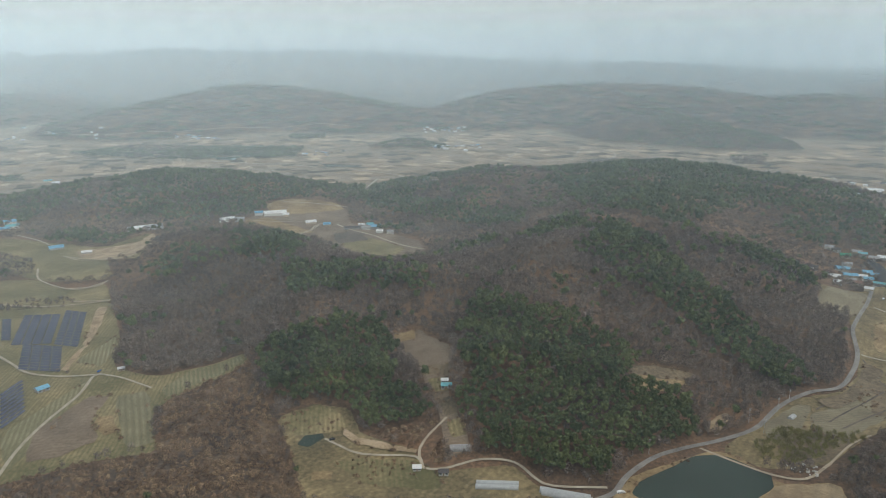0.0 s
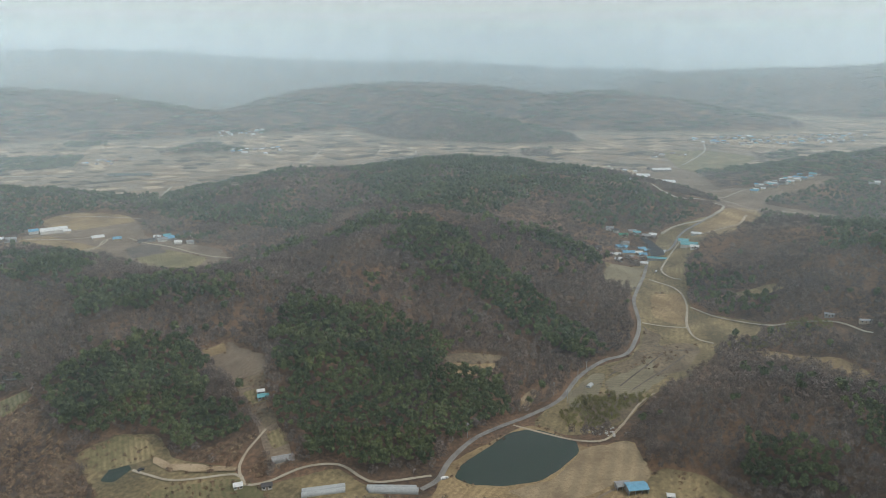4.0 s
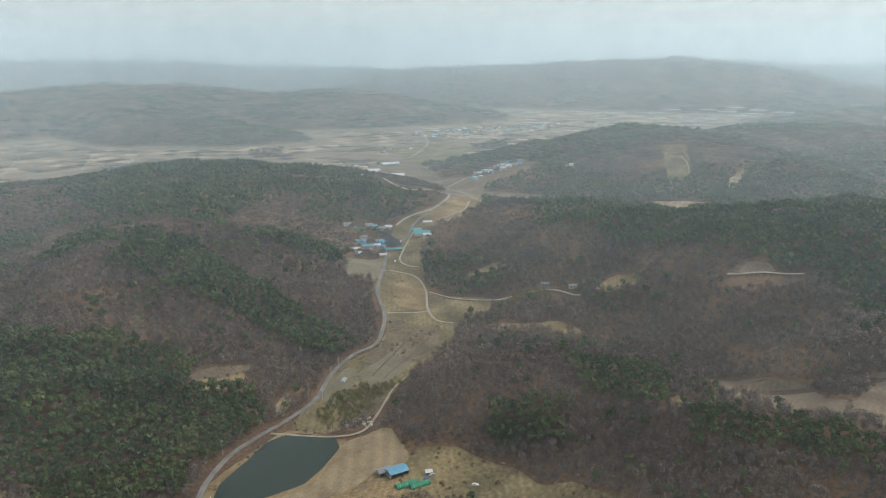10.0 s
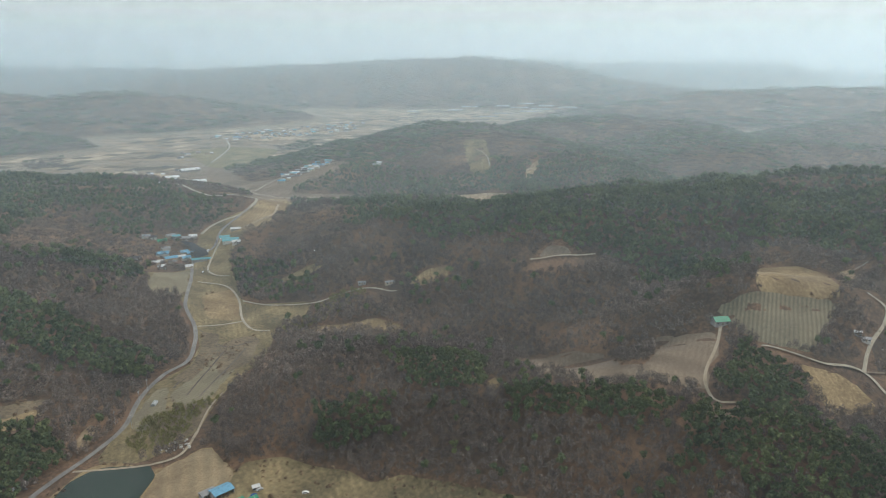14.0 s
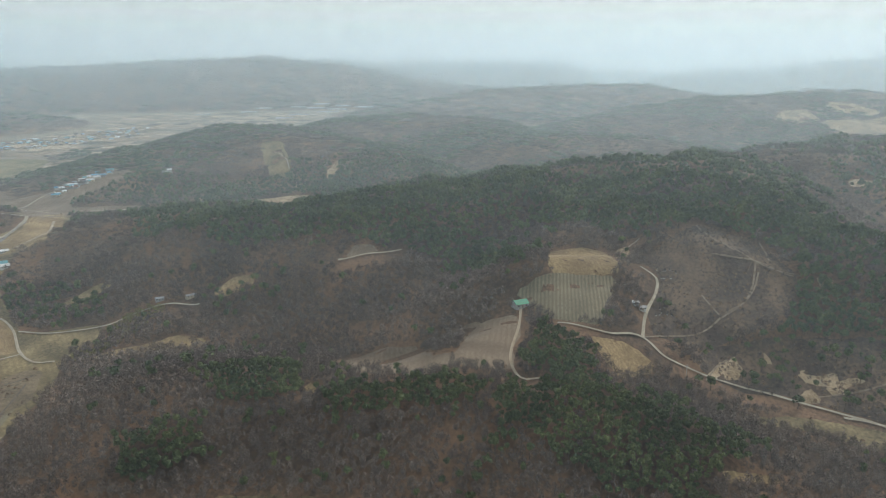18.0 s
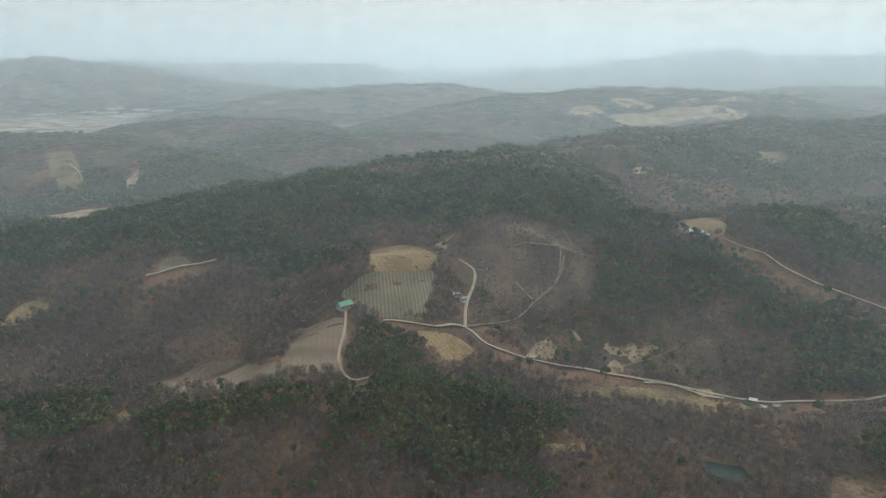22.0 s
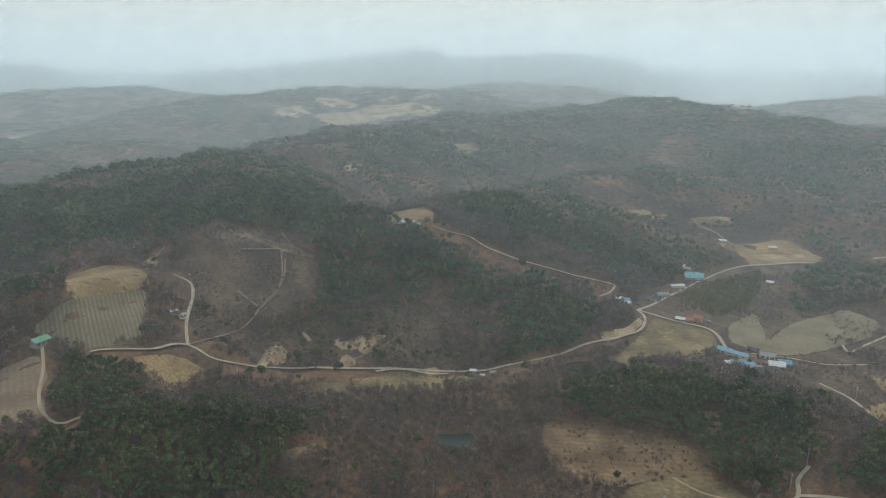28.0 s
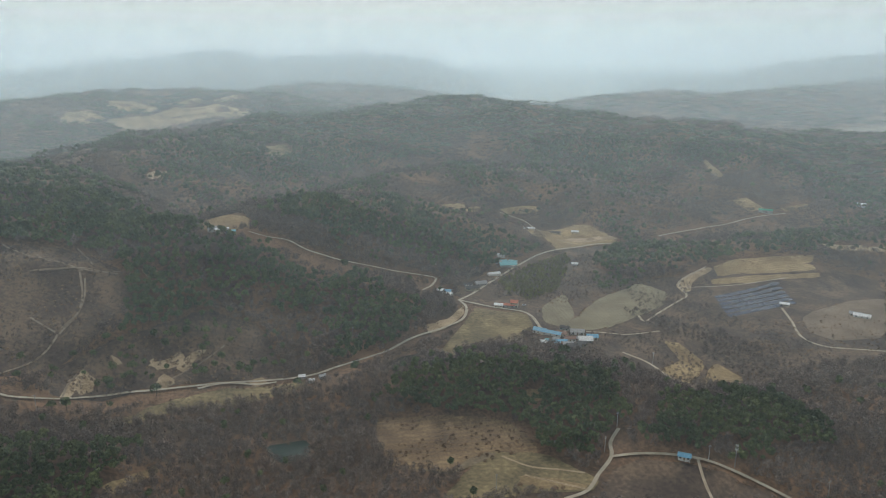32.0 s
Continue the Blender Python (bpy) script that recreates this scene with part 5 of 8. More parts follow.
SAPLINGS.append([(565.8, 1.3), (591.0, -59.1), (612.1, -128.0), (592.4, -170.8), (513.8, -166.4), (535.7, -120.0), (539.9, -67.9), (526.4, -0.5)])
SAPLINGS.append([(452.5, -548.5), (426.1, -591.9), (358.0, -591.3), (291.8, -626.8), (285.4, -614.7), (310.7, -551.2), (308.5, -459.2), (389.7, -513.8)])
SAPLINGS.append([(639.9, -444.1), (662.3, -492.4), (667.3, -623.2), (555.6, -599.4), (538.5, -522.7), (549.2, -453.5), (588.2, -423.3)])
SAPLINGS.append([(452.7, -435.6), (425.7, -480.1), (377.1, -441.8), (400.1, -425.7)])
SAPLINGS.append([(474.7, -420.5), (419.7, -511.0), (312.0, -443.4), (313.0, -399.5), (391.5, -410.4)])
SAPLINGS.append([(396.8, -554.0), (358.0, -591.3), (291.8, -626.8), (251.3, -550.4), (296.7, -442.5)])
SAPLINGS.append([(557.4, -574.7), (539.8, -647.0), (500.4, -658.2), (434.3, -578.4), (445.6, -501.3)])
WILLOWS.append([(635.4, -456.7), (662.8, -518.4), (680.1, -596.0), (651.4, -580.7), (609.0, -501.6), (589.4, -439.1)])

# ---- the river plain: dry paddies between low dykes ----
def paddies(angle, cell, keep):
    """Rectangular plots in rows, each a little sunk between dykes; only where the land is flat and open."""
    rng = np.random.RandomState(5)
    c, s = math.cos(radians(angle)), math.sin(radians(angle))
    plots, faces = [], []
    lx, ly = cell
    for i in range(-70, 70):
        for j in range(-60, 60):
            u, v = i * lx + (j % 3) * 18, j * ly
            for part_ in range(rng.randint(1, 4)):
                n = 3
                a0, a1 = u + lx * part_ / n, u + lx * (part_ + 1) / n - 1.5
                q = [(a0, v), (a1, v), (a1, v + ly - 3), (a0, v + ly - 3)]
                plots.append([(x * c - y * s, x * s + y * c) for x, y in q])
    p = np.array(plots)
    mid = p.mean(1)
    r, a = np.hypot(mid[:, 0], mid[:, 1]), np.degrees(np.arctan2(mid[:, 0], mid[:, 1]))
    ok = keep(r, a) & (relief(mid[:, 0], mid[:, 1]) < 1.2)
    for k in range(4):
        ok &= relief(p[:, k, 0], p[:, k, 1]) < 1.8
    p = p[ok]
    z = height(p[..., 0], p[..., 1]) + lift_at(p[..., 0], p[..., 1]) * 0.7
    v = np.concatenate([p, z[..., None]], -1).reshape(-1, 3)
    return v, np.arange(len(v)).reshape(-1, 4)


v, f = paddies(24, (110, 48), lambda r, a: (r > 1380) & (r < 4300) & (a > -38) & (a < 62))
mesh_object("paddies", v, f, M["paddy"], "dry brown winter paddies on the river plain", "fields", kind="stuff")


# ---- buildings ----
def part(name, bm, mat, parent, label=""):
    """Link a bmesh as one mesh object under a thing or a part."""
    me = bpy.data.meshes.new(name)
    bm.to_mesh(me)
    bm.free()
    me.materials.append(mat)
    ob = new(name, me)
    ob.parent = parent
    return tagged(ob, label)


def box(bm, x0, x1, y0, y1, z0, z1, bevel=0.0):
    made = bmesh.ops.create_cube(bm, size=1)["verts"]
    for q in made:
        q.co = ((x0 + x1) / 2 + q.co.x * (x1 - x0), (y0 + y1) / 2 + q.co.y * (y1 - y0), (z0 + z1) / 2 + q.co.z * (z1 - z0))
    return made


def prism(bm, outline, y0, y1):
    """Extrude an outline of (x, z) from y0 to y1."""
    a = [bm.verts.new((x, y0, z)) for x, z in outline]
    b = [bm.verts.new((x, y1, z)) for x, z in outline]
    n = len(a)
    bm.faces.new(a[::-1])
    bm.faces.new(b)
    for k in range(n):
        bm.faces.new((a[k], a[(k + 1) % n], b[(k + 1) % n], b[k]))


def sheet(name, tint, rough=0.45, metal=0.0, weather=0.5):
    worn = tuple(c * (1 - weather * 0.45) + 0.05 * weather for c in tint)
    return material(name, [worn, tint, tuple(min(0.85, c * 1.12 + 0.01) for c in tint)], 0.5, 3.0, rough, metal=metal, objrand=0.2)


ROOFS = {
    "blue": ("sky-blue steel", sheet("blue steel roof", (0.13, 0.31, 0.44))),
    "teal": ("turquoise steel", sheet("turquoise steel roof", (0.12, 0.33, 0.36))),
    "green": ("bright green", sheet("green steel roof", (0.02, 0.22, 0.12))),
    "white": ("off-white", sheet("off-white roof", (0.60, 0.61, 0.60))),
    "grey": ("weathered grey", sheet("grey slate roof", (0.25, 0.25, 0.25))),
    "dark": ("dark grey tiled", sheet("dark tiled roof", (0.07, 0.065, 0.065), 0.8)),
    "brown": ("rust-brown", sheet("rusty roof", (0.19, 0.11, 0.08), 0.8)),
    "red": ("red-orange tiled", sheet("red tiled roof", (0.36, 0.12, 0.07), 0.7)),
}
WALLS = [sheet("white plaster", (0.60, 0.58, 0.54), 0.85), sheet("beige plaster", (0.45, 0.38, 0.29), 0.85), sheet("grey block wall", (0.33, 0.32, 0.31), 0.9)]
FILM = sheet("milky greenhouse film", (0.34, 0.36, 0.36), 0.4)
STEEL = sheet("galvanised steel", (0.42, 0.43, 0.44), 0.4, 0.7)
DARK = sheet("shaded opening and black stone", (0.03, 0.03, 0.032), 0.6)
GLASS = sheet("window glass", (0.06, 0.08, 0.09), 0.08)
WOOD = sheet("weathered timber", (0.22, 0.17, 0.12), 0.9)
CONCRETE = sheet("concrete pole", (0.40, 0.39, 0.37), 0.85)
RUBBER = sheet("black rubber", (0.025, 0.025, 0.025), 0.8)
PANEL = material("solar glass", [(0.030, 0.036, 0.066), (0.045, 0.053, 0.088)], 0.4, 3.0, 0.16, spec=0.7)
NET = material("black shade netting", [(0.03, 0.032, 0.036), (0.055, 0.056, 0.06)], 0.3, 2.0, 0.9)


def stand(ob, x, y, turn, sink=0.0):
    ob.matrix_basis = pose(x, y, float(height(x, y)) + float(lift_at(x, y)) - sink, 0, 0, turn)
    r = 0.5 * math.hypot(ob["long"], ob["wide"]) + 1.5
    OPEN.append([(x + math.cos(a) * r, y + math.sin(a) * r) for a in np.arange(8) * 0.785])
    del ob["long"], ob["wide"]
    return ob


def footprint(name, long, wide):
    ob = new(name)
    ob["long"], ob["wide"] = long, wide
    return ob


def farmhouse(x, y, turn, long, wide, eaves, roof, near=True, group="village houses"):
    """A gabled house: walls, an overhanging roof, and where near a door and windows."""
    word, cover = ROOFS[roof]
    wall = WALLS[int(abs(x * 7 + y * 3)) % 3]
    ob = footprint("house", long, wide)
    bm = bmesh.new()
    rise = wide * 0.24
    prism(bm, [(-wide / 2, -1.5), (wide / 2, -1.5), (wide / 2, eaves), (0, eaves + rise), (-wide / 2, eaves)], -long / 2, long / 2)
    bmesh.ops.rotate(bm, verts=bm.verts, cent=(0, 0, 0), matrix=Matrix.Rotation(radians(90), 3, "Z"))
    part("wall", bm, wall, ob)
    bm = bmesh.new()
    o, th = 0.5, 0.22
    drop = o * rise / (wide / 2)
    prism(bm, [(-wide / 2 - o, eaves - drop + 0.05), (0, eaves + rise + 0.05), (wide / 2 + o, eaves - drop + 0.05), (wide / 2 + o, eaves - drop + th), (0, eaves + rise + th + 0.1), (-wide / 2 - o, eaves - drop + th)], -long / 2 - o, long / 2 + o)
    bmesh.ops.rotate(bm, verts=bm.verts, cent=(0, 0, 0), matrix=Matrix.Rotation(radians(90), 3, "Z"))
    part("roof", bm, cover, ob, word + " roof")
    if near:
        bm = bmesh.new()
        box(bm, -0.5, 0.5, -wide / 2 - 0.06, -wide / 2 + 0.1, 0, 2.05)
        part("door", bm, WOOD, ob)
        for k in (-0.32, 0.32):
            bm = bmesh.new()
            box(bm, k * long - 0.7, k * long + 0.7, -wide / 2 - 0.05, -wide / 2 + 0.1, 0.9, 2.1)
            part("window", bm, GLASS, ob)
    stand(ob, x, y, turn)
    return tagged(ob, word + " roofed low house with pale walls", "house", group)


def shed(x, y, turn, long, wide, roof):
    """A small gabled outbuilding."""
    ob = farmhouse(x, y, turn, long, wide, 2.4, roof)
    ob.name = "shed"
    return tagged(ob, "small " + ROOFS[roof][0] + " roofed shed beside the village", "shed", "farm sheds")


def barn(x, y, turn, long, wide, eaves, roof):
    """An open-fronted farm shed on posts."""
    word, cover = ROOFS[roof]
    ob = footprint("barn", long, wide)
    bm = bmesh.new()
    prism(bm, [(-wide / 2 - 0.6, eaves), (0, eaves + wide * 0.16), (wide / 2 + 0.6, eaves), (wide / 2 + 0.6, eaves + 0.2), (0, eaves + wide * 0.16 + 0.22), (-wide / 2 - 0.6, eaves + 0.2)], -long / 2 - 0.5, long / 2 + 0.5)
    bmesh.ops.rotate(bm, verts=bm.verts, cent=(0, 0, 0), matrix=Matrix.Rotation(radians(90), 3, "Z"))
    part("roof", bm, cover, ob, word + " sheet roof")
    for side in (-1, 1):
        for k in range(4):
            bm = bmesh.new()
            px = -long / 2 + long * k / 3
            box(bm, px - 0.12, px + 0.12, side * wide / 2 - 0.12, side * wide / 2 + 0.12, -1, eaves + 0.1)
            part("post", bm, STEEL, ob)
    bm = bmesh.new()
    box(bm, -long / 2, long / 2, wide / 2 - 0.1, wide / 2, -1, eaves)
    part("back_wall", bm, WALLS[2], ob)
    for k in (-1, 1):
        bm = bmesh.new()
        box(bm, k * long / 2 - 0.05, k * long / 2 + 0.05, -wide / 2, wide / 2, -1, eaves)
        part("end_wall", bm, WALLS[2], ob)
    stand(ob, x, y, turn)
    return tagged(ob, "open-fronted farm barn with a " + word + " roof", "barn", "farm buildings")


def tunnel(x, y, turn, long, wide, tint="film"):
    """A barrel-vaulted greenhouse or tunnel shed."""
    ob = footprint("greenhouse" if tint == "film" else "tunnel_shed", long, wide)
    mat = FILM if tint == "film" else ROOFS[tint][1]
    n = 9
    ring = [(math.cos(math.pi * k / (n - 1)) * wide / 2, math.sin(math.pi * k / (n - 1)) * wide * 0.42 + 0.3) for k in range(n)]
    bm = bmesh.new()
    prism(bm, [(wide / 2, -1.2)] + ring + [(-wide / 2, -1.2)], -long / 2, long / 2)
    bmesh.ops.rotate(bm, verts=bm.verts, cent=(0, 0, 0), matrix=Matrix.Rotation(radians(90), 3, "Z"))
    part("cover", bm, mat, ob)
    bm = bmesh.new()
    box(bm, long / 2 - 0.05, long / 2 + 0.06, -0.8, 0.8, -0.2, 1.9)
    # on sheds, the near-black slab paints in the shade of an open end
    part("door", bm, DARK if tint != "film" else STEEL, ob)
    hoops = max(3, int(long / 6)) if math.hypot(x, y) < 700 else 0
    for k in range(hoops):
        bm = bmesh.new()
        at = -long / 2 + long * (k + 0.5) / hoops
        prism(bm, [(c * 1.012, s * 1.012) for c, s in ring] + [(c * 0.985, s * 0.985) for c, s in ring[::-1]], at - 0.07, at + 0.07)
        bmesh.ops.rotate(bm, verts=bm.verts, cent=(0, 0, 0), matrix=Matrix.Rotation(radians(90), 3, "Z"))
        part("hoop", bm, STEEL, ob)
    stand(ob, x, y, turn)
    return tagged(ob, "long low tunnel greenhouse under milky film" if tint == "film" else "barrel-roofed green tunnel shed on bare earth", "greenhouse" if tint == "film" else "shed", "greenhouses")


def car(x, y, turn, tint):
    ob = footprint("car", 4.3, 1.8)
    paint = sheet("car paint " + tint, {"white": (0.75, 0.75, 0.74), "blue": (0.03, 0.09, 0.28), "black": (0.03, 0.03, 0.035), "silver": (0.45, 0.46, 0.47)}[tint], 0.25, weather=0.1)
    bm = bmesh.new()
    prism(bm, [(-2.15, 0.3), (2.15, 0.3), (2.1, 0.75), (1.15, 0.9), (0.55, 1.42), (-1.1, 1.45), (-1.75, 0.95), (-2.15, 0.85)], -0.85, 0.85)
    bmesh.ops.bevel(bm, geom=bm.edges[:], offset=0.07, segments=1, affect="EDGES")
    part("body", bm, paint, ob)
    bm = bmesh.new()
    prism(bm, [(1.1, 0.92), (0.55, 1.36), (-1.05, 1.38), (-1.6, 0.98)], -0.87, 0.87)
    part("windows", bm, GLASS, ob)
    for wx in (-1.35, 1.35):
        for wy in (-0.78, 0.78):
            bm = bmesh.new()
            bmesh.ops.create_cone(bm, cap_ends=True, segments=12, radius1=0.33, radius2=0.33, depth=0.22, matrix=pose(wx, wy, 0.33, 90))
            part("wheel", bm, RUBBER, ob)
    stand(ob, x, y, turn)
    ob.location.z += 0.35
    return tagged(ob, tint + " car parked beside the lane", "car", "parked cars")


def utility_pole(x, y, turn, tall=11.0):
    ob = footprint("utility_pole", 0.5, 0.5)
    bm = bmesh.new()
    bmesh.ops.create_cone(bm, cap_ends=True, segments=8, radius1=0.22, radius2=0.13, depth=tall + 1, matrix=pose(0, 0, tall / 2 - 0.5))
    part("pole", bm, CONCRETE, ob)
    for k in (0.6, 1.6):
        bm = bmesh.new()
        box(bm, -0.9, 0.9, -0.06, 0.06, tall - k - 0.06, tall - k + 0.06)
        arm = part("crossarm", bm, STEEL, ob)
        for q in (-0.75, 0, 0.75):
            bm = bmesh.new()
            bmesh.ops.create_cone(bm, cap_ends=True, segments=6, radius1=0.07, radius2=0.05, depth=0.25, matrix=pose(q, 0, tall - k + 0.18))
            part("insulator", bm, CONCRETE, arm)
    stand(ob, x, y, turn)
    return tagged(ob, "grey concrete utility pole with two crossarms", "utility pole", "utility poles")


def phone_mast(x, y):
    ob = footprint("phone_mast", 1, 1)
    bm = bmesh.new()
    bmesh.ops.create_cone(bm, cap_ends=True, segments=10, radius1=0.35, radius2=0.18, depth=17, matrix=pose(0, 0, 7.5))
    part("pole", bm, STEEL, ob)
    for k in range(6):
        a, z = k % 3 * 2.094, 15.0 - (k // 3) * 2.6
        bm = bmesh.new()
        box(bm, 0.7, 0.95, -0.2, 0.2, z - 0.9, z + 0.9)
        bmesh.ops.rotate(bm, verts=bm.verts, cent=(0, 0, 0), matrix=Matrix.Rotation(a, 3, "Z"))
        part("antenna", bm, WALLS[0], ob)
    for z in (15.0, 12.4):
        bm = bmesh.new()
        bmesh.ops.create_cone(bm, cap_ends=True, segments=12, radius1=0.75, radius2=0.75, depth=0.1, matrix=pose(0, 0, z))
        part("platform", bm, STEEL, ob)
    stand(ob, x, y, 0)
    return tagged(ob, "slim grey steel phone mast with panel antennas", "phone mast")


def solar_field(corner, along, up, rows, cols, tilt, label):
    """Tables of dark panels on steel posts, in rows on the slope."""
    ob = new("solar_array")
    c, a, u = Vector(corner), Vector(along), Vector(up)
    mx, my = c.x + a.x / 2 + u.x / 2, c.y + a.y / 2 + u.y / 2
    base = float(height(mx, my)) + float(lift_at(mx, my))
    ob.matrix_basis = pose(mx, my, base)
    depth = abs(a.x * u.y - a.y * u.x) / a.length / rows
    turn = math.atan2(a.y, a.x)
    me_panel, me_post = None, None
    wide = a.length / cols - 0.8
    deep = depth * 0.55
    bm = bmesh.new()
    box(bm, -wide / 2, wide / 2, -deep / 2, deep / 2, 0.75, 0.83)
    m = bpy.data.meshes.new("panel")
    bm.to_mesh(m)
    bm.free()
    m.materials.append(PANEL)
    bm = bmesh.new()
    for q in (-0.4, 0.4):
        box(bm, q * wide - 0.08, q * wide + 0.08, -0.08, 0.08, -1.2, 1.3)
    posts = bpy.data.meshes.new("post")
    bm.to_mesh(posts)
    bm.free()
    posts.materials.append(STEEL)
    for i in range(rows):
        for j in range(cols):
            p = c + a * ((j + 0.5) / cols) + u * ((i + 0.5) / rows)
            z = float(height(p.x, p.y)) + float(lift_at(p.x, p.y)) - base
            for name, mesh, lean in (("panel", m, tilt), ("post", posts, 0)):
                o = new(name, mesh)
                o.parent = ob
                o.matrix_basis = Matrix.Translation((p.x - mx, p.y - my, z + (0.3 if lean else 0))) @ Matrix.Rotation(turn, 4, "Z") @ Matrix.Rotation(radians(lean), 4, "X")
    OPEN.append([tuple(c), tuple(c + a), tuple(c + a + u), tuple(c + u)])
    return tagged(ob, label, "solar array", "solar arrays")


def rock(x, y, size, seed):
    """A pale weathered boulder."""
    rng = random.Random(seed)
    bm = bmesh.new()
    bmesh.ops.create_icosphere(bm, subdivisions=2, radius=size)
    for q in bm.verts:
        q.co *= 1 + 0.35 * noise.noise(q.co * (1.4 / size) + Vector((seed * 3.1, 0, 0)))
        q.co.z *= 0.65
    me = bpy.data.meshes.new("boulder")
    bm.to_mesh(me)
    bm.free()
    me.materials.append(STONE)
    ob = new("boulder", me)
    ob.matrix_basis = pose(x, y, float(height(x, y)) + float(lift_at(x, y)) + size * 0.2, 0, 0, rng.uniform(0, 360))
    return tagged(ob, "pale weathered boulder on dry grass", "boulder", "boulders by the track")


def gravestone(x, y, turn):
    ob = footprint("gravestone", 0.8, 0.5)
    bm = bmesh.new()
    prism(bm, [(-0.4, 0.3), (0.4, 0.3), (0.42, 1.5), (0.3, 1.72), (-0.3, 1.72), (-0.42, 1.5)], -0.12, 0.12)
    part("slab", bm, DARK, ob, "dark polished slab")
    bm = bmesh.new()
    box(bm, -0.65, 0.65, -0.4, 0.4, -0.5, 0.3)
    part("plinth", bm, STONE, ob)
    stand(ob, x, y, turn)
    return tagged(ob, "dark upright gravestone on a pale plinth", "gravestone", "hillside graves")


STONE = sheet("weathered stone", (0.42, 0.40, 0.36), 0.9)

barn(214.4, 330.6, 352, 12, 8, 3.6, "blue")
barn(208.6, 335.8, 353, 9, 5, 3.0, "grey")
tunnel(212.6, 317.5, 351, 14, 5, "green")
tunnel(218.9, 312.4, 350, 13, 5, "green")
farmhouse(230.1, 318.4, 334, 4, 3, 2.4, "white")
farmhouse(0.3, 393.3, 360, 6, 4, 2.4, "dark")
farmhouse(-16.5, 398.6, 2, 5, 4, 2.4, "white")
farmhouse(2.5, 485.0, 360, 7.5, 5.0, 2.4, "teal")
farmhouse(1.2, 491.2, 360, 5.0, 3.8, 2.4, "white")
farmhouse(-314.1, 510.0, 52, 8.8, 6.2, 2.6, "blue")
farmhouse(-268.2, 547.2, 26, 5.0, 3.8, 2.3, "white")
tunnel(33.2, 383.1, 357, 26, 4)
tunnel(32.6, 379.3, 357, 26, 4)
tunnel(73.0, 373.0, 343, 30, 5)
tunnel(73.6, 370.3, 343, 30, 5)
tunnel(11.5, 418.7, 3, 14, 6, "grey")
tunnel(252.4, 465.5, 42, 7, 4)
farmhouse(468.1, 800.9, 335, 15.0, 8.8, 2.8, "blue", near=False)
farmhouse(467.9, 782.6, 339, 15.0, 7.5, 2.8, "blue", near=False)
farmhouse(491.3, 790.2, 348, 10.0, 7.5, 2.8, "blue", near=False)
farmhouse(479.9, 768.4, 348, 10.0, 7.5, 2.8, "blue", near=False)
farmhouse(443.5, 769.5, 330, 10.0, 7.5, 2.8, "white", near=False)
farmhouse(490.4, 837.1, 345, 11.2, 7.5, 2.8, "green", near=False)
farmhouse(481.3, 858.1, 331, 10.0, 7.5, 2.8, "grey", near=False)
farmhouse(487.0, 851.9, 330, 10.0, 7.5, 2.8, "dark", near=False)
farmhouse(508.7, 845.4, 349, 11.2, 7.5, 2.8, "grey", near=False)
farmhouse(513.4, 840.8, 339, 10.0, 6.2, 2.8, "teal", near=False)
farmhouse(520.5, 828.3, 328, 11.2, 7.5, 2.8, "grey", near=False)
farmhouse(529.7, 826.9, 327, 10.0, 7.5, 2.8, "white", near=False)
farmhouse(534.1, 750.9, 325, 20.0, 11.2, 2.8, "teal", near=False)
farmhouse(543.4, 777.1, 325, 12.5, 8.8, 2.8, "teal", near=False)
farmhouse(531.0, 735.2, 324, 10.0, 7.5, 2.8, "white", near=False)
farmhouse(575.7, 796.4, 324, 12.5, 6.2, 2.8, "white", near=False)
farmhouse(423.0, 782.1, 332, 11.2, 7.5, 2.8, "dark", near=False)
farmhouse(420.4, 788.2, 332, 10.0, 7.5, 2.8, "brown", near=False)
farmhouse(435.8, 750.2, 330, 8.8, 6.2, 2.8, "white", near=False)
farmhouse(462.5, 756.3, 329, 10.0, 7.5, 2.8, "brown", near=False)
farmhouse(462.1, 735.2, 328, 8.8, 6.2, 2.8, "white", near=False)
farmhouse(460.5, 767.0, 329, 10.0, 6.2, 2.8, "grey", near=False)
farmhouse(484.7, 743.7, 327, 22.5, 5.0, 2.8, "teal", near=False)
farmhouse(442.0, 778.8, 330, 8.8, 6.2, 2.8, "brown", near=False)
farmhouse(481.6, 815.3, 344, 10.0, 6.2, 2.8, "grey", near=False)
farmhouse(492.8, 778.5, 343, 8.8, 6.2, 2.8, "blue", near=False)
farmhouse(479.8, 778.1, 338, 8.8, 6.2, 2.8, "white", near=False)
tunnel(505.1, 762.5, 36, 16, 5)
farmhouse(-667.7, 1071.8, 32, 17.5, 10.0, 3.2, "blue", near=False)
farmhouse(-650.8, 1048.3, 37, 17.5, 10.0, 3.2, "teal", near=False)
farmhouse(-653.5, 1032.5, 32, 15.0, 10.0, 3.2, "blue", near=False)
farmhouse(-521.4, 927.9, 39, 17.5, 10.0, 3.2, "blue", near=False)
farmhouse(-876.7, 1566.2, 29, 16.2, 10.0, 3.2, "teal", near=False)
farmhouse(-839.0, 1528.5, 29, 15.0, 8.8, 3.2, "white", near=False)
farmhouse(-450.8, 1043.4, 31, 27.5, 10.0, 3.2, "white", near=False)
farmhouse(-435.9, 1046.9, 28, 25.0, 12.5, 3.2, "grey", near=False)
farmhouse(-462.2, 1036.3, 32, 17.5, 8.8, 3.2, "white", near=False)
farmhouse(-469.4, 905.4, 27, 12.5, 6.2, 3.2, "white", near=False)
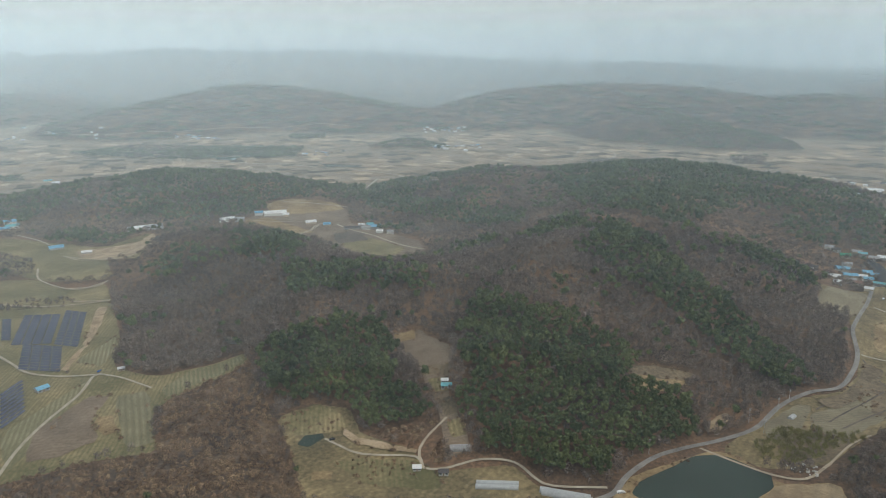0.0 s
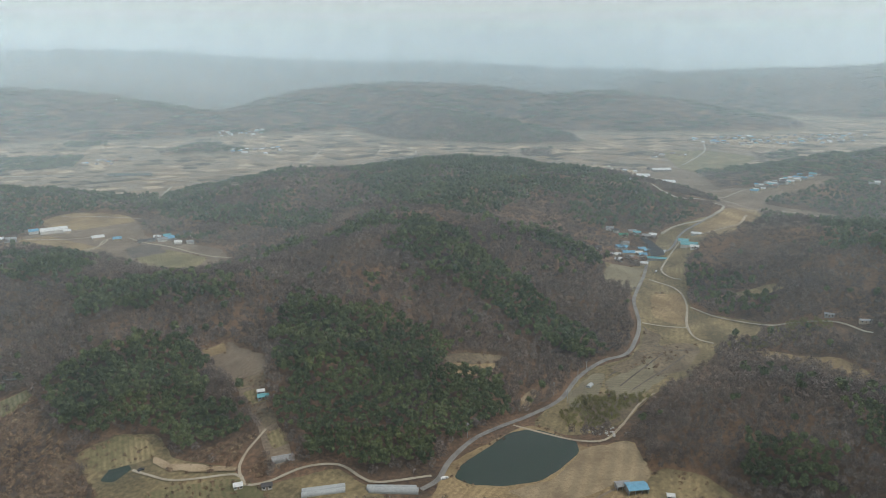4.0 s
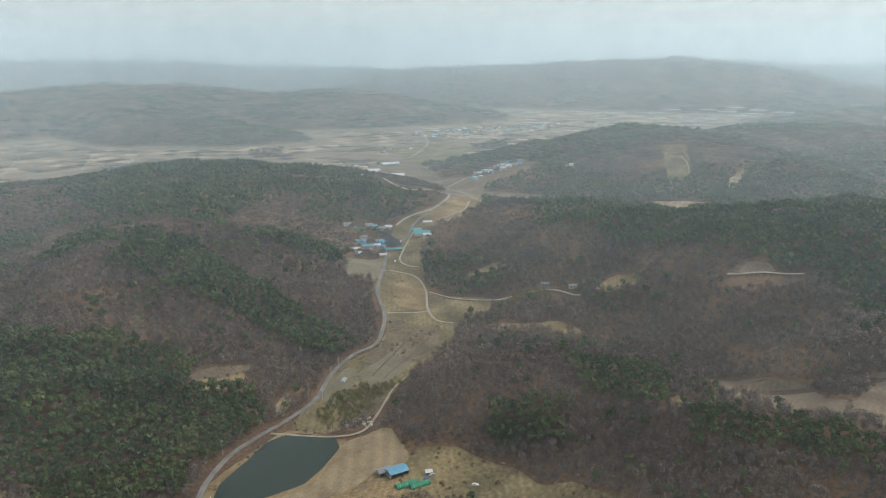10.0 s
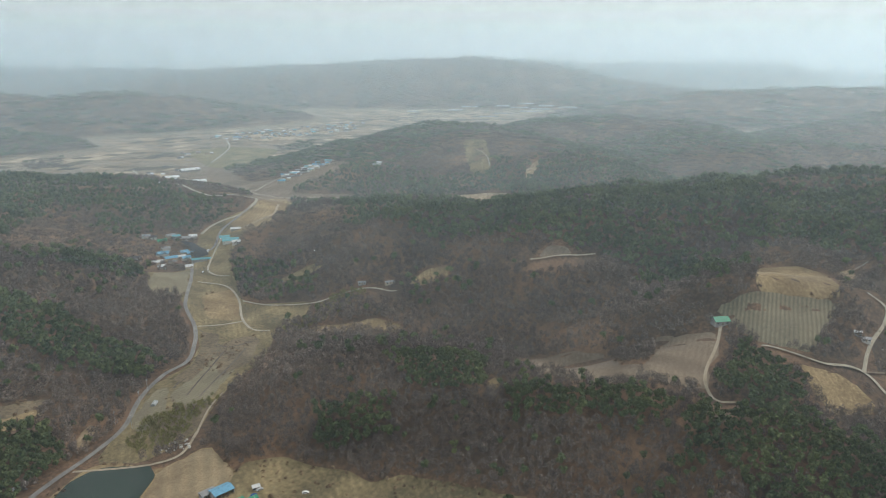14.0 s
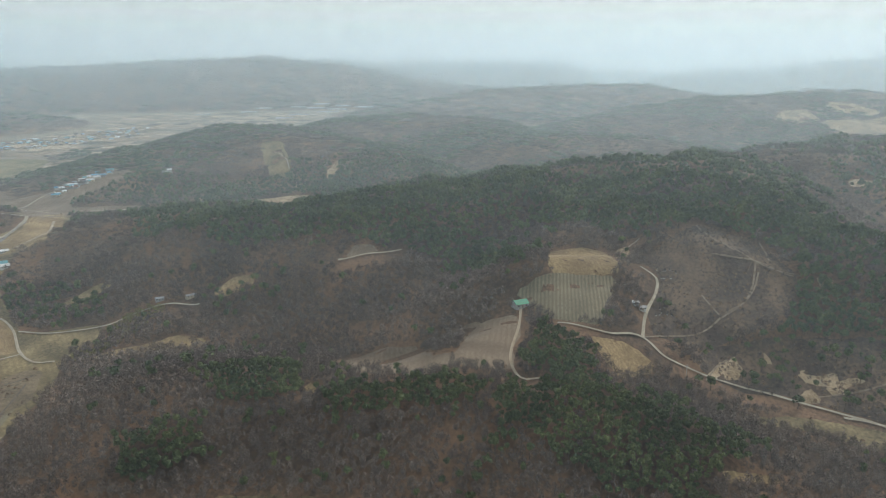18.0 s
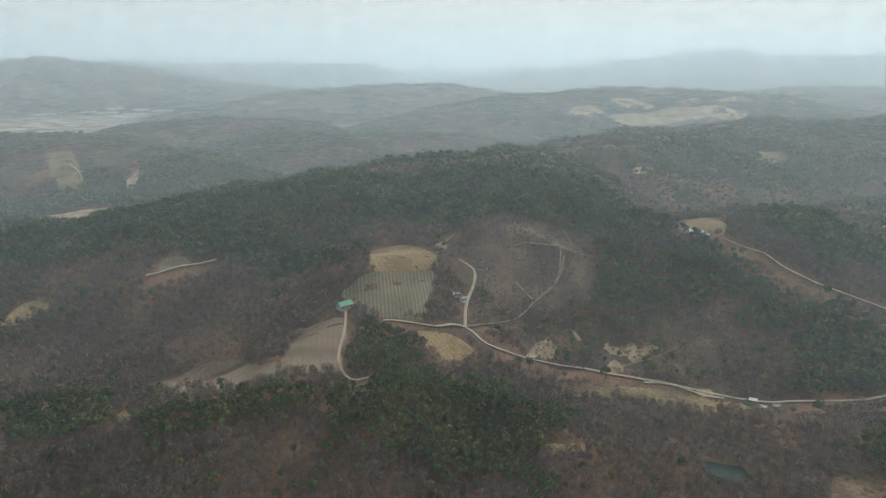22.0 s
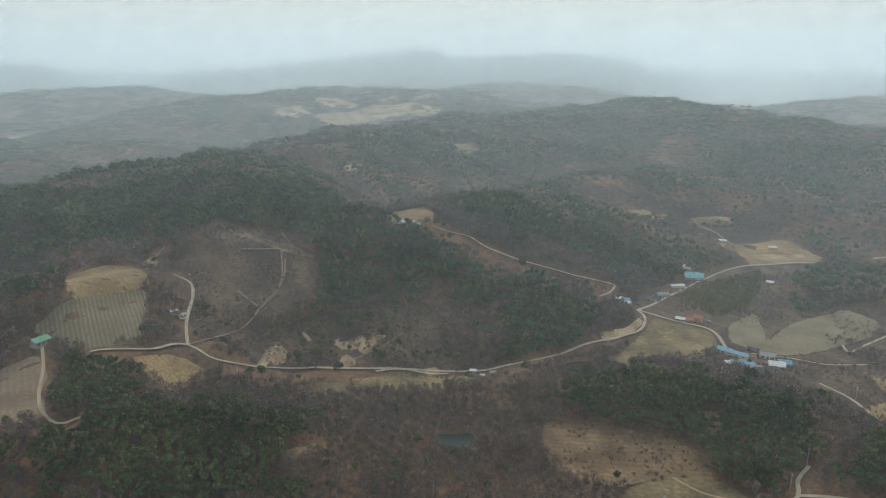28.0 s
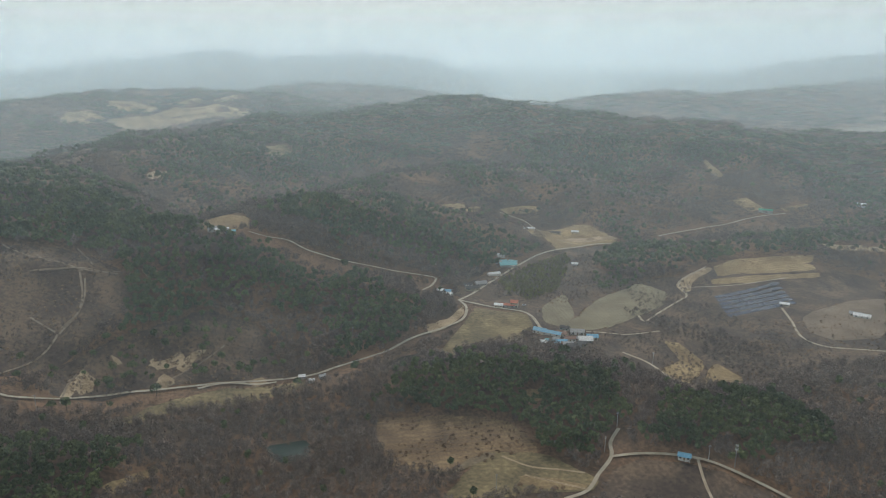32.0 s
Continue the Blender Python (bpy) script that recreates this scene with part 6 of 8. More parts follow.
farmhouse(-295.1, 1116.6, 15, 12.5, 10.0, 3.2, "blue", near=False)
farmhouse(-269.9, 1120.9, 18, 35.0, 13.8, 3.2, "white", near=False)
farmhouse(-252.0, 1117.4, 13, 10.0, 7.5, 3.2, "white", near=False)
farmhouse(-341.7, 1086.4, 17, 15.0, 10.0, 3.2, "white", near=False)
farmhouse(-318.6, 1089.2, 16, 15.0, 10.0, 3.2, "grey", near=False)
farmhouse(-333.3, 1091.3, 17, 12.5, 8.8, 3.2, "white", near=False)
farmhouse(-205.6, 1080.3, 21, 16.2, 10.0, 3.0, "white", near=False)
farmhouse(-177.8, 1065.2, 9, 11.2, 8.8, 3.0, "blue", near=False)
farmhouse(-103.6, 1050.4, 11, 17.5, 11.2, 3.0, "blue", near=False)
farmhouse(-115.7, 1043.3, 6, 12.5, 8.8, 3.0, "grey", near=False)
farmhouse(-111.9, 1064.9, 6, 11.2, 7.5, 3.0, "teal", near=False)
farmhouse(-83.8, 1072.2, 4, 11.2, 8.8, 3.0, "dark", near=False)
farmhouse(-73.0, 1054.9, 24, 11.2, 8.8, 3.0, "brown", near=False)
farmhouse(-136.9, 1043.3, 12, 22.5, 6.2, 3.0, "dark", near=False)
farmhouse(-93.5, 1022.2, 5, 10.0, 7.5, 3.0, "white", near=False)
farmhouse(-124.5, 1061.4, 7, 10.0, 7.5, 3.0, "white", near=False)
farmhouse(-77.4, 1018.7, 4, 10.0, 7.5, 3.0, "grey", near=False)
farmhouse(526.7, 140.7, 315, 11.2, 8.8, 3.0, "green")
farmhouse(559.2, 48.5, 295, 5.5, 3.8, 2.4, "grey")
farmhouse(560.3, 54.4, 295, 4.5, 3.4, 2.3, "white")
farmhouse(513.1, -176.4, 251, 5.0, 3.8, 2.2, "white")
farmhouse(502.2, -179.8, 250, 5.0, 3.8, 2.2, "white")
farmhouse(505.6, -190.8, 269, 5.0, 3.8, 2.0, "grey")
shed(466.1, -402.8, 215, 6, 4, "grey")
shed(454.6, -402.3, 220, 5, 4, "brown")
shed(447.1, -406.2, 232, 6, 4, "dark")
shed(456.6, -420.9, 230, 7, 4, "grey")
shed(455.8, -433.5, 228, 5, 3.5, "blue")
shed(467.2, -394.6, 212, 6, 4, "teal")
shed(440.7, -396.8, 226, 7, 5, "dark")
shed(445.8, -391.1, 221, 5, 4, "brown")
shed(635.6, -416.8, 220, 9, 4, "dark")
shed(635.2, -435.4, 222, 8, 4, "dark")
shed(683.2, -492.2, 235, 7, 5, "grey")
shed(669.0, -503.1, 240, 6, 4, "white")
farmhouse(490.8, -403.0, 211, 11.2, 7.5, 2.8, "blue")
farmhouse(479.7, -408.3, 210, 18.8, 6.2, 2.8, "blue")
farmhouse(460.3, -398.9, 241, 17.5, 6.2, 2.8, "blue")
farmhouse(451.5, -424.7, 235, 12.5, 10.0, 2.8, "white")
farmhouse(452.8, -434.1, 234, 10.0, 7.5, 2.8, "blue")
farmhouse(469.7, -430.9, 232, 12.5, 7.5, 2.8, "grey")
farmhouse(444.5, -404.8, 238, 12.5, 8.8, 2.8, "dark")
farmhouse(473.4, -416.0, 209, 10.0, 6.2, 2.8, "brown")
farmhouse(460.4, -414.0, 238, 10.0, 6.2, 2.8, "brown")
farmhouse(451.4, -403.9, 243, 8.8, 6.2, 2.8, "grey")
farmhouse(465.9, -389.2, 240, 8.8, 5.0, 2.8, "white")
farmhouse(446.4, -415.2, 237, 8.8, 6.2, 2.8, "dark")
farmhouse(483.0, -427.2, 209, 8.8, 5.0, 2.8, "dark")
farmhouse(566.7, -409.7, 226, 8.8, 5.0, 2.8, "white")
farmhouse(561.9, -418.1, 225, 15.0, 5.0, 2.8, "red")
farmhouse(674.4, -499.9, 248, 20.0, 10.0, 2.8, "teal", near=False)
farmhouse(681.8, -497.6, 249, 10.0, 7.5, 2.8, "teal", near=False)
farmhouse(679.0, -511.4, 218, 10.0, 7.5, 2.8, "teal", near=False)
farmhouse(634.3, -433.3, 256, 12.5, 7.5, 2.8, "grey")
farmhouse(625.4, -415.7, 251, 15.0, 7.5, 2.8, "dark")
farmhouse(621.5, -379.0, 234, 11.2, 6.2, 2.8, "blue")
farmhouse(622.5, -372.6, 234, 7.5, 5.0, 2.8, "white")
farmhouse(613.4, -379.0, 233, 7.5, 5.0, 2.8, "white")
farmhouse(654.7, -465.4, 260, 15.0, 5.0, 2.8, "white", near=False)
farmhouse(636.5, -574.3, 228, 7.5, 5.0, 2.8, "white", near=False)
farmhouse(755.8, -642.1, 220, 15.0, 5.0, 2.8, "dark", near=False)
farmhouse(773.5, -609.4, 232, 15.0, 5.0, 2.8, "white", near=False)
farmhouse(681.1, -399.7, 240, 5.0, 3.8, 2.8, "white")
farmhouse(698.4, -506.6, 254, 8.8, 5.0, 2.8, "white", near=False)
farmhouse(743.9, -668.2, 228, 10.0, 5.0, 2.8, "white", near=False)
farmhouse(559.2, -424.4, 225, 7.5, 7.5, 5.5, "red")
farmhouse(668.6, -990.2, 214, 20.0, 7.5, 3, "green", near=False)
farmhouse(611.2, -1151.2, 208, 12.5, 8.8, 3, "white", near=False)
farmhouse(697.1, -167.0, 250, 12.5, 5.0, 2.8, "white")
farmhouse(702.9, -161.0, 251, 12.5, 6.2, 3, "grey")
farmhouse(693.2, -173.8, 250, 9.5, 4.2, 2.6, "teal")
farmhouse(264.2, -338.4, 218, 7.5, 5.0, 2.4, "blue")
farmhouse(415.6, -666.3, 212, 8.8, 5.0, 2.4, "white")
farmhouse(354.4, -700.6, 207, 15.0, 6.2, 2.6, "white")
farmhouse(360.0, -700.5, 207, 12.5, 6.2, 2.6, "grey")
farmhouse(992.2, 726.1, 311, 25.0, 6.2, 3, "teal", near=False)
farmhouse(1053.6, 974.8, 313, 17.5, 8.8, 3, "white", near=False)
farmhouse(997.2, 752.3, 312, 12.5, 6.2, 3, "white", near=False)
farmhouse(920.9, 1425.0, 347, 42.5, 15.0, 4, "white", near=False)
farmhouse(832.2, 1356.8, 338, 30.0, 12.5, 4, "white", near=False)
farmhouse(818.9, 1270.5, 335, 62.5, 12.5, 4, "white", near=False)
farmhouse(526.2, 472.8, 332, 10.0, 3.6, 2.3, "grey")
farmhouse(512.3, 499.4, 315, 8.0, 3.6, 2.3, "grey")
tunnel(2712.8, 1922.2, 308, 76.0, 9)
tunnel(2617.0, 1937.1, 310, 64.0, 9)
tunnel(2798.0, 1801.6, 306, 64.0, 9)
tunnel(2877.6, 1726.5, 304, 72.0, 9)
tunnel(2841.2, 1625.9, 303, 88.0, 9)
tunnel(2767.8, 1630.5, 304, 96.0, 9)
tunnel(2592.9, 1667.9, 306, 80.0, 9)
tunnel(2441.5, 1636.9, 307, 72.0, 9)
tunnel(2946.0, 1549.8, 301, 88.0, 9)
tunnel(2814.1, 1722.3, 304, 80.0, 9)
tunnel(2907.6, 1633.3, 302, 72.0, 9)
tunnel(2454.7, 2048.6, 313, 56.0, 9)
tunnel(3311.2, -2452.4, 235, 42.0, 8)
tunnel(3137.0, -2456.9, 234, 62.99999999999999, 8)
tunnel(2995.0, -2516.5, 232, 70.0, 8)
tunnel(3138.8, -2739.3, 231, 77.0, 8)
tunnel(1291.7, -1044.3, 233, 56.0, 8)
tunnel(3486.4, -2478.9, 237, 49.0, 8)
farmhouse(1394.5, 1818.4, 333, 7, 6, 3.2, "grey", near=False, group="far village houses")
farmhouse(1755.8, 1826.0, 326, 13, 5, 3.2, "grey", near=False, group="far village houses")
farmhouse(1353.2, 1834.0, 334, 13, 7, 3.2, "white", near=False, group="far village houses")
farmhouse(1456.2, 1810.1, 301, 7, 6, 3.2, "white", near=False, group="far village houses")
farmhouse(1390.8, 1886.1, 334, 13, 7, 3.2, "blue", near=False, group="far village houses")
farmhouse(1724.5, 1816.4, 316, 13, 6, 3.2, "blue", near=False, group="far village houses")
farmhouse(1533.0, 1929.0, 332, 13, 6, 3.2, "white", near=False, group="far village houses")
farmhouse(1777.8, 1798.8, 295, 7, 5, 3.2, "grey", near=False, group="far village houses")
farmhouse(1655.2, 1732.9, 316, 13, 7, 3.2, "blue", near=False, group="far village houses")
farmhouse(1437.9, 1776.2, 346, 13, 7, 3.2, "dark", near=False, group="far village houses")
farmhouse(1804.9, 1815.6, 315, 13, 6, 3.2, "teal", near=False, group="far village houses")
farmhouse(1600.2, 1796.4, 343, 10, 5, 3.2, "brown", near=False, group="far village houses")
farmhouse(1482.6, 1950.4, 303, 13, 6, 3.2, "brown", near=False, group="far village houses")
farmhouse(1636.3, 1889.7, 309, 13, 7, 3.2, "teal", near=False, group="far village houses")
farmhouse(1528.9, 1745.9, 329, 8, 7, 3.2, "blue", near=False, group="far village houses")
farmhouse(1539.1, 1750.0, 344, 10, 6, 3.2, "grey", near=False, group="far village houses")
farmhouse(1624.0, 1784.0, 343, 13, 7, 3.2, "teal", near=False, group="far village houses")
farmhouse(1828.8, 1890.4, 341, 7, 6, 3.2, "white", near=False, group="far village houses")
farmhouse(1559.2, 1747.2, 328, 13, 6, 3.2, "white", near=False, group="far village houses")
farmhouse(1534.1, 1852.4, 310, 10, 6, 3.2, "white", near=False, group="far village houses")
farmhouse(1672.7, 1820.1, 297, 8, 5, 3.2, "grey", near=False, group="far village houses")
farmhouse(1752.9, 1770.9, 295, 7, 5, 3.2, "brown", near=False, group="far village houses")
farmhouse(1796.9, 1873.0, 316, 10, 5, 3.2, "teal", near=False, group="far village houses")
farmhouse(1571.3, 1935.1, 321, 10, 7, 3.2, "teal", near=False, group="far village houses")
farmhouse(1734.3, 1878.0, 297, 10, 6, 3.2, "brown", near=False, group="far village houses")
farmhouse(1411.3, 1914.9, 304, 13, 5, 3.2, "grey", near=False, group="far village houses")
farmhouse(1461.5, 1825.2, 301, 8, 7, 3.2, "dark", near=False, group="far village houses")
farmhouse(1501.1, 1893.1, 332, 7, 7, 3.2, "teal", near=False, group="far village houses")
farmhouse(1681.4, 1784.5, 307, 8, 7, 3.2, "brown", near=False, group="far village houses")
farmhouse(1722.7, 1950.3, 299, 10, 7, 3.2, "dark", near=False, group="far village houses")
farmhouse(1824.8, 1913.5, 296, 8, 5, 3.2, "grey", near=False, group="far village houses")
farmhouse(1850.3, 1857.6, 325, 10, 7, 3.2, "teal", near=False, group="far village houses")
farmhouse(1724.2, 1923.6, 343, 7, 7, 3.2, "blue", near=False, group="far village houses")
farmhouse(1537.1, 1781.3, 319, 7, 6, 3.2, "blue", near=False, group="far village houses")
farmhouse(1417.9, 1872.2, 333, 13, 7, 3.2, "blue", near=False, group="far village houses")
farmhouse(1407.2, 1854.8, 303, 10, 7, 3.2, "brown", near=False, group="far village houses")
farmhouse(1470.6, 1789.7, 311, 10, 5, 3.2, "teal", near=False, group="far village houses")
farmhouse(1729.7, 1737.8, 305, 8, 6, 3.2, "dark", near=False, group="far village houses")
farmhouse(1571.8, 1952.3, 346, 13, 7, 3.2, "white", near=False, group="far village houses")
farmhouse(1520.6, 1747.5, 299, 8, 5, 3.2, "white", near=False, group="far village houses")
farmhouse(1494.2, 1947.9, 348, 8, 6, 3.2, "white", near=False, group="far village houses")
farmhouse(1666.0, 1898.5, 319, 10, 6, 3.2, "grey", near=False, group="far village houses")
farmhouse(1422.0, 1788.0, 322, 13, 5, 3.2, "grey", near=False, group="far village houses")
farmhouse(1463.6, 1973.9, 303, 8, 5, 3.2, "white", near=False, group="far village houses")
farmhouse(1616.7, 1772.2, 343, 13, 5, 3.2, "blue", near=False, group="far village houses")
farmhouse(1454.8, 1932.3, 333, 10, 7, 3.2, "grey", near=False, group="far village houses")
farmhouse(1927.7, 1908.7, 340, 7, 6, 3.2, "white", near=False, group="far village houses")
farmhouse(1793.4, 1926.3, 307, 7, 5, 3.2, "blue", near=False, group="far village houses")
farmhouse(1742.9, 1796.7, 306, 8, 5, 3.2, "brown", near=False, group="far village houses")
farmhouse(1783.6, 1908.7, 342, 7, 6, 3.2, "dark", near=False, group="far village houses")
farmhouse(1884.7, 1858.2, 315, 10, 7, 3.2, "brown", near=False, group="far village houses")
farmhouse(1407.3, 1857.7, 323, 7, 5, 3.2, "white", near=False, group="far village houses")
farmhouse(1771.9, 1865.6, 296, 13, 6, 3.2, "dark", near=False, group="far village houses")
farmhouse(1439.3, 1924.1, 313, 13, 5, 3.2, "grey", near=False, group="far village houses")
farmhouse(1700.5, 1753.4, 316, 13, 7, 3.2, "white", near=False, group="far village houses")
farmhouse(1511.7, 1935.3, 302, 8, 5, 3.2, "white", near=False, group="far village houses")
farmhouse(1884.3, 1918.0, 306, 13, 5, 3.2, "white", near=False, group="far village houses")
farmhouse(1596.6, 1896.8, 345, 10, 5, 3.2, "white", near=False, group="far village houses")
farmhouse(1873.0, 1857.0, 305, 10, 5, 3.2, "grey", near=False, group="far village houses")
farmhouse(1435.6, 1814.8, 347, 13, 5, 3.2, "grey", near=False, group="far village houses")
farmhouse(1753.5, 1755.3, 315, 7, 7, 3.2, "white", near=False, group="far village houses")
farmhouse(1776.4, 1854.0, 341, 13, 5, 3.2, "grey", near=False, group="far village houses")
farmhouse(1799.1, 1859.5, 306, 8, 5, 3.2, "teal", near=False, group="far village houses")
farmhouse(1826.3, 1858.1, 305, 7, 7, 3.2, "grey", near=False, group="far village houses")
farmhouse(1916.4, 1899.6, 305, 7, 6, 3.2, "blue", near=False, group="far village houses")
farmhouse(1512.5, 1857.5, 321, 7, 7, 3.2, "blue", near=False, group="far village houses")
farmhouse(1717.6, 1775.7, 341, 13, 6, 3.2, "grey", near=False, group="far village houses")
farmhouse(1578.4, 1842.7, 309, 7, 6, 3.2, "white", near=False, group="far village houses")
farmhouse(1580.1, 1968.7, 301, 13, 7, 3.2, "white", near=False, group="far village houses")
farmhouse(1695.4, 1807.7, 317, 8, 5, 3.2, "grey", near=False, group="far village houses")
farmhouse(1583.0, 1875.8, 300, 7, 5, 3.2, "brown", near=False, group="far village houses")
farmhouse(1491.5, 1913.7, 312, 13, 7, 3.2, "blue", near=False, group="far village houses")
farmhouse(1494.5, 1826.5, 321, 8, 7, 3.2, "dark", near=False, group="far village houses")
farmhouse(1568.0, 1753.2, 298, 10, 7, 3.2, "blue", near=False, group="far village houses")
farmhouse(1774.0, 1741.3, 314, 10, 5, 3.2, "blue", near=False, group="far village houses")
farmhouse(1552.4, 1906.3, 346, 10, 5, 3.2, "brown", near=False, group="far village houses")
farmhouse(1477.8, 1960.5, 323, 13, 5, 3.2, "teal", near=False, group="far village houses")
farmhouse(1503.0, 1763.4, 320, 7, 6, 3.2, "dark", near=False, group="far village houses")
farmhouse(1500.1, 1787.3, 320, 7, 7, 3.2, "grey", near=False, group="far village houses")
farmhouse(1729.4, 1886.1, 327, 7, 5, 3.2, "grey", near=False, group="far village houses")
farmhouse(1863.6, 1876.2, 305, 13, 6, 3.2, "dark", near=False, group="far village houses")
farmhouse(1847.5, 1821.0, 325, 13, 5, 3.2, "grey", near=False, group="far village houses")
farmhouse(1684.5, 1855.5, 318, 7, 7, 3.2, "grey", near=False, group="far village houses")
farmhouse(1456.3, 1822.1, 346, 7, 5, 3.2, "brown", near=False, group="far village houses")
farmhouse(1377.3, 1871.3, 314, 8, 6, 3.2, "blue", near=False, group="far village houses")
farmhouse(1505.1, 1858.0, 331, 10, 6, 3.2, "grey", near=False, group="far village houses")
farmhouse(1696.8, 1745.8, 326, 8, 7, 3.2, "white", near=False, group="far village houses")
farmhouse(1646.9, 1935.6, 310, 8, 7, 3.2, "dark", near=False, group="far village houses")
farmhouse(1578.6, 1948.5, 346, 7, 5, 3.2, "white", near=False, group="far village houses")
farmhouse(1489.3, 1831.0, 346, 8, 5, 3.2, "white", near=False, group="far village houses")
farmhouse(1788.5, 1830.3, 296, 10, 7, 3.2, "white", near=False, group="far village houses")
farmhouse(1408.1, 1842.9, 323, 10, 6, 3.2, "dark", near=False, group="far village houses")
farmhouse(1720.0, 1774.8, 326, 13, 5, 3.2, "dark", near=False, group="far village houses")
farmhouse(1556.0, 1976.7, 332, 10, 7, 3.2, "blue", near=False, group="far village houses")
farmhouse(1662.1, 1831.0, 328, 10, 7, 3.2, "teal", near=False, group="far village houses")
farmhouse(1669.0, 1826.0, 328, 10, 7, 3.2, "white", near=False, group="far village houses")
farmhouse(1565.0, 1738.1, 328, 10, 7, 3.2, "grey", near=False, group="far village houses")
farmhouse(1945.9, 1864.8, 324, 10, 7, 3.2, "white", near=False, group="far village houses")
farmhouse(1807.8, 1906.7, 297, 13, 6, 3.2, "teal", near=False, group="far village houses")
farmhouse(1754.5, 1789.5, 341, 10, 6, 3.2, "dark", near=False, group="far village houses")
farmhouse(1527.1, 1872.3, 331, 10, 6, 3.2, "teal", near=False, group="far village houses")
farmhouse(1665.1, 1894.6, 299, 7, 7, 3.2, "dark", near=False, group="far village houses")
farmhouse(1518.3, 1827.6, 300, 7, 5, 3.2, "teal", near=False, group="far village houses")
farmhouse(1534.2, 1816.0, 310, 10, 5, 3.2, "blue", near=False, group="far village houses")
farmhouse(1877.3, 1866.2, 325, 7, 7, 3.2, "white", near=False, group="far village houses")
farmhouse(1576.3, 1793.7, 319, 8, 6, 3.2, "grey", near=False, group="far village houses")
farmhouse(1726.9, 1896.0, 318, 13, 5, 3.2, "brown", near=False, group="far village houses")
farmhouse(1850.1, 1852.2, 295, 8, 6, 3.2, "blue", near=False, group="far village houses")
farmhouse(1714.0, 1725.6, 305, 13, 6, 3.2, "dark", near=False, group="far village houses")
farmhouse(1837.3, 1893.9, 341, 8, 7, 3.2, "brown", near=False, group="far village houses")
farmhouse(1374.2, 1843.8, 323, 7, 5, 3.2, "grey", near=False, group="far village houses")
farmhouse(1384.0, 1874.3, 349, 10, 6, 3.2, "blue", near=False, group="far village houses")
farmhouse(1347.4, 1943.7, 350, 13, 7, 3.2, "dark", near=False, group="far village houses")
farmhouse(1404.7, 1885.0, 303, 13, 7, 3.2, "grey", near=False, group="far village houses")
farmhouse(1414.8, 1910.1, 348, 10, 6, 3.2, "dark", near=False, group="far village houses")
farmhouse(1392.6, 1987.8, 325, 8, 5, 3.2, "teal", near=False, group="far village houses")
farmhouse(1367.3, 1950.8, 335, 10, 7, 3.2, "teal", near=False, group="far village houses")
farmhouse(1382.1, 1877.6, 324, 10, 7, 3.2, "white", near=False, group="far village houses")
farmhouse(1374.2, 1840.4, 348, 8, 6, 3.2, "brown", near=False, group="far village houses")
farmhouse(1389.1, 1969.6, 335, 13, 7, 3.2, "white", near=False, group="far village houses")
farmhouse(1408.5, 1897.6, 323, 13, 6, 3.2, "blue", near=False, group="far village houses")
farmhouse(1375.4, 1866.1, 324, 10, 6, 3.2, "grey", near=False, group="far village houses")
farmhouse(1392.5, 1867.8, 333, 13, 6, 3.2, "blue", near=False, group="far village houses")
farmhouse(1352.8, 1879.8, 314, 7, 6, 3.2, "white", near=False, group="far village houses")
farmhouse(909.1, 1063.7, 344, 10, 7, 3.2, "brown", near=False, group="far village houses")
farmhouse(904.3, 1082.0, 310, 13, 6, 3.2, "blue", near=False, group="far village houses")
farmhouse(992.7, 1051.6, 307, 13, 6, 3.2, "teal", near=False, group="far village houses")
farmhouse(942.1, 1046.2, 298, 13, 7, 3.2, "white", near=False, group="far village houses")
farmhouse(894.1, 1057.2, 320, 7, 6, 3.2, "white", near=False, group="far village houses")
farmhouse(929.1, 1053.9, 329, 13, 7, 3.2, "dark", near=False, group="far village houses")
farmhouse(957.3, 1050.2, 298, 8, 6, 3.2, "grey", near=False, group="far village houses")
farmhouse(905.7, 1073.9, 330, 13, 7, 3.2, "grey", near=False, group="far village houses")
farmhouse(937.7, 1058.8, 343, 10, 7, 3.2, "dark", near=False, group="far village houses")
farmhouse(912.4, 1068.0, 319, 7, 6, 3.2, "teal", near=False, group="far village houses")
farmhouse(980.4, 1042.9, 342, 7, 7, 3.2, "blue", near=False, group="far village houses")
farmhouse(919.7, 1071.6, 299, 13, 7, 3.2, "brown", near=False, group="far village houses")
farmhouse(928.3, 1070.8, 329, 8, 5, 3.2, "grey", near=False, group="far village houses")
farmhouse(956.3, 1043.7, 328, 7, 7, 3.2, "white", near=False, group="far village houses")
farmhouse(961.8, 1056.4, 298, 10, 7, 3.2, "blue", near=False, group="far village houses")
farmhouse(924.7, 1071.5, 319, 7, 5, 3.2, "dark", near=False, group="far village houses")
farmhouse(953.1, 1061.6, 318, 7, 6, 3.2, "white", near=False, group="far village houses")
farmhouse(979.8, 1043.0, 342, 13, 6, 3.2, "brown", near=False, group="far village houses")
farmhouse(918.2, 1053.6, 329, 7, 7, 3.2, "grey", near=False, group="far village houses")
farmhouse(944.4, 1048.9, 343, 10, 6, 3.2, "grey", near=False, group="far village houses")
farmhouse(919.2, 1066.3, 299, 13, 7, 3.2, "white", near=False, group="far village houses")
farmhouse(922.1, 1059.3, 329, 8, 5, 3.2, "white", near=False, group="far village houses")
farmhouse(913.9, 1053.5, 299, 10, 7, 3.2, "brown", near=False, group="far village houses")
farmhouse(936.3, 1046.3, 328, 7, 6, 3.2, "grey", near=False, group="far village houses")
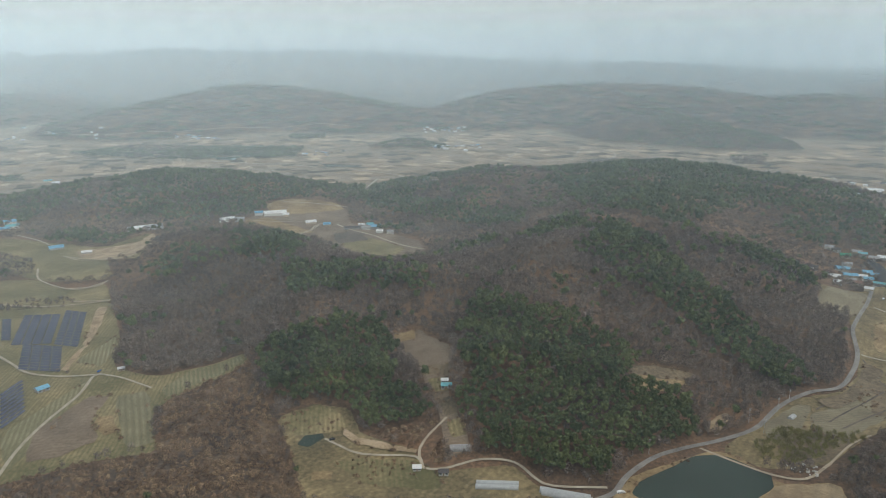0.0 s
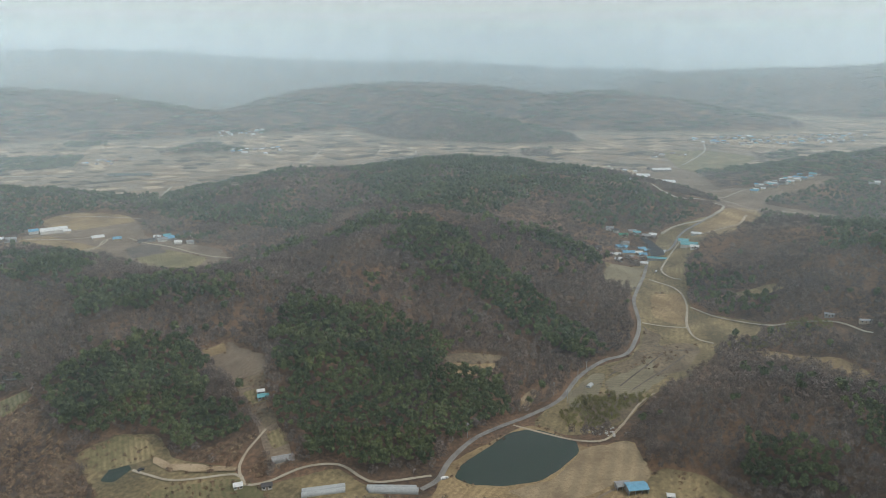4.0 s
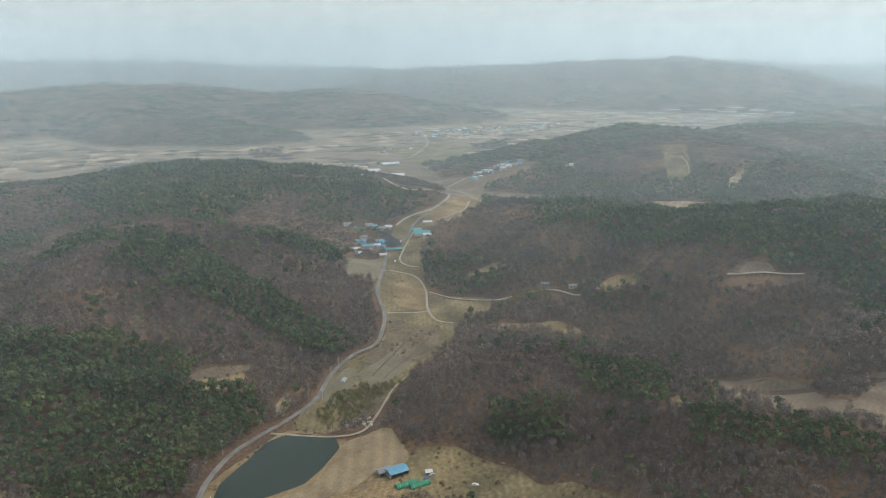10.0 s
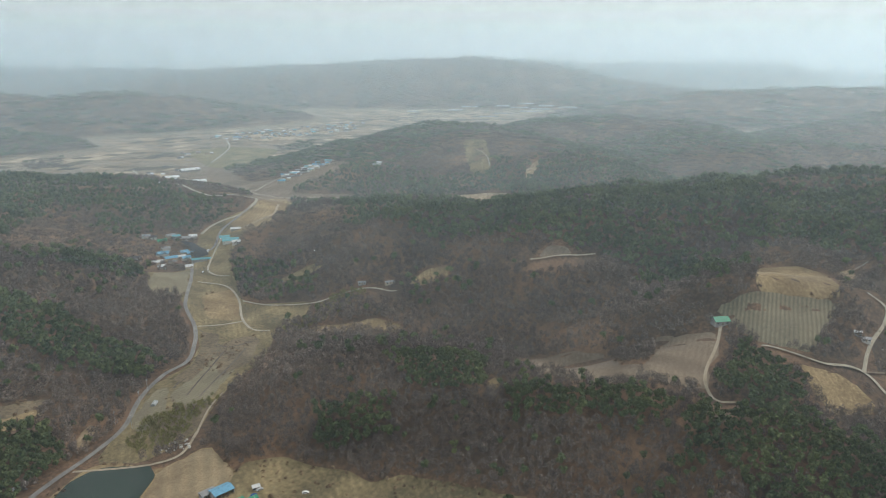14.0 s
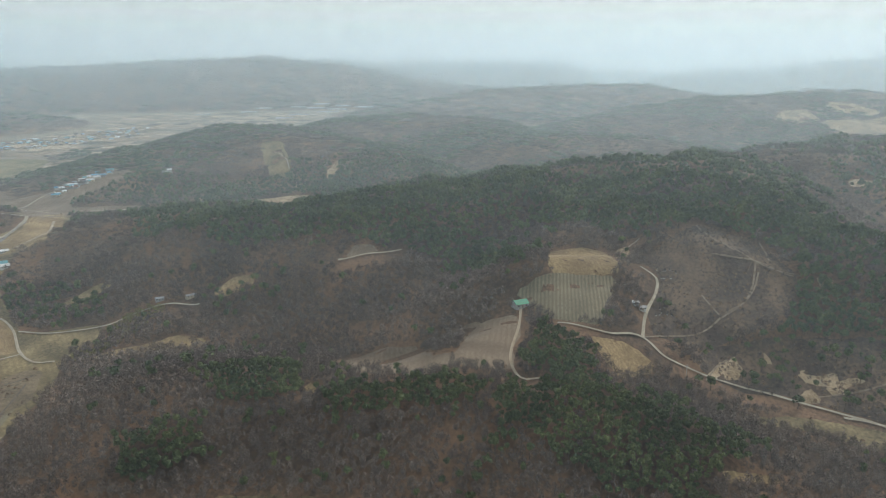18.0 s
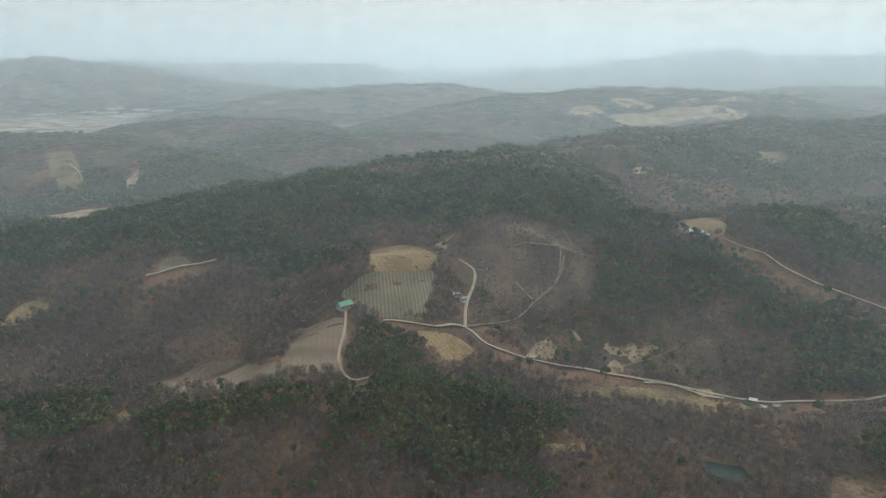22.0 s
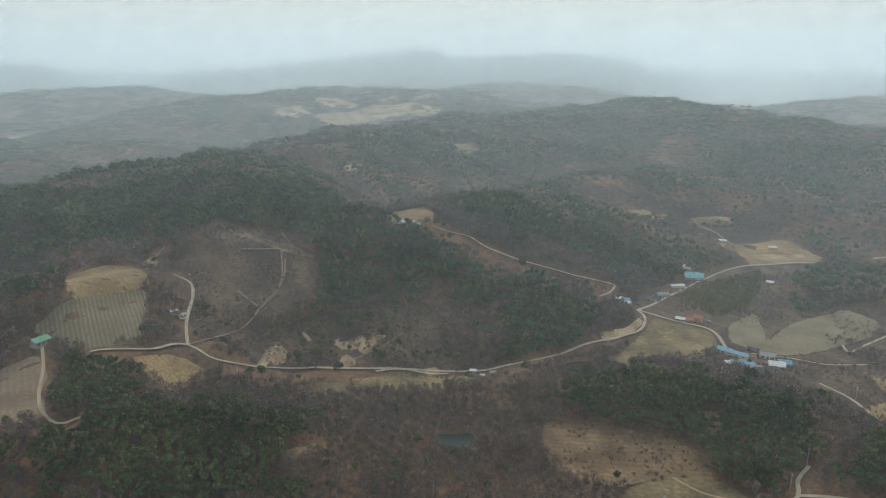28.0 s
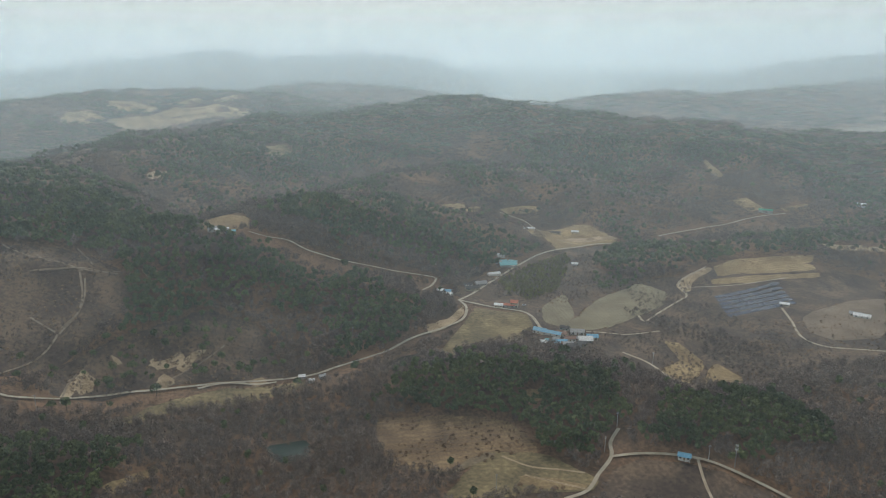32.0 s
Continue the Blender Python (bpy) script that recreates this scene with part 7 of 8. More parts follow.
farmhouse(914.1, 1061.0, 319, 8, 6, 3.2, "teal", near=False, group="far village houses")
farmhouse(955.6, 1044.3, 298, 10, 6, 3.2, "dark", near=False, group="far village houses")
farmhouse(977.2, 1065.7, 317, 8, 6, 3.2, "blue", near=False, group="far village houses")
farmhouse(915.7, 1071.1, 299, 13, 7, 3.2, "grey", near=False, group="far village houses")
farmhouse(937.5, 1045.9, 298, 8, 6, 3.2, "teal", near=False, group="far village houses")
farmhouse(917.0, 1059.1, 299, 13, 6, 3.2, "blue", near=False, group="far village houses")
farmhouse(881.8, 1060.1, 320, 10, 7, 3.2, "teal", near=False, group="far village houses")
farmhouse(914.2, 1055.5, 344, 7, 7, 3.2, "white", near=False, group="far village houses")
farmhouse(903.6, 1072.3, 330, 10, 6, 3.2, "white", near=False, group="far village houses")
farmhouse(913.9, 1061.9, 309, 7, 6, 3.2, "teal", near=False, group="far village houses")
farmhouse(879.1, 1061.1, 300, 13, 7, 3.2, "blue", near=False, group="far village houses")
farmhouse(954.3, 1044.7, 308, 10, 7, 3.2, "white", near=False, group="far village houses")
farmhouse(967.8, 1043.5, 297, 10, 5, 3.2, "blue", near=False, group="far village houses")
farmhouse(884.9, 1063.6, 300, 8, 6, 3.2, "white", near=False, group="far village houses")
farmhouse(940.5, 1065.6, 344, 10, 5, 3.2, "white", near=False, group="far village houses")
farmhouse(947.6, 1065.8, 318, 7, 6, 3.2, "teal", near=False, group="far village houses")
farmhouse(1.9, 2254.9, 340, 13, 6, 3.2, "teal", near=False, group="far village houses")
farmhouse(-22.7, 2153.8, 26, 10, 5, 3.2, "blue", near=False, group="far village houses")
farmhouse(46.8, 2228.4, 349, 8, 5, 3.2, "grey", near=False, group="far village houses")
farmhouse(109.6, 2267.4, 347, 10, 6, 3.2, "blue", near=False, group="far village houses")
farmhouse(12.4, 2147.2, 10, 10, 5, 3.2, "white", near=False, group="far village houses")
farmhouse(42.5, 2243.5, 24, 13, 6, 3.2, "grey", near=False, group="far village houses")
farmhouse(93.9, 2270.2, 23, 10, 7, 3.2, "grey", near=False, group="far village houses")
farmhouse(-4.1, 2153.2, 350, 10, 6, 3.2, "brown", near=False, group="far village houses")
farmhouse(1.3, 2169.8, 10, 7, 5, 3.2, "white", near=False, group="far village houses")
farmhouse(60.2, 2227.9, 348, 13, 7, 3.2, "white", near=False, group="far village houses")
farmhouse(116.5, 2240.8, 357, 13, 5, 3.2, "brown", near=False, group="far village houses")
farmhouse(-5.8, 2152.0, 0, 10, 7, 3.2, "blue", near=False, group="far village houses")
farmhouse(-18.0, 2185.4, 340, 8, 6, 3.2, "blue", near=False, group="far village houses")
farmhouse(16.1, 2243.7, 360, 13, 5, 3.2, "white", near=False, group="far village houses")
farmhouse(68.1, 2137.4, 338, 10, 7, 3.2, "white", near=False, group="far village houses")
farmhouse(14.4, 2180.0, 25, 8, 7, 3.2, "dark", near=False, group="far village houses")
farmhouse(69.2, 2259.1, 348, 8, 6, 3.2, "grey", near=False, group="far village houses")
farmhouse(3.9, 2145.0, 360, 8, 6, 3.2, "white", near=False, group="far village houses")
farmhouse(-26.1, 2171.7, 11, 10, 6, 3.2, "grey", near=False, group="far village houses")
farmhouse(112.3, 2206.1, 337, 8, 5, 3.2, "white", near=False, group="far village houses")
farmhouse(-24.6, 2171.8, 26, 8, 7, 3.2, "white", near=False, group="far village houses")
farmhouse(40.0, 2232.6, 9, 7, 5, 3.2, "grey", near=False, group="far village houses")
farmhouse(21.4, 2654.0, 340, 7, 6, 3.2, "blue", near=False, group="far village houses")
farmhouse(71.3, 2696.4, 23, 13, 5, 3.2, "dark", near=False, group="far village houses")
farmhouse(-70.8, 2700.2, 352, 8, 6, 3.2, "grey", near=False, group="far village houses")
farmhouse(72.8, 2647.6, 23, 8, 5, 3.2, "teal", near=False, group="far village houses")
farmhouse(21.0, 2701.1, 350, 7, 5, 3.2, "blue", near=False, group="far village houses")
farmhouse(81.7, 2692.1, 348, 8, 6, 3.2, "white", near=False, group="far village houses")
farmhouse(6.9, 2661.3, 10, 8, 5, 3.2, "blue", near=False, group="far village houses")
farmhouse(-35.8, 2693.7, 341, 8, 5, 3.2, "grey", near=False, group="far village houses")
farmhouse(-29.4, 2654.4, 341, 7, 7, 3.2, "white", near=False, group="far village houses")
farmhouse(-33.4, 2654.8, 351, 13, 7, 3.2, "white", near=False, group="far village houses")
farmhouse(-3.4, 2660.6, 0, 7, 6, 3.2, "white", near=False, group="far village houses")
farmhouse(61.5, 2703.6, 24, 13, 6, 3.2, "dark", near=False, group="far village houses")
farmhouse(60.2, 2672.9, 339, 8, 7, 3.2, "blue", near=False, group="far village houses")
farmhouse(44.5, 2635.3, 24, 13, 6, 3.2, "white", near=False, group="far village houses")
farmhouse(-44.1, 2686.2, 11, 10, 6, 3.2, "white", near=False, group="far village houses")
farmhouse(79.1, 2697.5, 348, 10, 7, 3.2, "white", near=False, group="far village houses")
farmhouse(-27.9, 2644.2, 1, 7, 6, 3.2, "white", near=False, group="far village houses")
farmhouse(-57.8, 2715.9, 11, 8, 7, 3.2, "grey", near=False, group="far village houses")
farmhouse(-60.6, 2717.7, 26, 13, 5, 3.2, "blue", near=False, group="far village houses")
farmhouse(-27.8, 2701.1, 341, 13, 5, 3.2, "white", near=False, group="far village houses")
farmhouse(53.2, 2682.2, 9, 8, 5, 3.2, "teal", near=False, group="far village houses")
farmhouse(-69.6, 2685.5, 1, 8, 5, 3.2, "dark", near=False, group="far village houses")
farmhouse(-62.6, 2643.2, 11, 8, 7, 3.2, "brown", near=False, group="far village houses")
farmhouse(33.5, 2685.7, 9, 10, 6, 3.2, "brown", near=False, group="far village houses")
farmhouse(-796.8, 2441.1, 358, 13, 6, 3.2, "white", near=False, group="far village houses")
farmhouse(-905.5, 2439.5, 20, 10, 6, 3.2, "white", near=False, group="far village houses")
farmhouse(-861.4, 2481.3, 9, 13, 7, 3.2, "grey", near=False, group="far village houses")
farmhouse(-837.3, 2446.6, 29, 10, 7, 3.2, "grey", near=False, group="far village houses")
farmhouse(-888.4, 2483.7, 360, 13, 6, 3.2, "brown", near=False, group="far village houses")
farmhouse(-806.2, 2451.1, 43, 10, 5, 3.2, "white", near=False, group="far village houses")
farmhouse(-778.8, 2442.8, 43, 10, 6, 3.2, "blue", near=False, group="far village houses")
farmhouse(-827.6, 2423.3, 9, 7, 7, 3.2, "white", near=False, group="far village houses")
farmhouse(-840.7, 2477.5, 359, 7, 5, 3.2, "blue", near=False, group="far village houses")
farmhouse(-840.6, 2480.2, 9, 8, 6, 3.2, "brown", near=False, group="far village houses")
farmhouse(-915.0, 2463.7, 0, 7, 5, 3.2, "teal", near=False, group="far village houses")
farmhouse(-827.4, 2460.1, 44, 10, 6, 3.2, "dark", near=False, group="far village houses")
farmhouse(-879.1, 2483.1, 29, 13, 5, 3.2, "teal", near=False, group="far village houses")
farmhouse(-823.8, 2420.8, 359, 7, 6, 3.2, "blue", near=False, group="far village houses")
farmhouse(-785.0, 2457.3, 358, 13, 6, 3.2, "dark", near=False, group="far village houses")
farmhouse(-850.6, 2463.0, 19, 13, 5, 3.2, "blue", near=False, group="far village houses")
farmhouse(-854.9, 2442.3, 44, 8, 5, 3.2, "white", near=False, group="far village houses")
farmhouse(-908.6, 2438.1, 45, 10, 5, 3.2, "grey", near=False, group="far village houses")
farmhouse(-849.2, 2425.1, 44, 10, 6, 3.2, "dark", near=False, group="far village houses")
farmhouse(-852.5, 2452.4, 29, 13, 6, 3.2, "teal", near=False, group="far village houses")
farmhouse(-849.9, 2450.2, 9, 13, 6, 3.2, "white", near=False, group="far village houses")
farmhouse(-764.7, 2434.1, 17, 13, 7, 3.2, "grey", near=False, group="far village houses")
farmhouse(-377.0, 2118.8, 10, 7, 5, 3.2, "grey", near=False, group="far village houses")
farmhouse(-331.4, 2036.0, 19, 8, 5, 3.2, "grey", near=False, group="far village houses")
farmhouse(-363.4, 2108.6, 360, 13, 5, 3.2, "grey", near=False, group="far village houses")
farmhouse(-331.0, 2070.8, 349, 7, 7, 3.2, "dark", near=False, group="far village houses")
farmhouse(-296.5, 2130.6, 358, 8, 6, 3.2, "dark", near=False, group="far village houses")
farmhouse(-342.2, 2072.1, 9, 8, 5, 3.2, "blue", near=False, group="far village houses")
farmhouse(-394.1, 2057.0, 21, 7, 7, 3.2, "blue", near=False, group="far village houses")
farmhouse(-327.5, 2087.8, 9, 10, 6, 3.2, "brown", near=False, group="far village houses")
farmhouse(-367.8, 2048.2, 35, 8, 5, 3.2, "grey", near=False, group="far village houses")
farmhouse(-352.0, 2097.2, 350, 13, 6, 3.2, "grey", near=False, group="far village houses")
farmhouse(-353.1, 2117.3, 19, 10, 5, 3.2, "brown", near=False, group="far village houses")
farmhouse(-402.1, 2061.8, 36, 10, 6, 3.2, "white", near=False, group="far village houses")
farmhouse(-1404.2, 2396.5, 10, 8, 5, 3.2, "white", near=False, group="far village houses")
farmhouse(-1470.6, 2458.1, 41, 8, 6, 3.2, "white", near=False, group="far village houses")
farmhouse(-1375.9, 2513.6, 39, 8, 6, 3.2, "grey", near=False, group="far village houses")
farmhouse(-1648.0, 2831.1, 40, 10, 7, 3.2, "dark", near=False, group="far village houses")
farmhouse(-1198.9, 2453.4, 6, 7, 7, 3.2, "grey", near=False, group="far village houses")
farmhouse(-1186.9, 2497.5, 25, 13, 5, 3.2, "white", near=False, group="far village houses")
farmhouse(-1626.5, 2793.3, 55, 8, 7, 3.2, "teal", near=False, group="far village houses")
farmhouse(-1469.9, 2414.0, 21, 13, 7, 3.2, "blue", near=False, group="far village houses")
farmhouse(-1169.3, 2421.2, 36, 13, 6, 3.2, "white", near=False, group="far village houses")
farmhouse(-1481.6, 2476.2, 31, 7, 7, 3.2, "white", near=False, group="far village houses")
farmhouse(-1148.4, 2377.6, 26, 8, 6, 3.2, "teal", near=False, group="far village houses")
farmhouse(-1338.9, 2471.0, 28, 7, 7, 3.2, "blue", near=False, group="far village houses")
farmhouse(-1646.2, 2834.6, 10, 10, 5, 3.2, "grey", near=False, group="far village houses")
farmhouse(-1414.7, 2542.6, 9, 13, 5, 3.2, "dark", near=False, group="far village houses")
farmhouse(856.0, 1427.9, 329, 8, 5, 3.2, "white", near=False, group="far village houses")
farmhouse(809.6, 1342.2, 339, 7, 6, 3.2, "white", near=False, group="far village houses")
farmhouse(633.1, 1082.0, 320, 13, 5, 3.2, "teal", near=False, group="far village houses")
farmhouse(848.2, 1471.7, 310, 7, 7, 3.2, "dark", near=False, group="far village houses")
farmhouse(909.2, 1457.4, 308, 8, 7, 3.2, "dark", near=False, group="far village houses")
farmhouse(828.5, 1340.7, 308, 13, 6, 3.2, "white", near=False, group="far village houses")
farmhouse(638.1, 1087.8, 340, 13, 5, 3.2, "dark", near=False, group="far village houses")
farmhouse(844.5, 1452.4, 310, 7, 7, 3.2, "white", near=False, group="far village houses")
farmhouse(1118.7, 1689.4, 336, 7, 5, 3.2, "brown", near=False, group="far village houses")
farmhouse(1118.9, 1647.7, 326, 8, 5, 3.2, "brown", near=False, group="far village houses")
farmhouse(1037.7, 1646.5, 318, 10, 5, 3.2, "dark", near=False, group="far village houses")
farmhouse(1125.3, 1694.1, 336, 10, 7, 3.2, "grey", near=False, group="far village houses")
farmhouse(1098.5, 1726.8, 318, 10, 5, 3.2, "brown", near=False, group="far village houses")
farmhouse(1133.5, 1645.7, 315, 7, 7, 3.2, "white", near=False, group="far village houses")
farmhouse(1042.8, 1645.2, 318, 10, 7, 3.2, "white", near=False, group="far village houses")
farmhouse(1088.7, 1686.8, 352, 13, 6, 3.2, "grey", near=False, group="far village houses")
car(107.3, 374.4, 14, "white")
car(-285.1, 543.9, 87, "blue")
car(106.5, 374.4, 4, "white")
car(230.7, 315.7, 353, "silver")
car(-75.5, 434.6, 29, "black")
car(556.3, -434.9, 231, "silver")
car(245.4, 291.4, 319, "white")
car(224.8, 314.1, 4, "blue")
car(460.9, 706.0, 46, "white")
utility_pole(300.5, -305.0, 224)
utility_pole(254.8, -349.8, 226)
utility_pole(197.5, -385.6, 217)
utility_pole(305.9, -222.2, 234)
utility_pole(313.8, -328.6, 223)
utility_pole(246.8, 475.9, 352)
utility_pole(219.1, 460.5, 354)
utility_pole(260.5, 488.0, 351)
utility_pole(222.9, 444.7, 353)
utility_pole(135.5, 417.5, 2)
utility_pole(384.8, -440.0, 221)
utility_pole(508.6, 9.6, 271)
utility_pole(556.6, -241.1, 246)
phone_mast(241.9, -358.3)
solar_field((-405.5, 609.0), (9.3, -0.0), (-31.5, 54.7), 9, 1, 18, "dark blue-black solar panel tables in rows on a cleared slope")
solar_field((-390.5, 598.1), (35.0, 3.9), (-30.3, 76.0), 13, 4, 18, "dark blue-black solar panel tables in rows on a cleared slope")
solar_field((-352.0, 599.8), (24.7, -6.4), (-34.9, 89.6), 14, 3, 18, "dark blue-black solar panel tables in rows on a cleared slope")
solar_field((-354.3, 546.3), (38.0, -4.4), (-26.0, 54.0), 10, 4, 18, "dark blue-black solar panel tables in rows on a cleared slope")
solar_field((-309.5, 446.8), (2.2, 26.8), (-33.3, 55.5), 9, 3, 18, "dark blue-black solar panel tables in rows on a cleared slope")
solar_field((420.7, -585.0), (-9.7, -95.6), (52.3, -42.2), 6, 6, 12, "pale glinting solar panel tables in rows on a cleared slope")
rock(226.1, 404.0, 0.8, 0)
rock(225.1, 405.2, 0.8, 1)
rock(231.9, 390.0, 1.1, 2)
rock(223.3, 399.5, 0.7, 3)
rock(225.1, 404.6, 0.7, 4)
rock(231.8, 389.6, 1.1, 5)
rock(233.7, 397.4, 0.7, 6)
rock(228.1, 393.5, 1.2, 7)
rock(235.5, 397.7, 1.0, 8)
rock(230.0, 395.4, 0.6, 9)
rock(229.6, 401.8, 1.2, 10)
rock(232.6, 393.0, 0.7, 11)
rock(233.0, 392.3, 1.2, 12)
rock(232.5, 393.6, 0.8, 13)
rock(229.4, 396.9, 0.6, 14)
rock(223.0, 395.8, 0.5, 15)
rock(217.1, 400.1, 0.7, 20)
rock(229.1, 393.7, 0.7, 21)
rock(240.4, 388.0, 0.7, 22)
rock(220.8, 397.8, 0.7, 23)
rock(224.0, 394.7, 0.7, 24)
rock(228.1, 390.6, 0.6, 25)
rock(218.9, 402.5, 1.0, 26)
rock(231.7, 394.0, 0.7, 27)
rock(220.8, 399.3, 0.5, 28)
rock(231.2, 388.5, 1.1, 29)
gravestone(622.5, 32.1, -99)
gravestone(618.0, 39.6, -68)
gravestone(619.7, 37.6, -75)
gravestone(630.9, 31.5, -92)
gravestone(630.1, 38.1, -84)
gravestone(631.5, 28.9, -99)
gravestone(626.1, 44.9, -68)
gravestone(627.6, 39.3, -96)
gravestone(630.6, 28.5, -91)
gravestone(627.8, 44.8, -93)
gravestone(631.5, 34.1, -98)
gravestone(629.1, 37.2, -60)
gravestone(622.0, 43.0, -69)
gravestone(619.1, 37.5, -80)
gravestone(625.0, 41.2, -98)
gravestone(628.6, 38.3, -64)
gravestone(583.3, 28.1, -98)
gravestone(576.4, 36.3, -91)
gravestone(568.6, 35.8, -94)
gravestone(564.7, 38.1, -77)
gravestone(586.7, 26.0, -63)
gravestone(577.2, 30.2, -70)
gravestone(582.6, 33.2, -91)
gravestone(579.6, 27.1, -63)
gravestone(573.0, 34.7, -68)
gravestone(576.7, 30.3, -78)
gravestone(578.4, 30.3, -89)
gravestone(579.7, 26.3, -97)

# ---- woods ----
def pine_shape(rng, tufts, size, height_m):
    """A red pine: leaning trunk and a broken, rounded crown of needle tufts."""
    v, f = [], []
    lobes = [(rng.uniform(-1, 1) * size * 0.4, rng.uniform(-1, 1) * size * 0.4, height_m * rng.uniform(0.62, 0.95), size * rng.uniform(0.45, 0.75)) for _ in range(5)]
    lobes[0] = (0, 0, height_m * 0.86, size * 0.75)
    for k in range(tufts):
        cx, cy, cz, cr = lobes[k % len(lobes)]
        a, e = rng.uniform(0, 6.283), math.asin(rng.uniform(-0.25, 1))
        d = Vector((math.cos(a) * math.cos(e), math.sin(a) * math.cos(e), math.sin(e)))
        c = Vector((cx, cy, cz)) + Vector((d.x * cr, d.y * cr, d.z * cr * 0.7)) * rng.uniform(0.75, 1.08)
        s = size * 2.5 / math.sqrt(tufts) * rng.uniform(0.8, 1.3) * 1.25
        u = d.cross(Vector((rng.uniform(-1, 1), rng.uniform(-1, 1), rng.uniform(-1, 1)))).normalized()
        w = (d * rng.uniform(0.7, 1.3) + Vector((rng.uniform(-1, 1), rng.uniform(-1, 1), rng.uniform(-1, 1))) * 0.7).cross(u).normalized()
        n = len(v)
        v += [c + u * s, c - u * s * 0.6 + w * s * 0.8, c - u * s * 0.6 - w * s * 0.8]
        f.append((n, n + 1, n + 2))
    out = np.array([tuple(p) for p in v])
    if tufts < 12:  # far crowns merge into an even canopy
        out[:, 2] = height_m * 0.75 + (out[:, 2] - height_m * 0.75) * 0.35
    return out, np.array(f)


def twig_shape(rng, twigs, size, height_m, thick):
    """A leafless tree: a spray of thin limbs and twigs rising from the trunk."""
    v, f = [], []
    for k in range(twigs):
        a = rng.uniform(0, 6.283)
        up = rng.uniform(0.35, 1.0)
        root = Vector((rng.uniform(-1, 1) * size * 0.3, rng.uniform(-1, 1) * size * 0.3, height_m * rng.uniform(0.15, 0.62)))
        out = Vector((math.cos(a) * (1.15 - up), math.sin(a) * (1.15 - up), up)).normalized()
        tip = root + out * height_m * rng.uniform(0.28, 0.45)
        tip.z = min(tip.z, height_m)
        side = out.cross(Vector((math.sin(a), -math.cos(a), rng.uniform(-1, 1)))).normalized() * thick * rng.uniform(0.6, 1.4)
        n = len(v)
        v += [root, tip + side, tip - side]
        f.append((n, n + 1, n + 2))
    return np.array([tuple(p) for p in v]), np.array(f)


def dome_shape(rng, size, height_m, low, sides, gaps):
    """A crown seen from afar: a lumpy, uneven dome; gaps is the share of it that stays open between the limbs."""
    v, f = [], []
    for ring, (out, z) in enumerate(((1.0, low), (0.86, low + (1 - low) * 0.55))):
        for k in range(sides):
            a = (k + 0.5 * ring + rng.uniform(-0.3, 0.3)) * 6.283 / sides
            r = size * out * rng.uniform(0.6, 1.25)
            v.append((math.cos(a) * r, math.sin(a) * r, height_m * (z + rng.uniform(-0.10, 0.10))))
    v.append((size * rng.uniform(-0.3, 0.3), size * rng.uniform(-0.3, 0.3), height_m))
    for k in range(sides):
        n = (k + 1) % sides
        f += [(k, n, sides + k), (n, sides + n, sides + k), (sides + k, sides + n, 2 * sides)]
    f = [t for t in f if rng.random() >= gaps]
    return np.array(v), np.array(f)


def trunk_shape(height_m, radius):
    v, f = [], []
    for k, (z, r, lean) in enumerate(((-1.5, radius * 1.25, 0), (height_m * 0.45, radius * 0.8, 0.12), (height_m * 0.8, radius * 0.3, 0.05))):
        for s in range(5):
            v.append((math.cos(s * 1.2566) * r + lean * height_m * 0.2, math.sin(s * 1.2566) * r, z))
        if k:
            o = 5 * k
            f += [(o - 5 + s, o - 5 + (s + 1) % 5, o + (s + 1) % 5, o + s) for s in range(5)]
    return v, f


def scatter(name, shapes, x, y, scale, mat, label, category, seed, rounded=False):
    """Many trees of one wood joined into one object."""
    rng = np.random.RandomState(seed)
    z = height(x, y)
    turn = rng.uniform(0, 6.283, len(x))
    tall = scale * rng.uniform(0.85, 1.2, len(x))
    pick = rng.randint(0, len(shapes), len(x))
    vs, fs, base = [], [], 0
    for k, (sv, sf) in enumerate(shapes):
        m = pick == k
        n = int(m.sum())
        if not n:
            continue
        c, s = np.cos(turn[m])[:, None], np.sin(turn[m])[:, None]
        w = scale[m][:, None]
        px = (sv[None, :, 0] * c - sv[None, :, 1] * s) * w + x[m][:, None]
        py = (sv[None, :, 0] * s + sv[None, :, 1] * c) * w + y[m][:, None]
        pz = sv[None, :, 2] * tall[m][:, None] + z[m][:, None]
        vs.append(np.stack([px, py, pz], -1).reshape(-1, 3))
        fs.append((sf[None] + (np.arange(n) * len(sv))[:, None, None]).reshape(-1, sf.shape[1]) + base)
        base += n * len(sv)
    if vs:
        ob = mesh_object(name, np.concatenate(vs), np.concatenate(fs), mat, label, category, kind="stuff")
        if rounded:
            ob.data.polygons.foreach_set("use_smooth", np.ones(len(ob.data.polygons), bool))


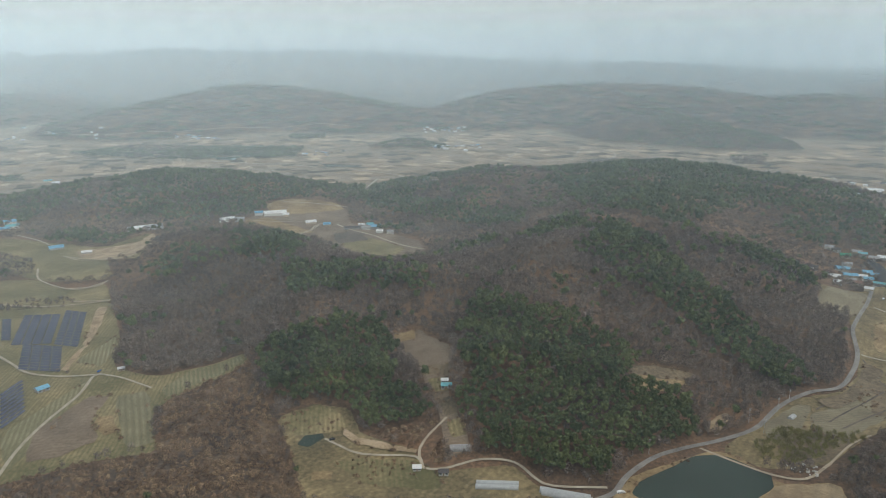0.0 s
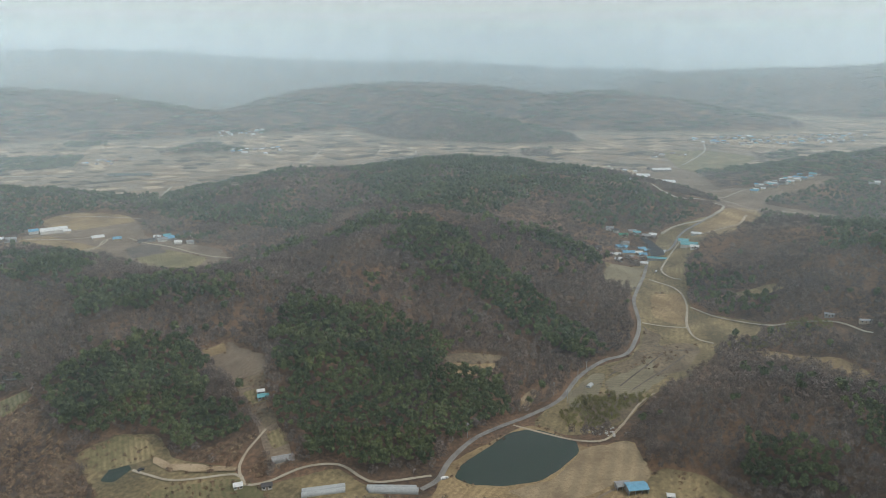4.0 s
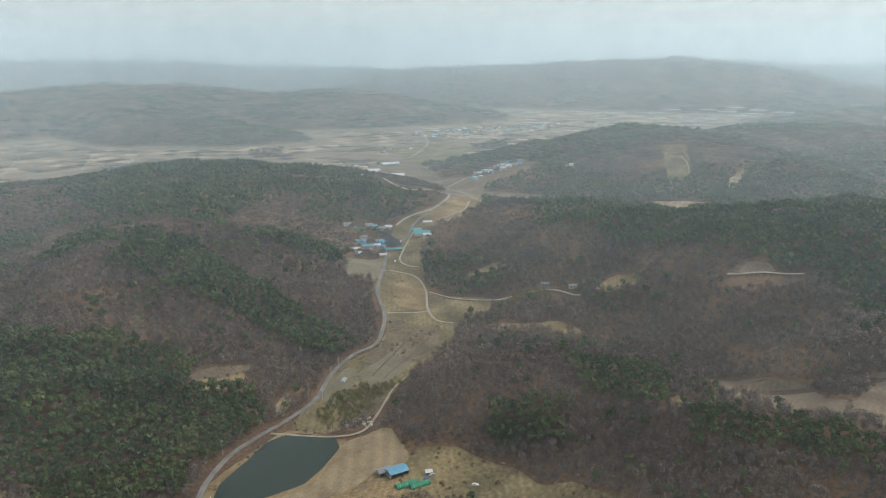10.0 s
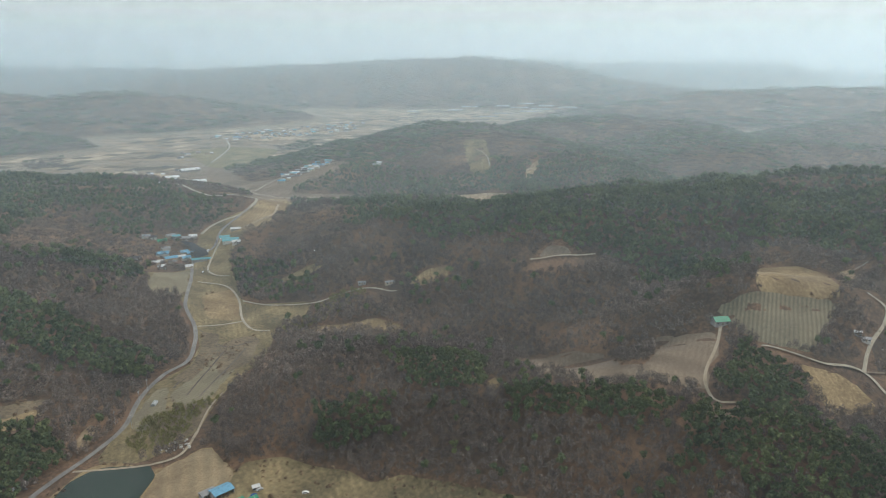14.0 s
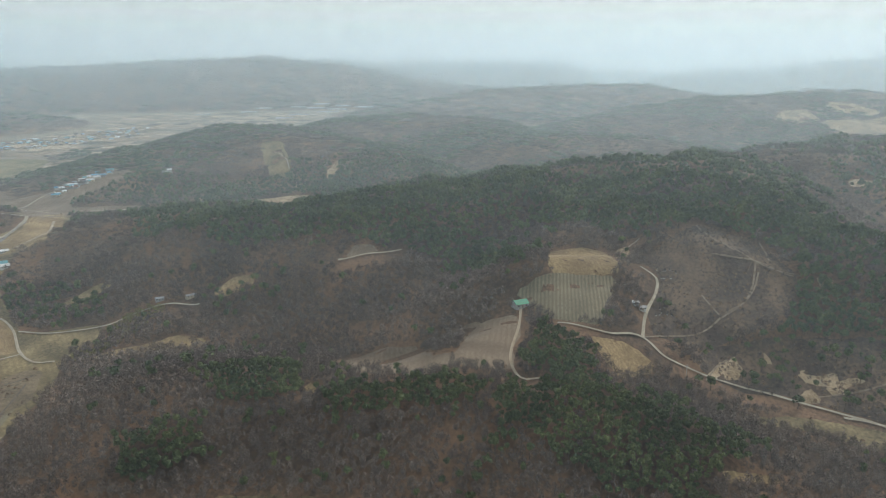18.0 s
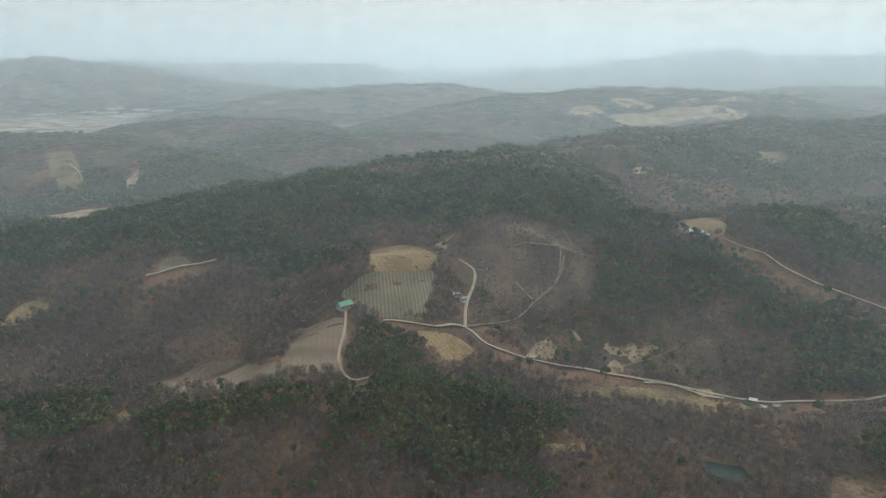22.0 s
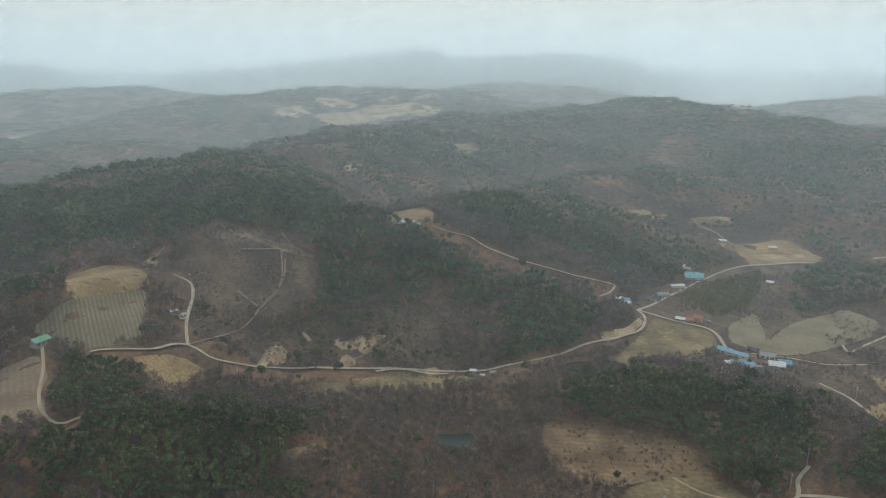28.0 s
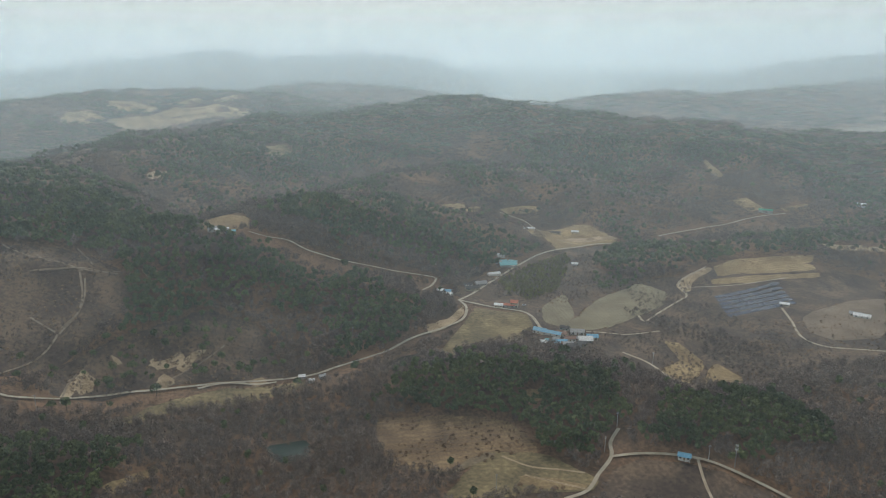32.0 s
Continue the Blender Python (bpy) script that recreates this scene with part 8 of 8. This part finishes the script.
def wooded(x, y):
    """Where trees may stand: off the fields, lanes, ponds and the open plain."""
    ok = np.ones(x.shape, bool)
    for poly in OPEN:
        bx, by = [p[0] for p in poly], [p[1] for p in poly]
        box = (x > min(bx)) & (x < max(bx)) & (y > min(by)) & (y < max(by)) & ok
        if box.any():
            k = np.where(box)[0]
            ok[k[inside(x[k], y[k], poly)]] = False
    for line, width in LANES:
        lo, hi = line.min(0) - width - 18, line.max(0) + width + 18
        k = np.where((x > lo[0]) & (x < hi[0]) & (y > lo[1]) & (y < hi[1]) & ok)[0]
        if len(k):
            r = np.hypot(x[k], y[k])
            for shift in (0.0, 7.0, 13.0):  # trees towards the camera also go, so the lanes stay in view
                sx, sy = x[k] * (1 + shift / r), y[k] * (1 + shift / r)
                d = np.min(np.hypot(sx[:, None] - line[None, :, 0], sy[:, None] - line[None, :, 1]), 1)
                ok[k[d < width * 0.5 + (2.5 if shift == 0 else 4.0)]] = False
    return ok


def wooded_lane(x, y):
    """True away from the lanes."""
    ok = np.ones(x.shape, bool)
    for line, width in LANES:
        lo, hi = line.min(0) - 8, line.max(0) + 8
        k = np.where((x > lo[0]) & (x < hi[0]) & (y > lo[1]) & (y < hi[1]))[0]
        if len(k):
            d = np.min(np.hypot(x[k][:, None] - line[None, :, 0], y[k][:, None] - line[None, :, 1]), 1)
            ok[k[d < width * 0.5 + 3.5]] = False
    return ok


def piney(x, y):
    """Chance that a tree at this place is a pine."""
    r = np.hypot(x, y)
    p = 0.012 + 0.04 * smooth(0.1, 0.8, waves(x, y, 390, 21)) + 0.6 * smooth(0.5, 0.8, waves(x, y, 220, 23)) * smooth(600, 900, r) + 0.62 * smooth(950, 1500, r) * smooth(-0.6, 0.4, waves(x, y, 500, 25))
    wob = waves(x, y, 45, 31) * 8
    for poly in PINES:
        bx, by = [q[0] for q in poly], [q[1] for q in poly]
        k = (x > min(bx) - 10) & (x < max(bx) + 10) & (y > min(by) - 10) & (y < max(by) + 10)
        if k.any():
            i = np.where(k)[0]
            m = inside(x[i] + wob[i], y[i] - wob[i], poly)
            p[i[m]] = np.where(r[i[m]] < 640, 0.94, 0.62 + 0.32 * smooth(-0.5, 0.4, waves(x[i[m]], y[i[m]], 130, 33)))
    return p


def seeds(r0, r1, gap, seed):
    """Jittered grid of places in a ring sector."""
    rng = np.random.RandomState(seed)
    n = int(2 * r1 / gap)
    X, Y = np.meshgrid(np.arange(n) * gap - r1, np.arange(n) * gap - r1)
    X, Y = X.ravel(), Y.ravel()
    r, a = np.hypot(X, Y), np.degrees(np.arctan2(X, Y))
    m = (r >= r0) & (r < r1) & (((a > -36) & (a < 157)))
    X, Y = X[m], Y[m]
    X = X + rng.uniform(-0.5, 0.5, len(X)) * gap
    Y = Y + rng.uniform(-0.5, 0.5, len(Y)) * gap
    return X, Y, rng


RNG = random.Random(11)


def both(a, b):
    """Two shapes as one."""
    return np.concatenate([a[0], b[0]]), np.concatenate([a[1], b[1] + len(a[0])])


PINE_NEAR = [pine_shape(RNG, 60, 2.4, 9.5) for _ in range(6)]
PINE_MID = [pine_shape(RNG, 32, 2.7, 9.0) for _ in range(8)]
PINE_BACK = [dome_shape(RNG, 3.0, 9.0, 0.55, 5, 0.05) for _ in range(9)]
PINE_FAR = [dome_shape(RNG, 6.0, 8.0, 0.6, 5, 0.0) for _ in range(6)]
PINE_EDGE = [dome_shape(RNG, 20.0, 7.0, 0.4, 4, 0.0) for _ in range(6)]
TWIG_NEAR = [both(both(dome_shape(RNG, 2.6, 8.2, 0.45, 6, 0.1), dome_shape(RNG, 1.7, 6.4, 0.4, 5, 0.1)), twig_shape(RNG, 10, 2.0, 7.5, 0.16)) for _ in range(7)]
TWIG_MID = [both(dome_shape(RNG, 2.9, 7.6, 0.45, 6, 0.1), dome_shape(RNG, 1.9, 5.8, 0.4, 4, 0.1)) for _ in range(8)]
TWIG_BACK = [dome_shape(RNG, 3.4, 7.0, 0.55, 5, 0.05) for _ in range(9)]
TWIG_FAR = [dome_shape(RNG, 6.2, 6.5, 0.6, 5, 0.05) for _ in range(6)]
SAPLING = [both(dome_shape(RNG, 2.6, 7.0, 0.3, 5, 0.1), twig_shape(RNG, 6, 2.6, 7.0, 0.3)) for _ in range(6)]
BUSH = [both(dome_shape(RNG, 1.7, 2.3, 0.2, 5, 0.1), twig_shape(RNG, 8, 1.6, 2.6, 0.14)) for _ in range(6)]
TRUNK = bpy.data.meshes.new("trunk")
tv, tf = trunk_shape(8.5, 0.17)
TRUNK.from_pydata(tv, [], tf)
TRUNK.materials.append(M["bark"])


def tree_kinds(shapes, mat, name):
    """A few crown meshes, shared by the single trees."""
    out = []
    for sv, sf in shapes:
        me = bpy.data.meshes.new(name)
        me.from_pydata(sv.tolist(), [], sf.tolist())
        me.materials.append(mat)
        out.append(me)
    return out


PINE_CROWNS = tree_kinds(PINE_NEAR, M["pine"], "crown")
BARE_CROWNS = tree_kinds(TWIG_NEAR, M["twigs"], "crown")


def single_trees(name, crowns, x, y, size, label, category, group, rng):
    """Trees that stand as things of their own, each with a trunk and a crown."""
    z = height(x, y)
    for k in range(len(x)):
        ob = new(name)
        ob.matrix_basis = pose(x[k], y[k], z[k], 0, 0, rng.uniform(0, 360)) @ Matrix.Scale(size[k], 4)
        for part_name, mesh in (("trunk", TRUNK), ("crown", crowns[rng.randint(len(crowns))])):
            o = new(part_name, mesh)
            o.parent = ob
        tagged(ob, label, category, group)


def nearest(mask, x, y, count):
    """The count places of the mask that lie nearest to the hill under the drone."""
    k = np.where(mask)[0]
    k = k[np.argsort(np.hypot(x[k], y[k]))[:count]]
    out = np.zeros(len(x), bool)
    out[k] = True
    return out


def within_any(x, y, polys):
    m = np.zeros(len(x), bool)
    for poly in polys:
        m |= inside(x, y, poly)
    return m


RINGS = (
    (285, 610, 3.8, PINE_NEAR, TWIG_NEAR, 1.0, M["pine"], M["twigs"]),
    (430, 840, 5.0, PINE_MID, TWIG_MID, 1.1, M["pine"], M["canopy"]),
    (840, 1400, 6.2, PINE_BACK, TWIG_BACK, 1.1, M["needles"], M["canopy"]),
    (1400, 2600, 10.5, PINE_FAR, TWIG_FAR, 1.1, M["needles"], M["canopy"]),
    (2600, 4700, 38.0, PINE_EDGE, PINE_EDGE, 1.2, M["needles"], M["canopy"]),
)
for ring, (r0, r1, gap, pines, twigs, grow, pine_mat, bare_mat) in enumerate(RINGS):
    X, Y, rng = seeds(r0, r1, gap, 50 + ring)
    ok = wooded(X, Y)
    if ring < 2:  # near and middle trees pass into one another
        near_wood = np.hypot(X, Y) < 520 + 75 * waves(X, Y, 110, 61)
        ok &= near_wood if ring == 0 else ~near_wood
    if ring >= 3:
        ok &= (relief(X, Y) > (4 if ring == 3 else 8)) | within_any(X, Y, WOODS)
    X, Y = X[ok], Y[ok]
    low = within_any(X, Y, BRUSH)
    chance = piney(X, Y)
    is_pine = (rng.uniform(0, 1, len(X)) < chance) & ~low
    size = rng.uniform(0.75, 1.25, len(X)) * grow
    word = ("near", "middle", "further", "distant", "farthest")[ring]
    bare = ~is_pine & ~low
    if ring == 0:
        bare &= rng.uniform(0, 1, len(X)) < 0.85
    elif ring < 3:  # the rust-brown litter shows where the wood is thin
        bare &= rng.uniform(0, 1, len(X)) < 0.55 + 0.45 * smooth(-0.7, 0.0, waves(X, Y, 120, 57))
    if ring == 0:
        p1, b1 = nearest(is_pine, X, Y, 280), nearest(bare, X, Y, 280)
        single_trees("pine_tree", PINE_CROWNS, X[p1], Y[p1], size[p1], "dark green red pine with a broken rounded crown", "pine tree", "pines on the near slope", rng)
        single_trees("bare_tree", BARE_CROWNS, X[b1], Y[b1], size[b1], "leafless grey-brown broadleaf tree on leaf litter", "bare tree", "bare trees on the near slope", rng)
        is_pine &= ~p1
        bare &= ~b1
    scatter("pine_wood", pines, X[is_pine], Y[is_pine], size[is_pine], pine_mat, "dark green red-pine wood on the " + word + " slopes", "woods", 60 + ring, ring > 1)
    scatter("bare_wood", twigs, X[bare], Y[bare], size[bare], bare_mat, "leafless grey-brown broadleaf wood on the " + word + " slopes", "woods", 70 + ring, True)
    if ring < 2:
        scatter("brushwood", BUSH, X[low], Y[low], size[low] * (1.3 if ring == 0 else 1.5), M["brush"], "low rust-brown brushwood and dead grass", "brush", 80 + ring)

# budding willows by the water, and shrubs and lone pines on the open slopes
X, Y, rng = seeds(285, 1350, 3.8, 91)
k = within_any(X, Y, WILLOWS)
scatter("willow_thicket", [twig_shape(RNG, 50, 2.2, 5.0, 0.16) for _ in range(4)], X[k], Y[k], rng.uniform(0.7, 1.3, int(k.sum())), M["willow"], "yellow-green budding willow thicket by the stream", "willows", 92)
X, Y, rng = seeds(285, 1350, 4.6, 93)
k = within_any(X, Y, SHRUBS) & (rng.uniform(0, 1, len(X)) < 0.85 * smooth(-0.7, 0.5, waves(X, Y, 60, 44)))
scatter("shrubs", BUSH, X[k], Y[k], rng.uniform(0.5, 1.0, int(k.sum())), M["brush"], "scattered bare shrubs and saplings on open ground", "shrubs", 94)
X, Y, rng = seeds(285, 1100, 4.4, 97)
k = within_any(X, Y, SAPLINGS) & (rng.uniform(0, 1, len(X)) < 0.9 * smooth(-1.0, 0.2, waves(X, Y, 70, 49)))
scatter("saplings", SAPLING, X[k], Y[k], rng.uniform(0.35, 0.65, int(k.sum())), M["twigs"], "thin leafless saplings on a brown slope", "saplings", 98)
X, Y, rng = seeds(285, 1100, 4.6, 101)
k = wooded_lane(X, Y) & within_any(X, Y, THICKETS) & (rng.uniform(0, 1, len(X)) < 0.9)
scatter("thicket", TWIG_MID, X[k], Y[k], rng.uniform(0.4, 0.85, int(k.sum())), M["canopy"], "leafless grey-brown thicket between the fields", "thicket", 102, True)
# rough growth along field edges
hx, hy, hrng = [], [], random.Random(31)
for poly in OPEN:
    if len(poly) > 8 and max(math.hypot(*q) for q in poly) < 1250:
        for qx, qy in poly:
            if noise.noise(Vector((qx * 0.03, qy * 0.03, 9.0))) > 0.02 and hrng.random() < 0.6:
                hx.append(qx + hrng.uniform(-2, 2))
                hy.append(qy + hrng.uniform(-2, 2))
hx, hy = np.array(hx), np.array(hy)
away = np.ones(len(hx), bool)
for line, width in LANES:
    away &= np.min(np.hypot(hx[:, None] - line[None, :, 0], hy[:, None] - line[None, :, 1]), 1) > width * 0.5 + 1.5
scatter("hedge_growth", BUSH, hx[away], hy[away], np.array([hrng.uniform(0.5, 1.3) for _ in range(int(away.sum()))]), M["brush"], "rough brown growth along field edges", "hedge", 99)
X, Y, rng = seeds(285, 1050, 8.5, 95)
k = wooded_lane(X, Y) & within_any(X, Y, LONE_PINES) & (rng.uniform(0, 1, len(X)) < 0.12 + 0.6 * smooth(-0.4, 0.5, waves(X, Y, 80, 47)))
single_trees("lone_pine", PINE_CROWNS, X[k], Y[k], rng.uniform(0.7, 1.2, int(k.sum())), "single dark pine on a dry grassy slope", "pine tree", "pines on the open slope", rng)

# pines that stand out one by one on the orchard slope and by the village
STANDING = [(540, 18), (574, -19), (572, -32), (581, -53), (574, -60), (544, -37), (540, -39), (551, -54), (549, -49), (556, -57), (556, -43), (586, -79), (586, -94), (594, -108), (572, -117), (568, -112), (556, -124), (546, -105), (543, -107), (530, -68), (538, -134), (534, -139), (540, -145), (541, -154), (538, -162), (508, 1), (512, -8), (578, 37), (581, 31), (568, 15), (598, -90), (596, -72), (587, -64), (602, -101), (575, -85), (574, -137), (583, -44), (664, 81), (648, 74), (607, 72), (520, 73), (519, 68), (586, -104), (585, -119), (613, -84), (620, -95), (610, -105), (616, -116), (638, -76), (646, -91), (624, -80), (574, -553), (545, -536), (554, -553), (553, -537), (559, -572), (542, -563), (583, -584), (588, -563)]
sx, sy = np.array([p[0] for p in STANDING], float), np.array([p[1] for p in STANDING], float)
BROAD_CROWNS = tree_kinds([pine_shape(RNG, 90, 3.3, 7.4) for _ in range(5)] + [pine_shape(RNG, 80, 2.9, 8.2) for _ in range(3)], M["pine"], "crown")
single_trees("lone_pine", BROAD_CROWNS, sx, sy, rng.uniform(0.9, 1.4, len(sx)), "broad dark pine standing alone on a dry slope", "pine tree", "pines on the open slope", rng)

# ---- distance haze imitated by added see-through sheets, lit by the sky, one behind another ----
def haze_sheet_material(opacity):
    m = bpy.data.materials.new("haze-imitating sheet")
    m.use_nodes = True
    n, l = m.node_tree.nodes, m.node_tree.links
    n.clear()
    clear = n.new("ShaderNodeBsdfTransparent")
    front, back, sheet_scatter = n.new("ShaderNodeBsdfDiffuse"), n.new("ShaderNodeBsdfTranslucent"), n.new("ShaderNodeAddShader")
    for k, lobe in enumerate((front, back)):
        lobe.inputs["Color"].default_value = HAZE_SHEET_TINT
        l.new(lobe.outputs[0], sheet_scatter.inputs[k])
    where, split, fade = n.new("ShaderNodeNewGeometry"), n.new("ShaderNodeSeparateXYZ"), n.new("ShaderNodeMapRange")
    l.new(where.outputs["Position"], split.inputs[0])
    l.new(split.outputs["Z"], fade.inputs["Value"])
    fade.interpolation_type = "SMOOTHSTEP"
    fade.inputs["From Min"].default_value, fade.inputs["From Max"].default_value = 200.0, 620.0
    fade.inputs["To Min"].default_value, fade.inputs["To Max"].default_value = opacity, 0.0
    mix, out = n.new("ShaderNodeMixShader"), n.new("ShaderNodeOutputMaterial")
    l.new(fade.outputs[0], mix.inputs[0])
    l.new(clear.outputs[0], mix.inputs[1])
    l.new(sheet_scatter.outputs[0], mix.inputs[2])
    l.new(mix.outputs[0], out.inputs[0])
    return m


HAZE_SHEET_TINT = (0.565, 0.68, 0.735, 1)
sheet_radii = np.concatenate([np.linspace(270, 1000, 10), np.geomspace(1130, 3500, 11), np.linspace(3620, 4850, 10)])
for k, radius in enumerate(sheet_radii):
    depth = radius - (sheet_radii[k - 1] if k else 150)
    depth *= 0.7 + 0.3 * float(smooth(350, 800, radius)) - 0.2 * float(smooth(1500, 2600, radius)) + 4.6 * float(smooth(3450, 4000, radius))  # extra sheet opacity makes up for far ridges squeezed nearer
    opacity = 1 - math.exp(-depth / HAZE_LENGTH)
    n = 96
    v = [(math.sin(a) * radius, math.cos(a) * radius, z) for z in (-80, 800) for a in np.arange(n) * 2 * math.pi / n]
    mesh_object("haze", v, [(a, (a + 1) % n, n + (a + 1) % n, n + a) for a in range(n)], haze_sheet_material(opacity), "added pale grey-blue sheet imitating spring haze over the valleys", "haze", "layers of haze", "structure")
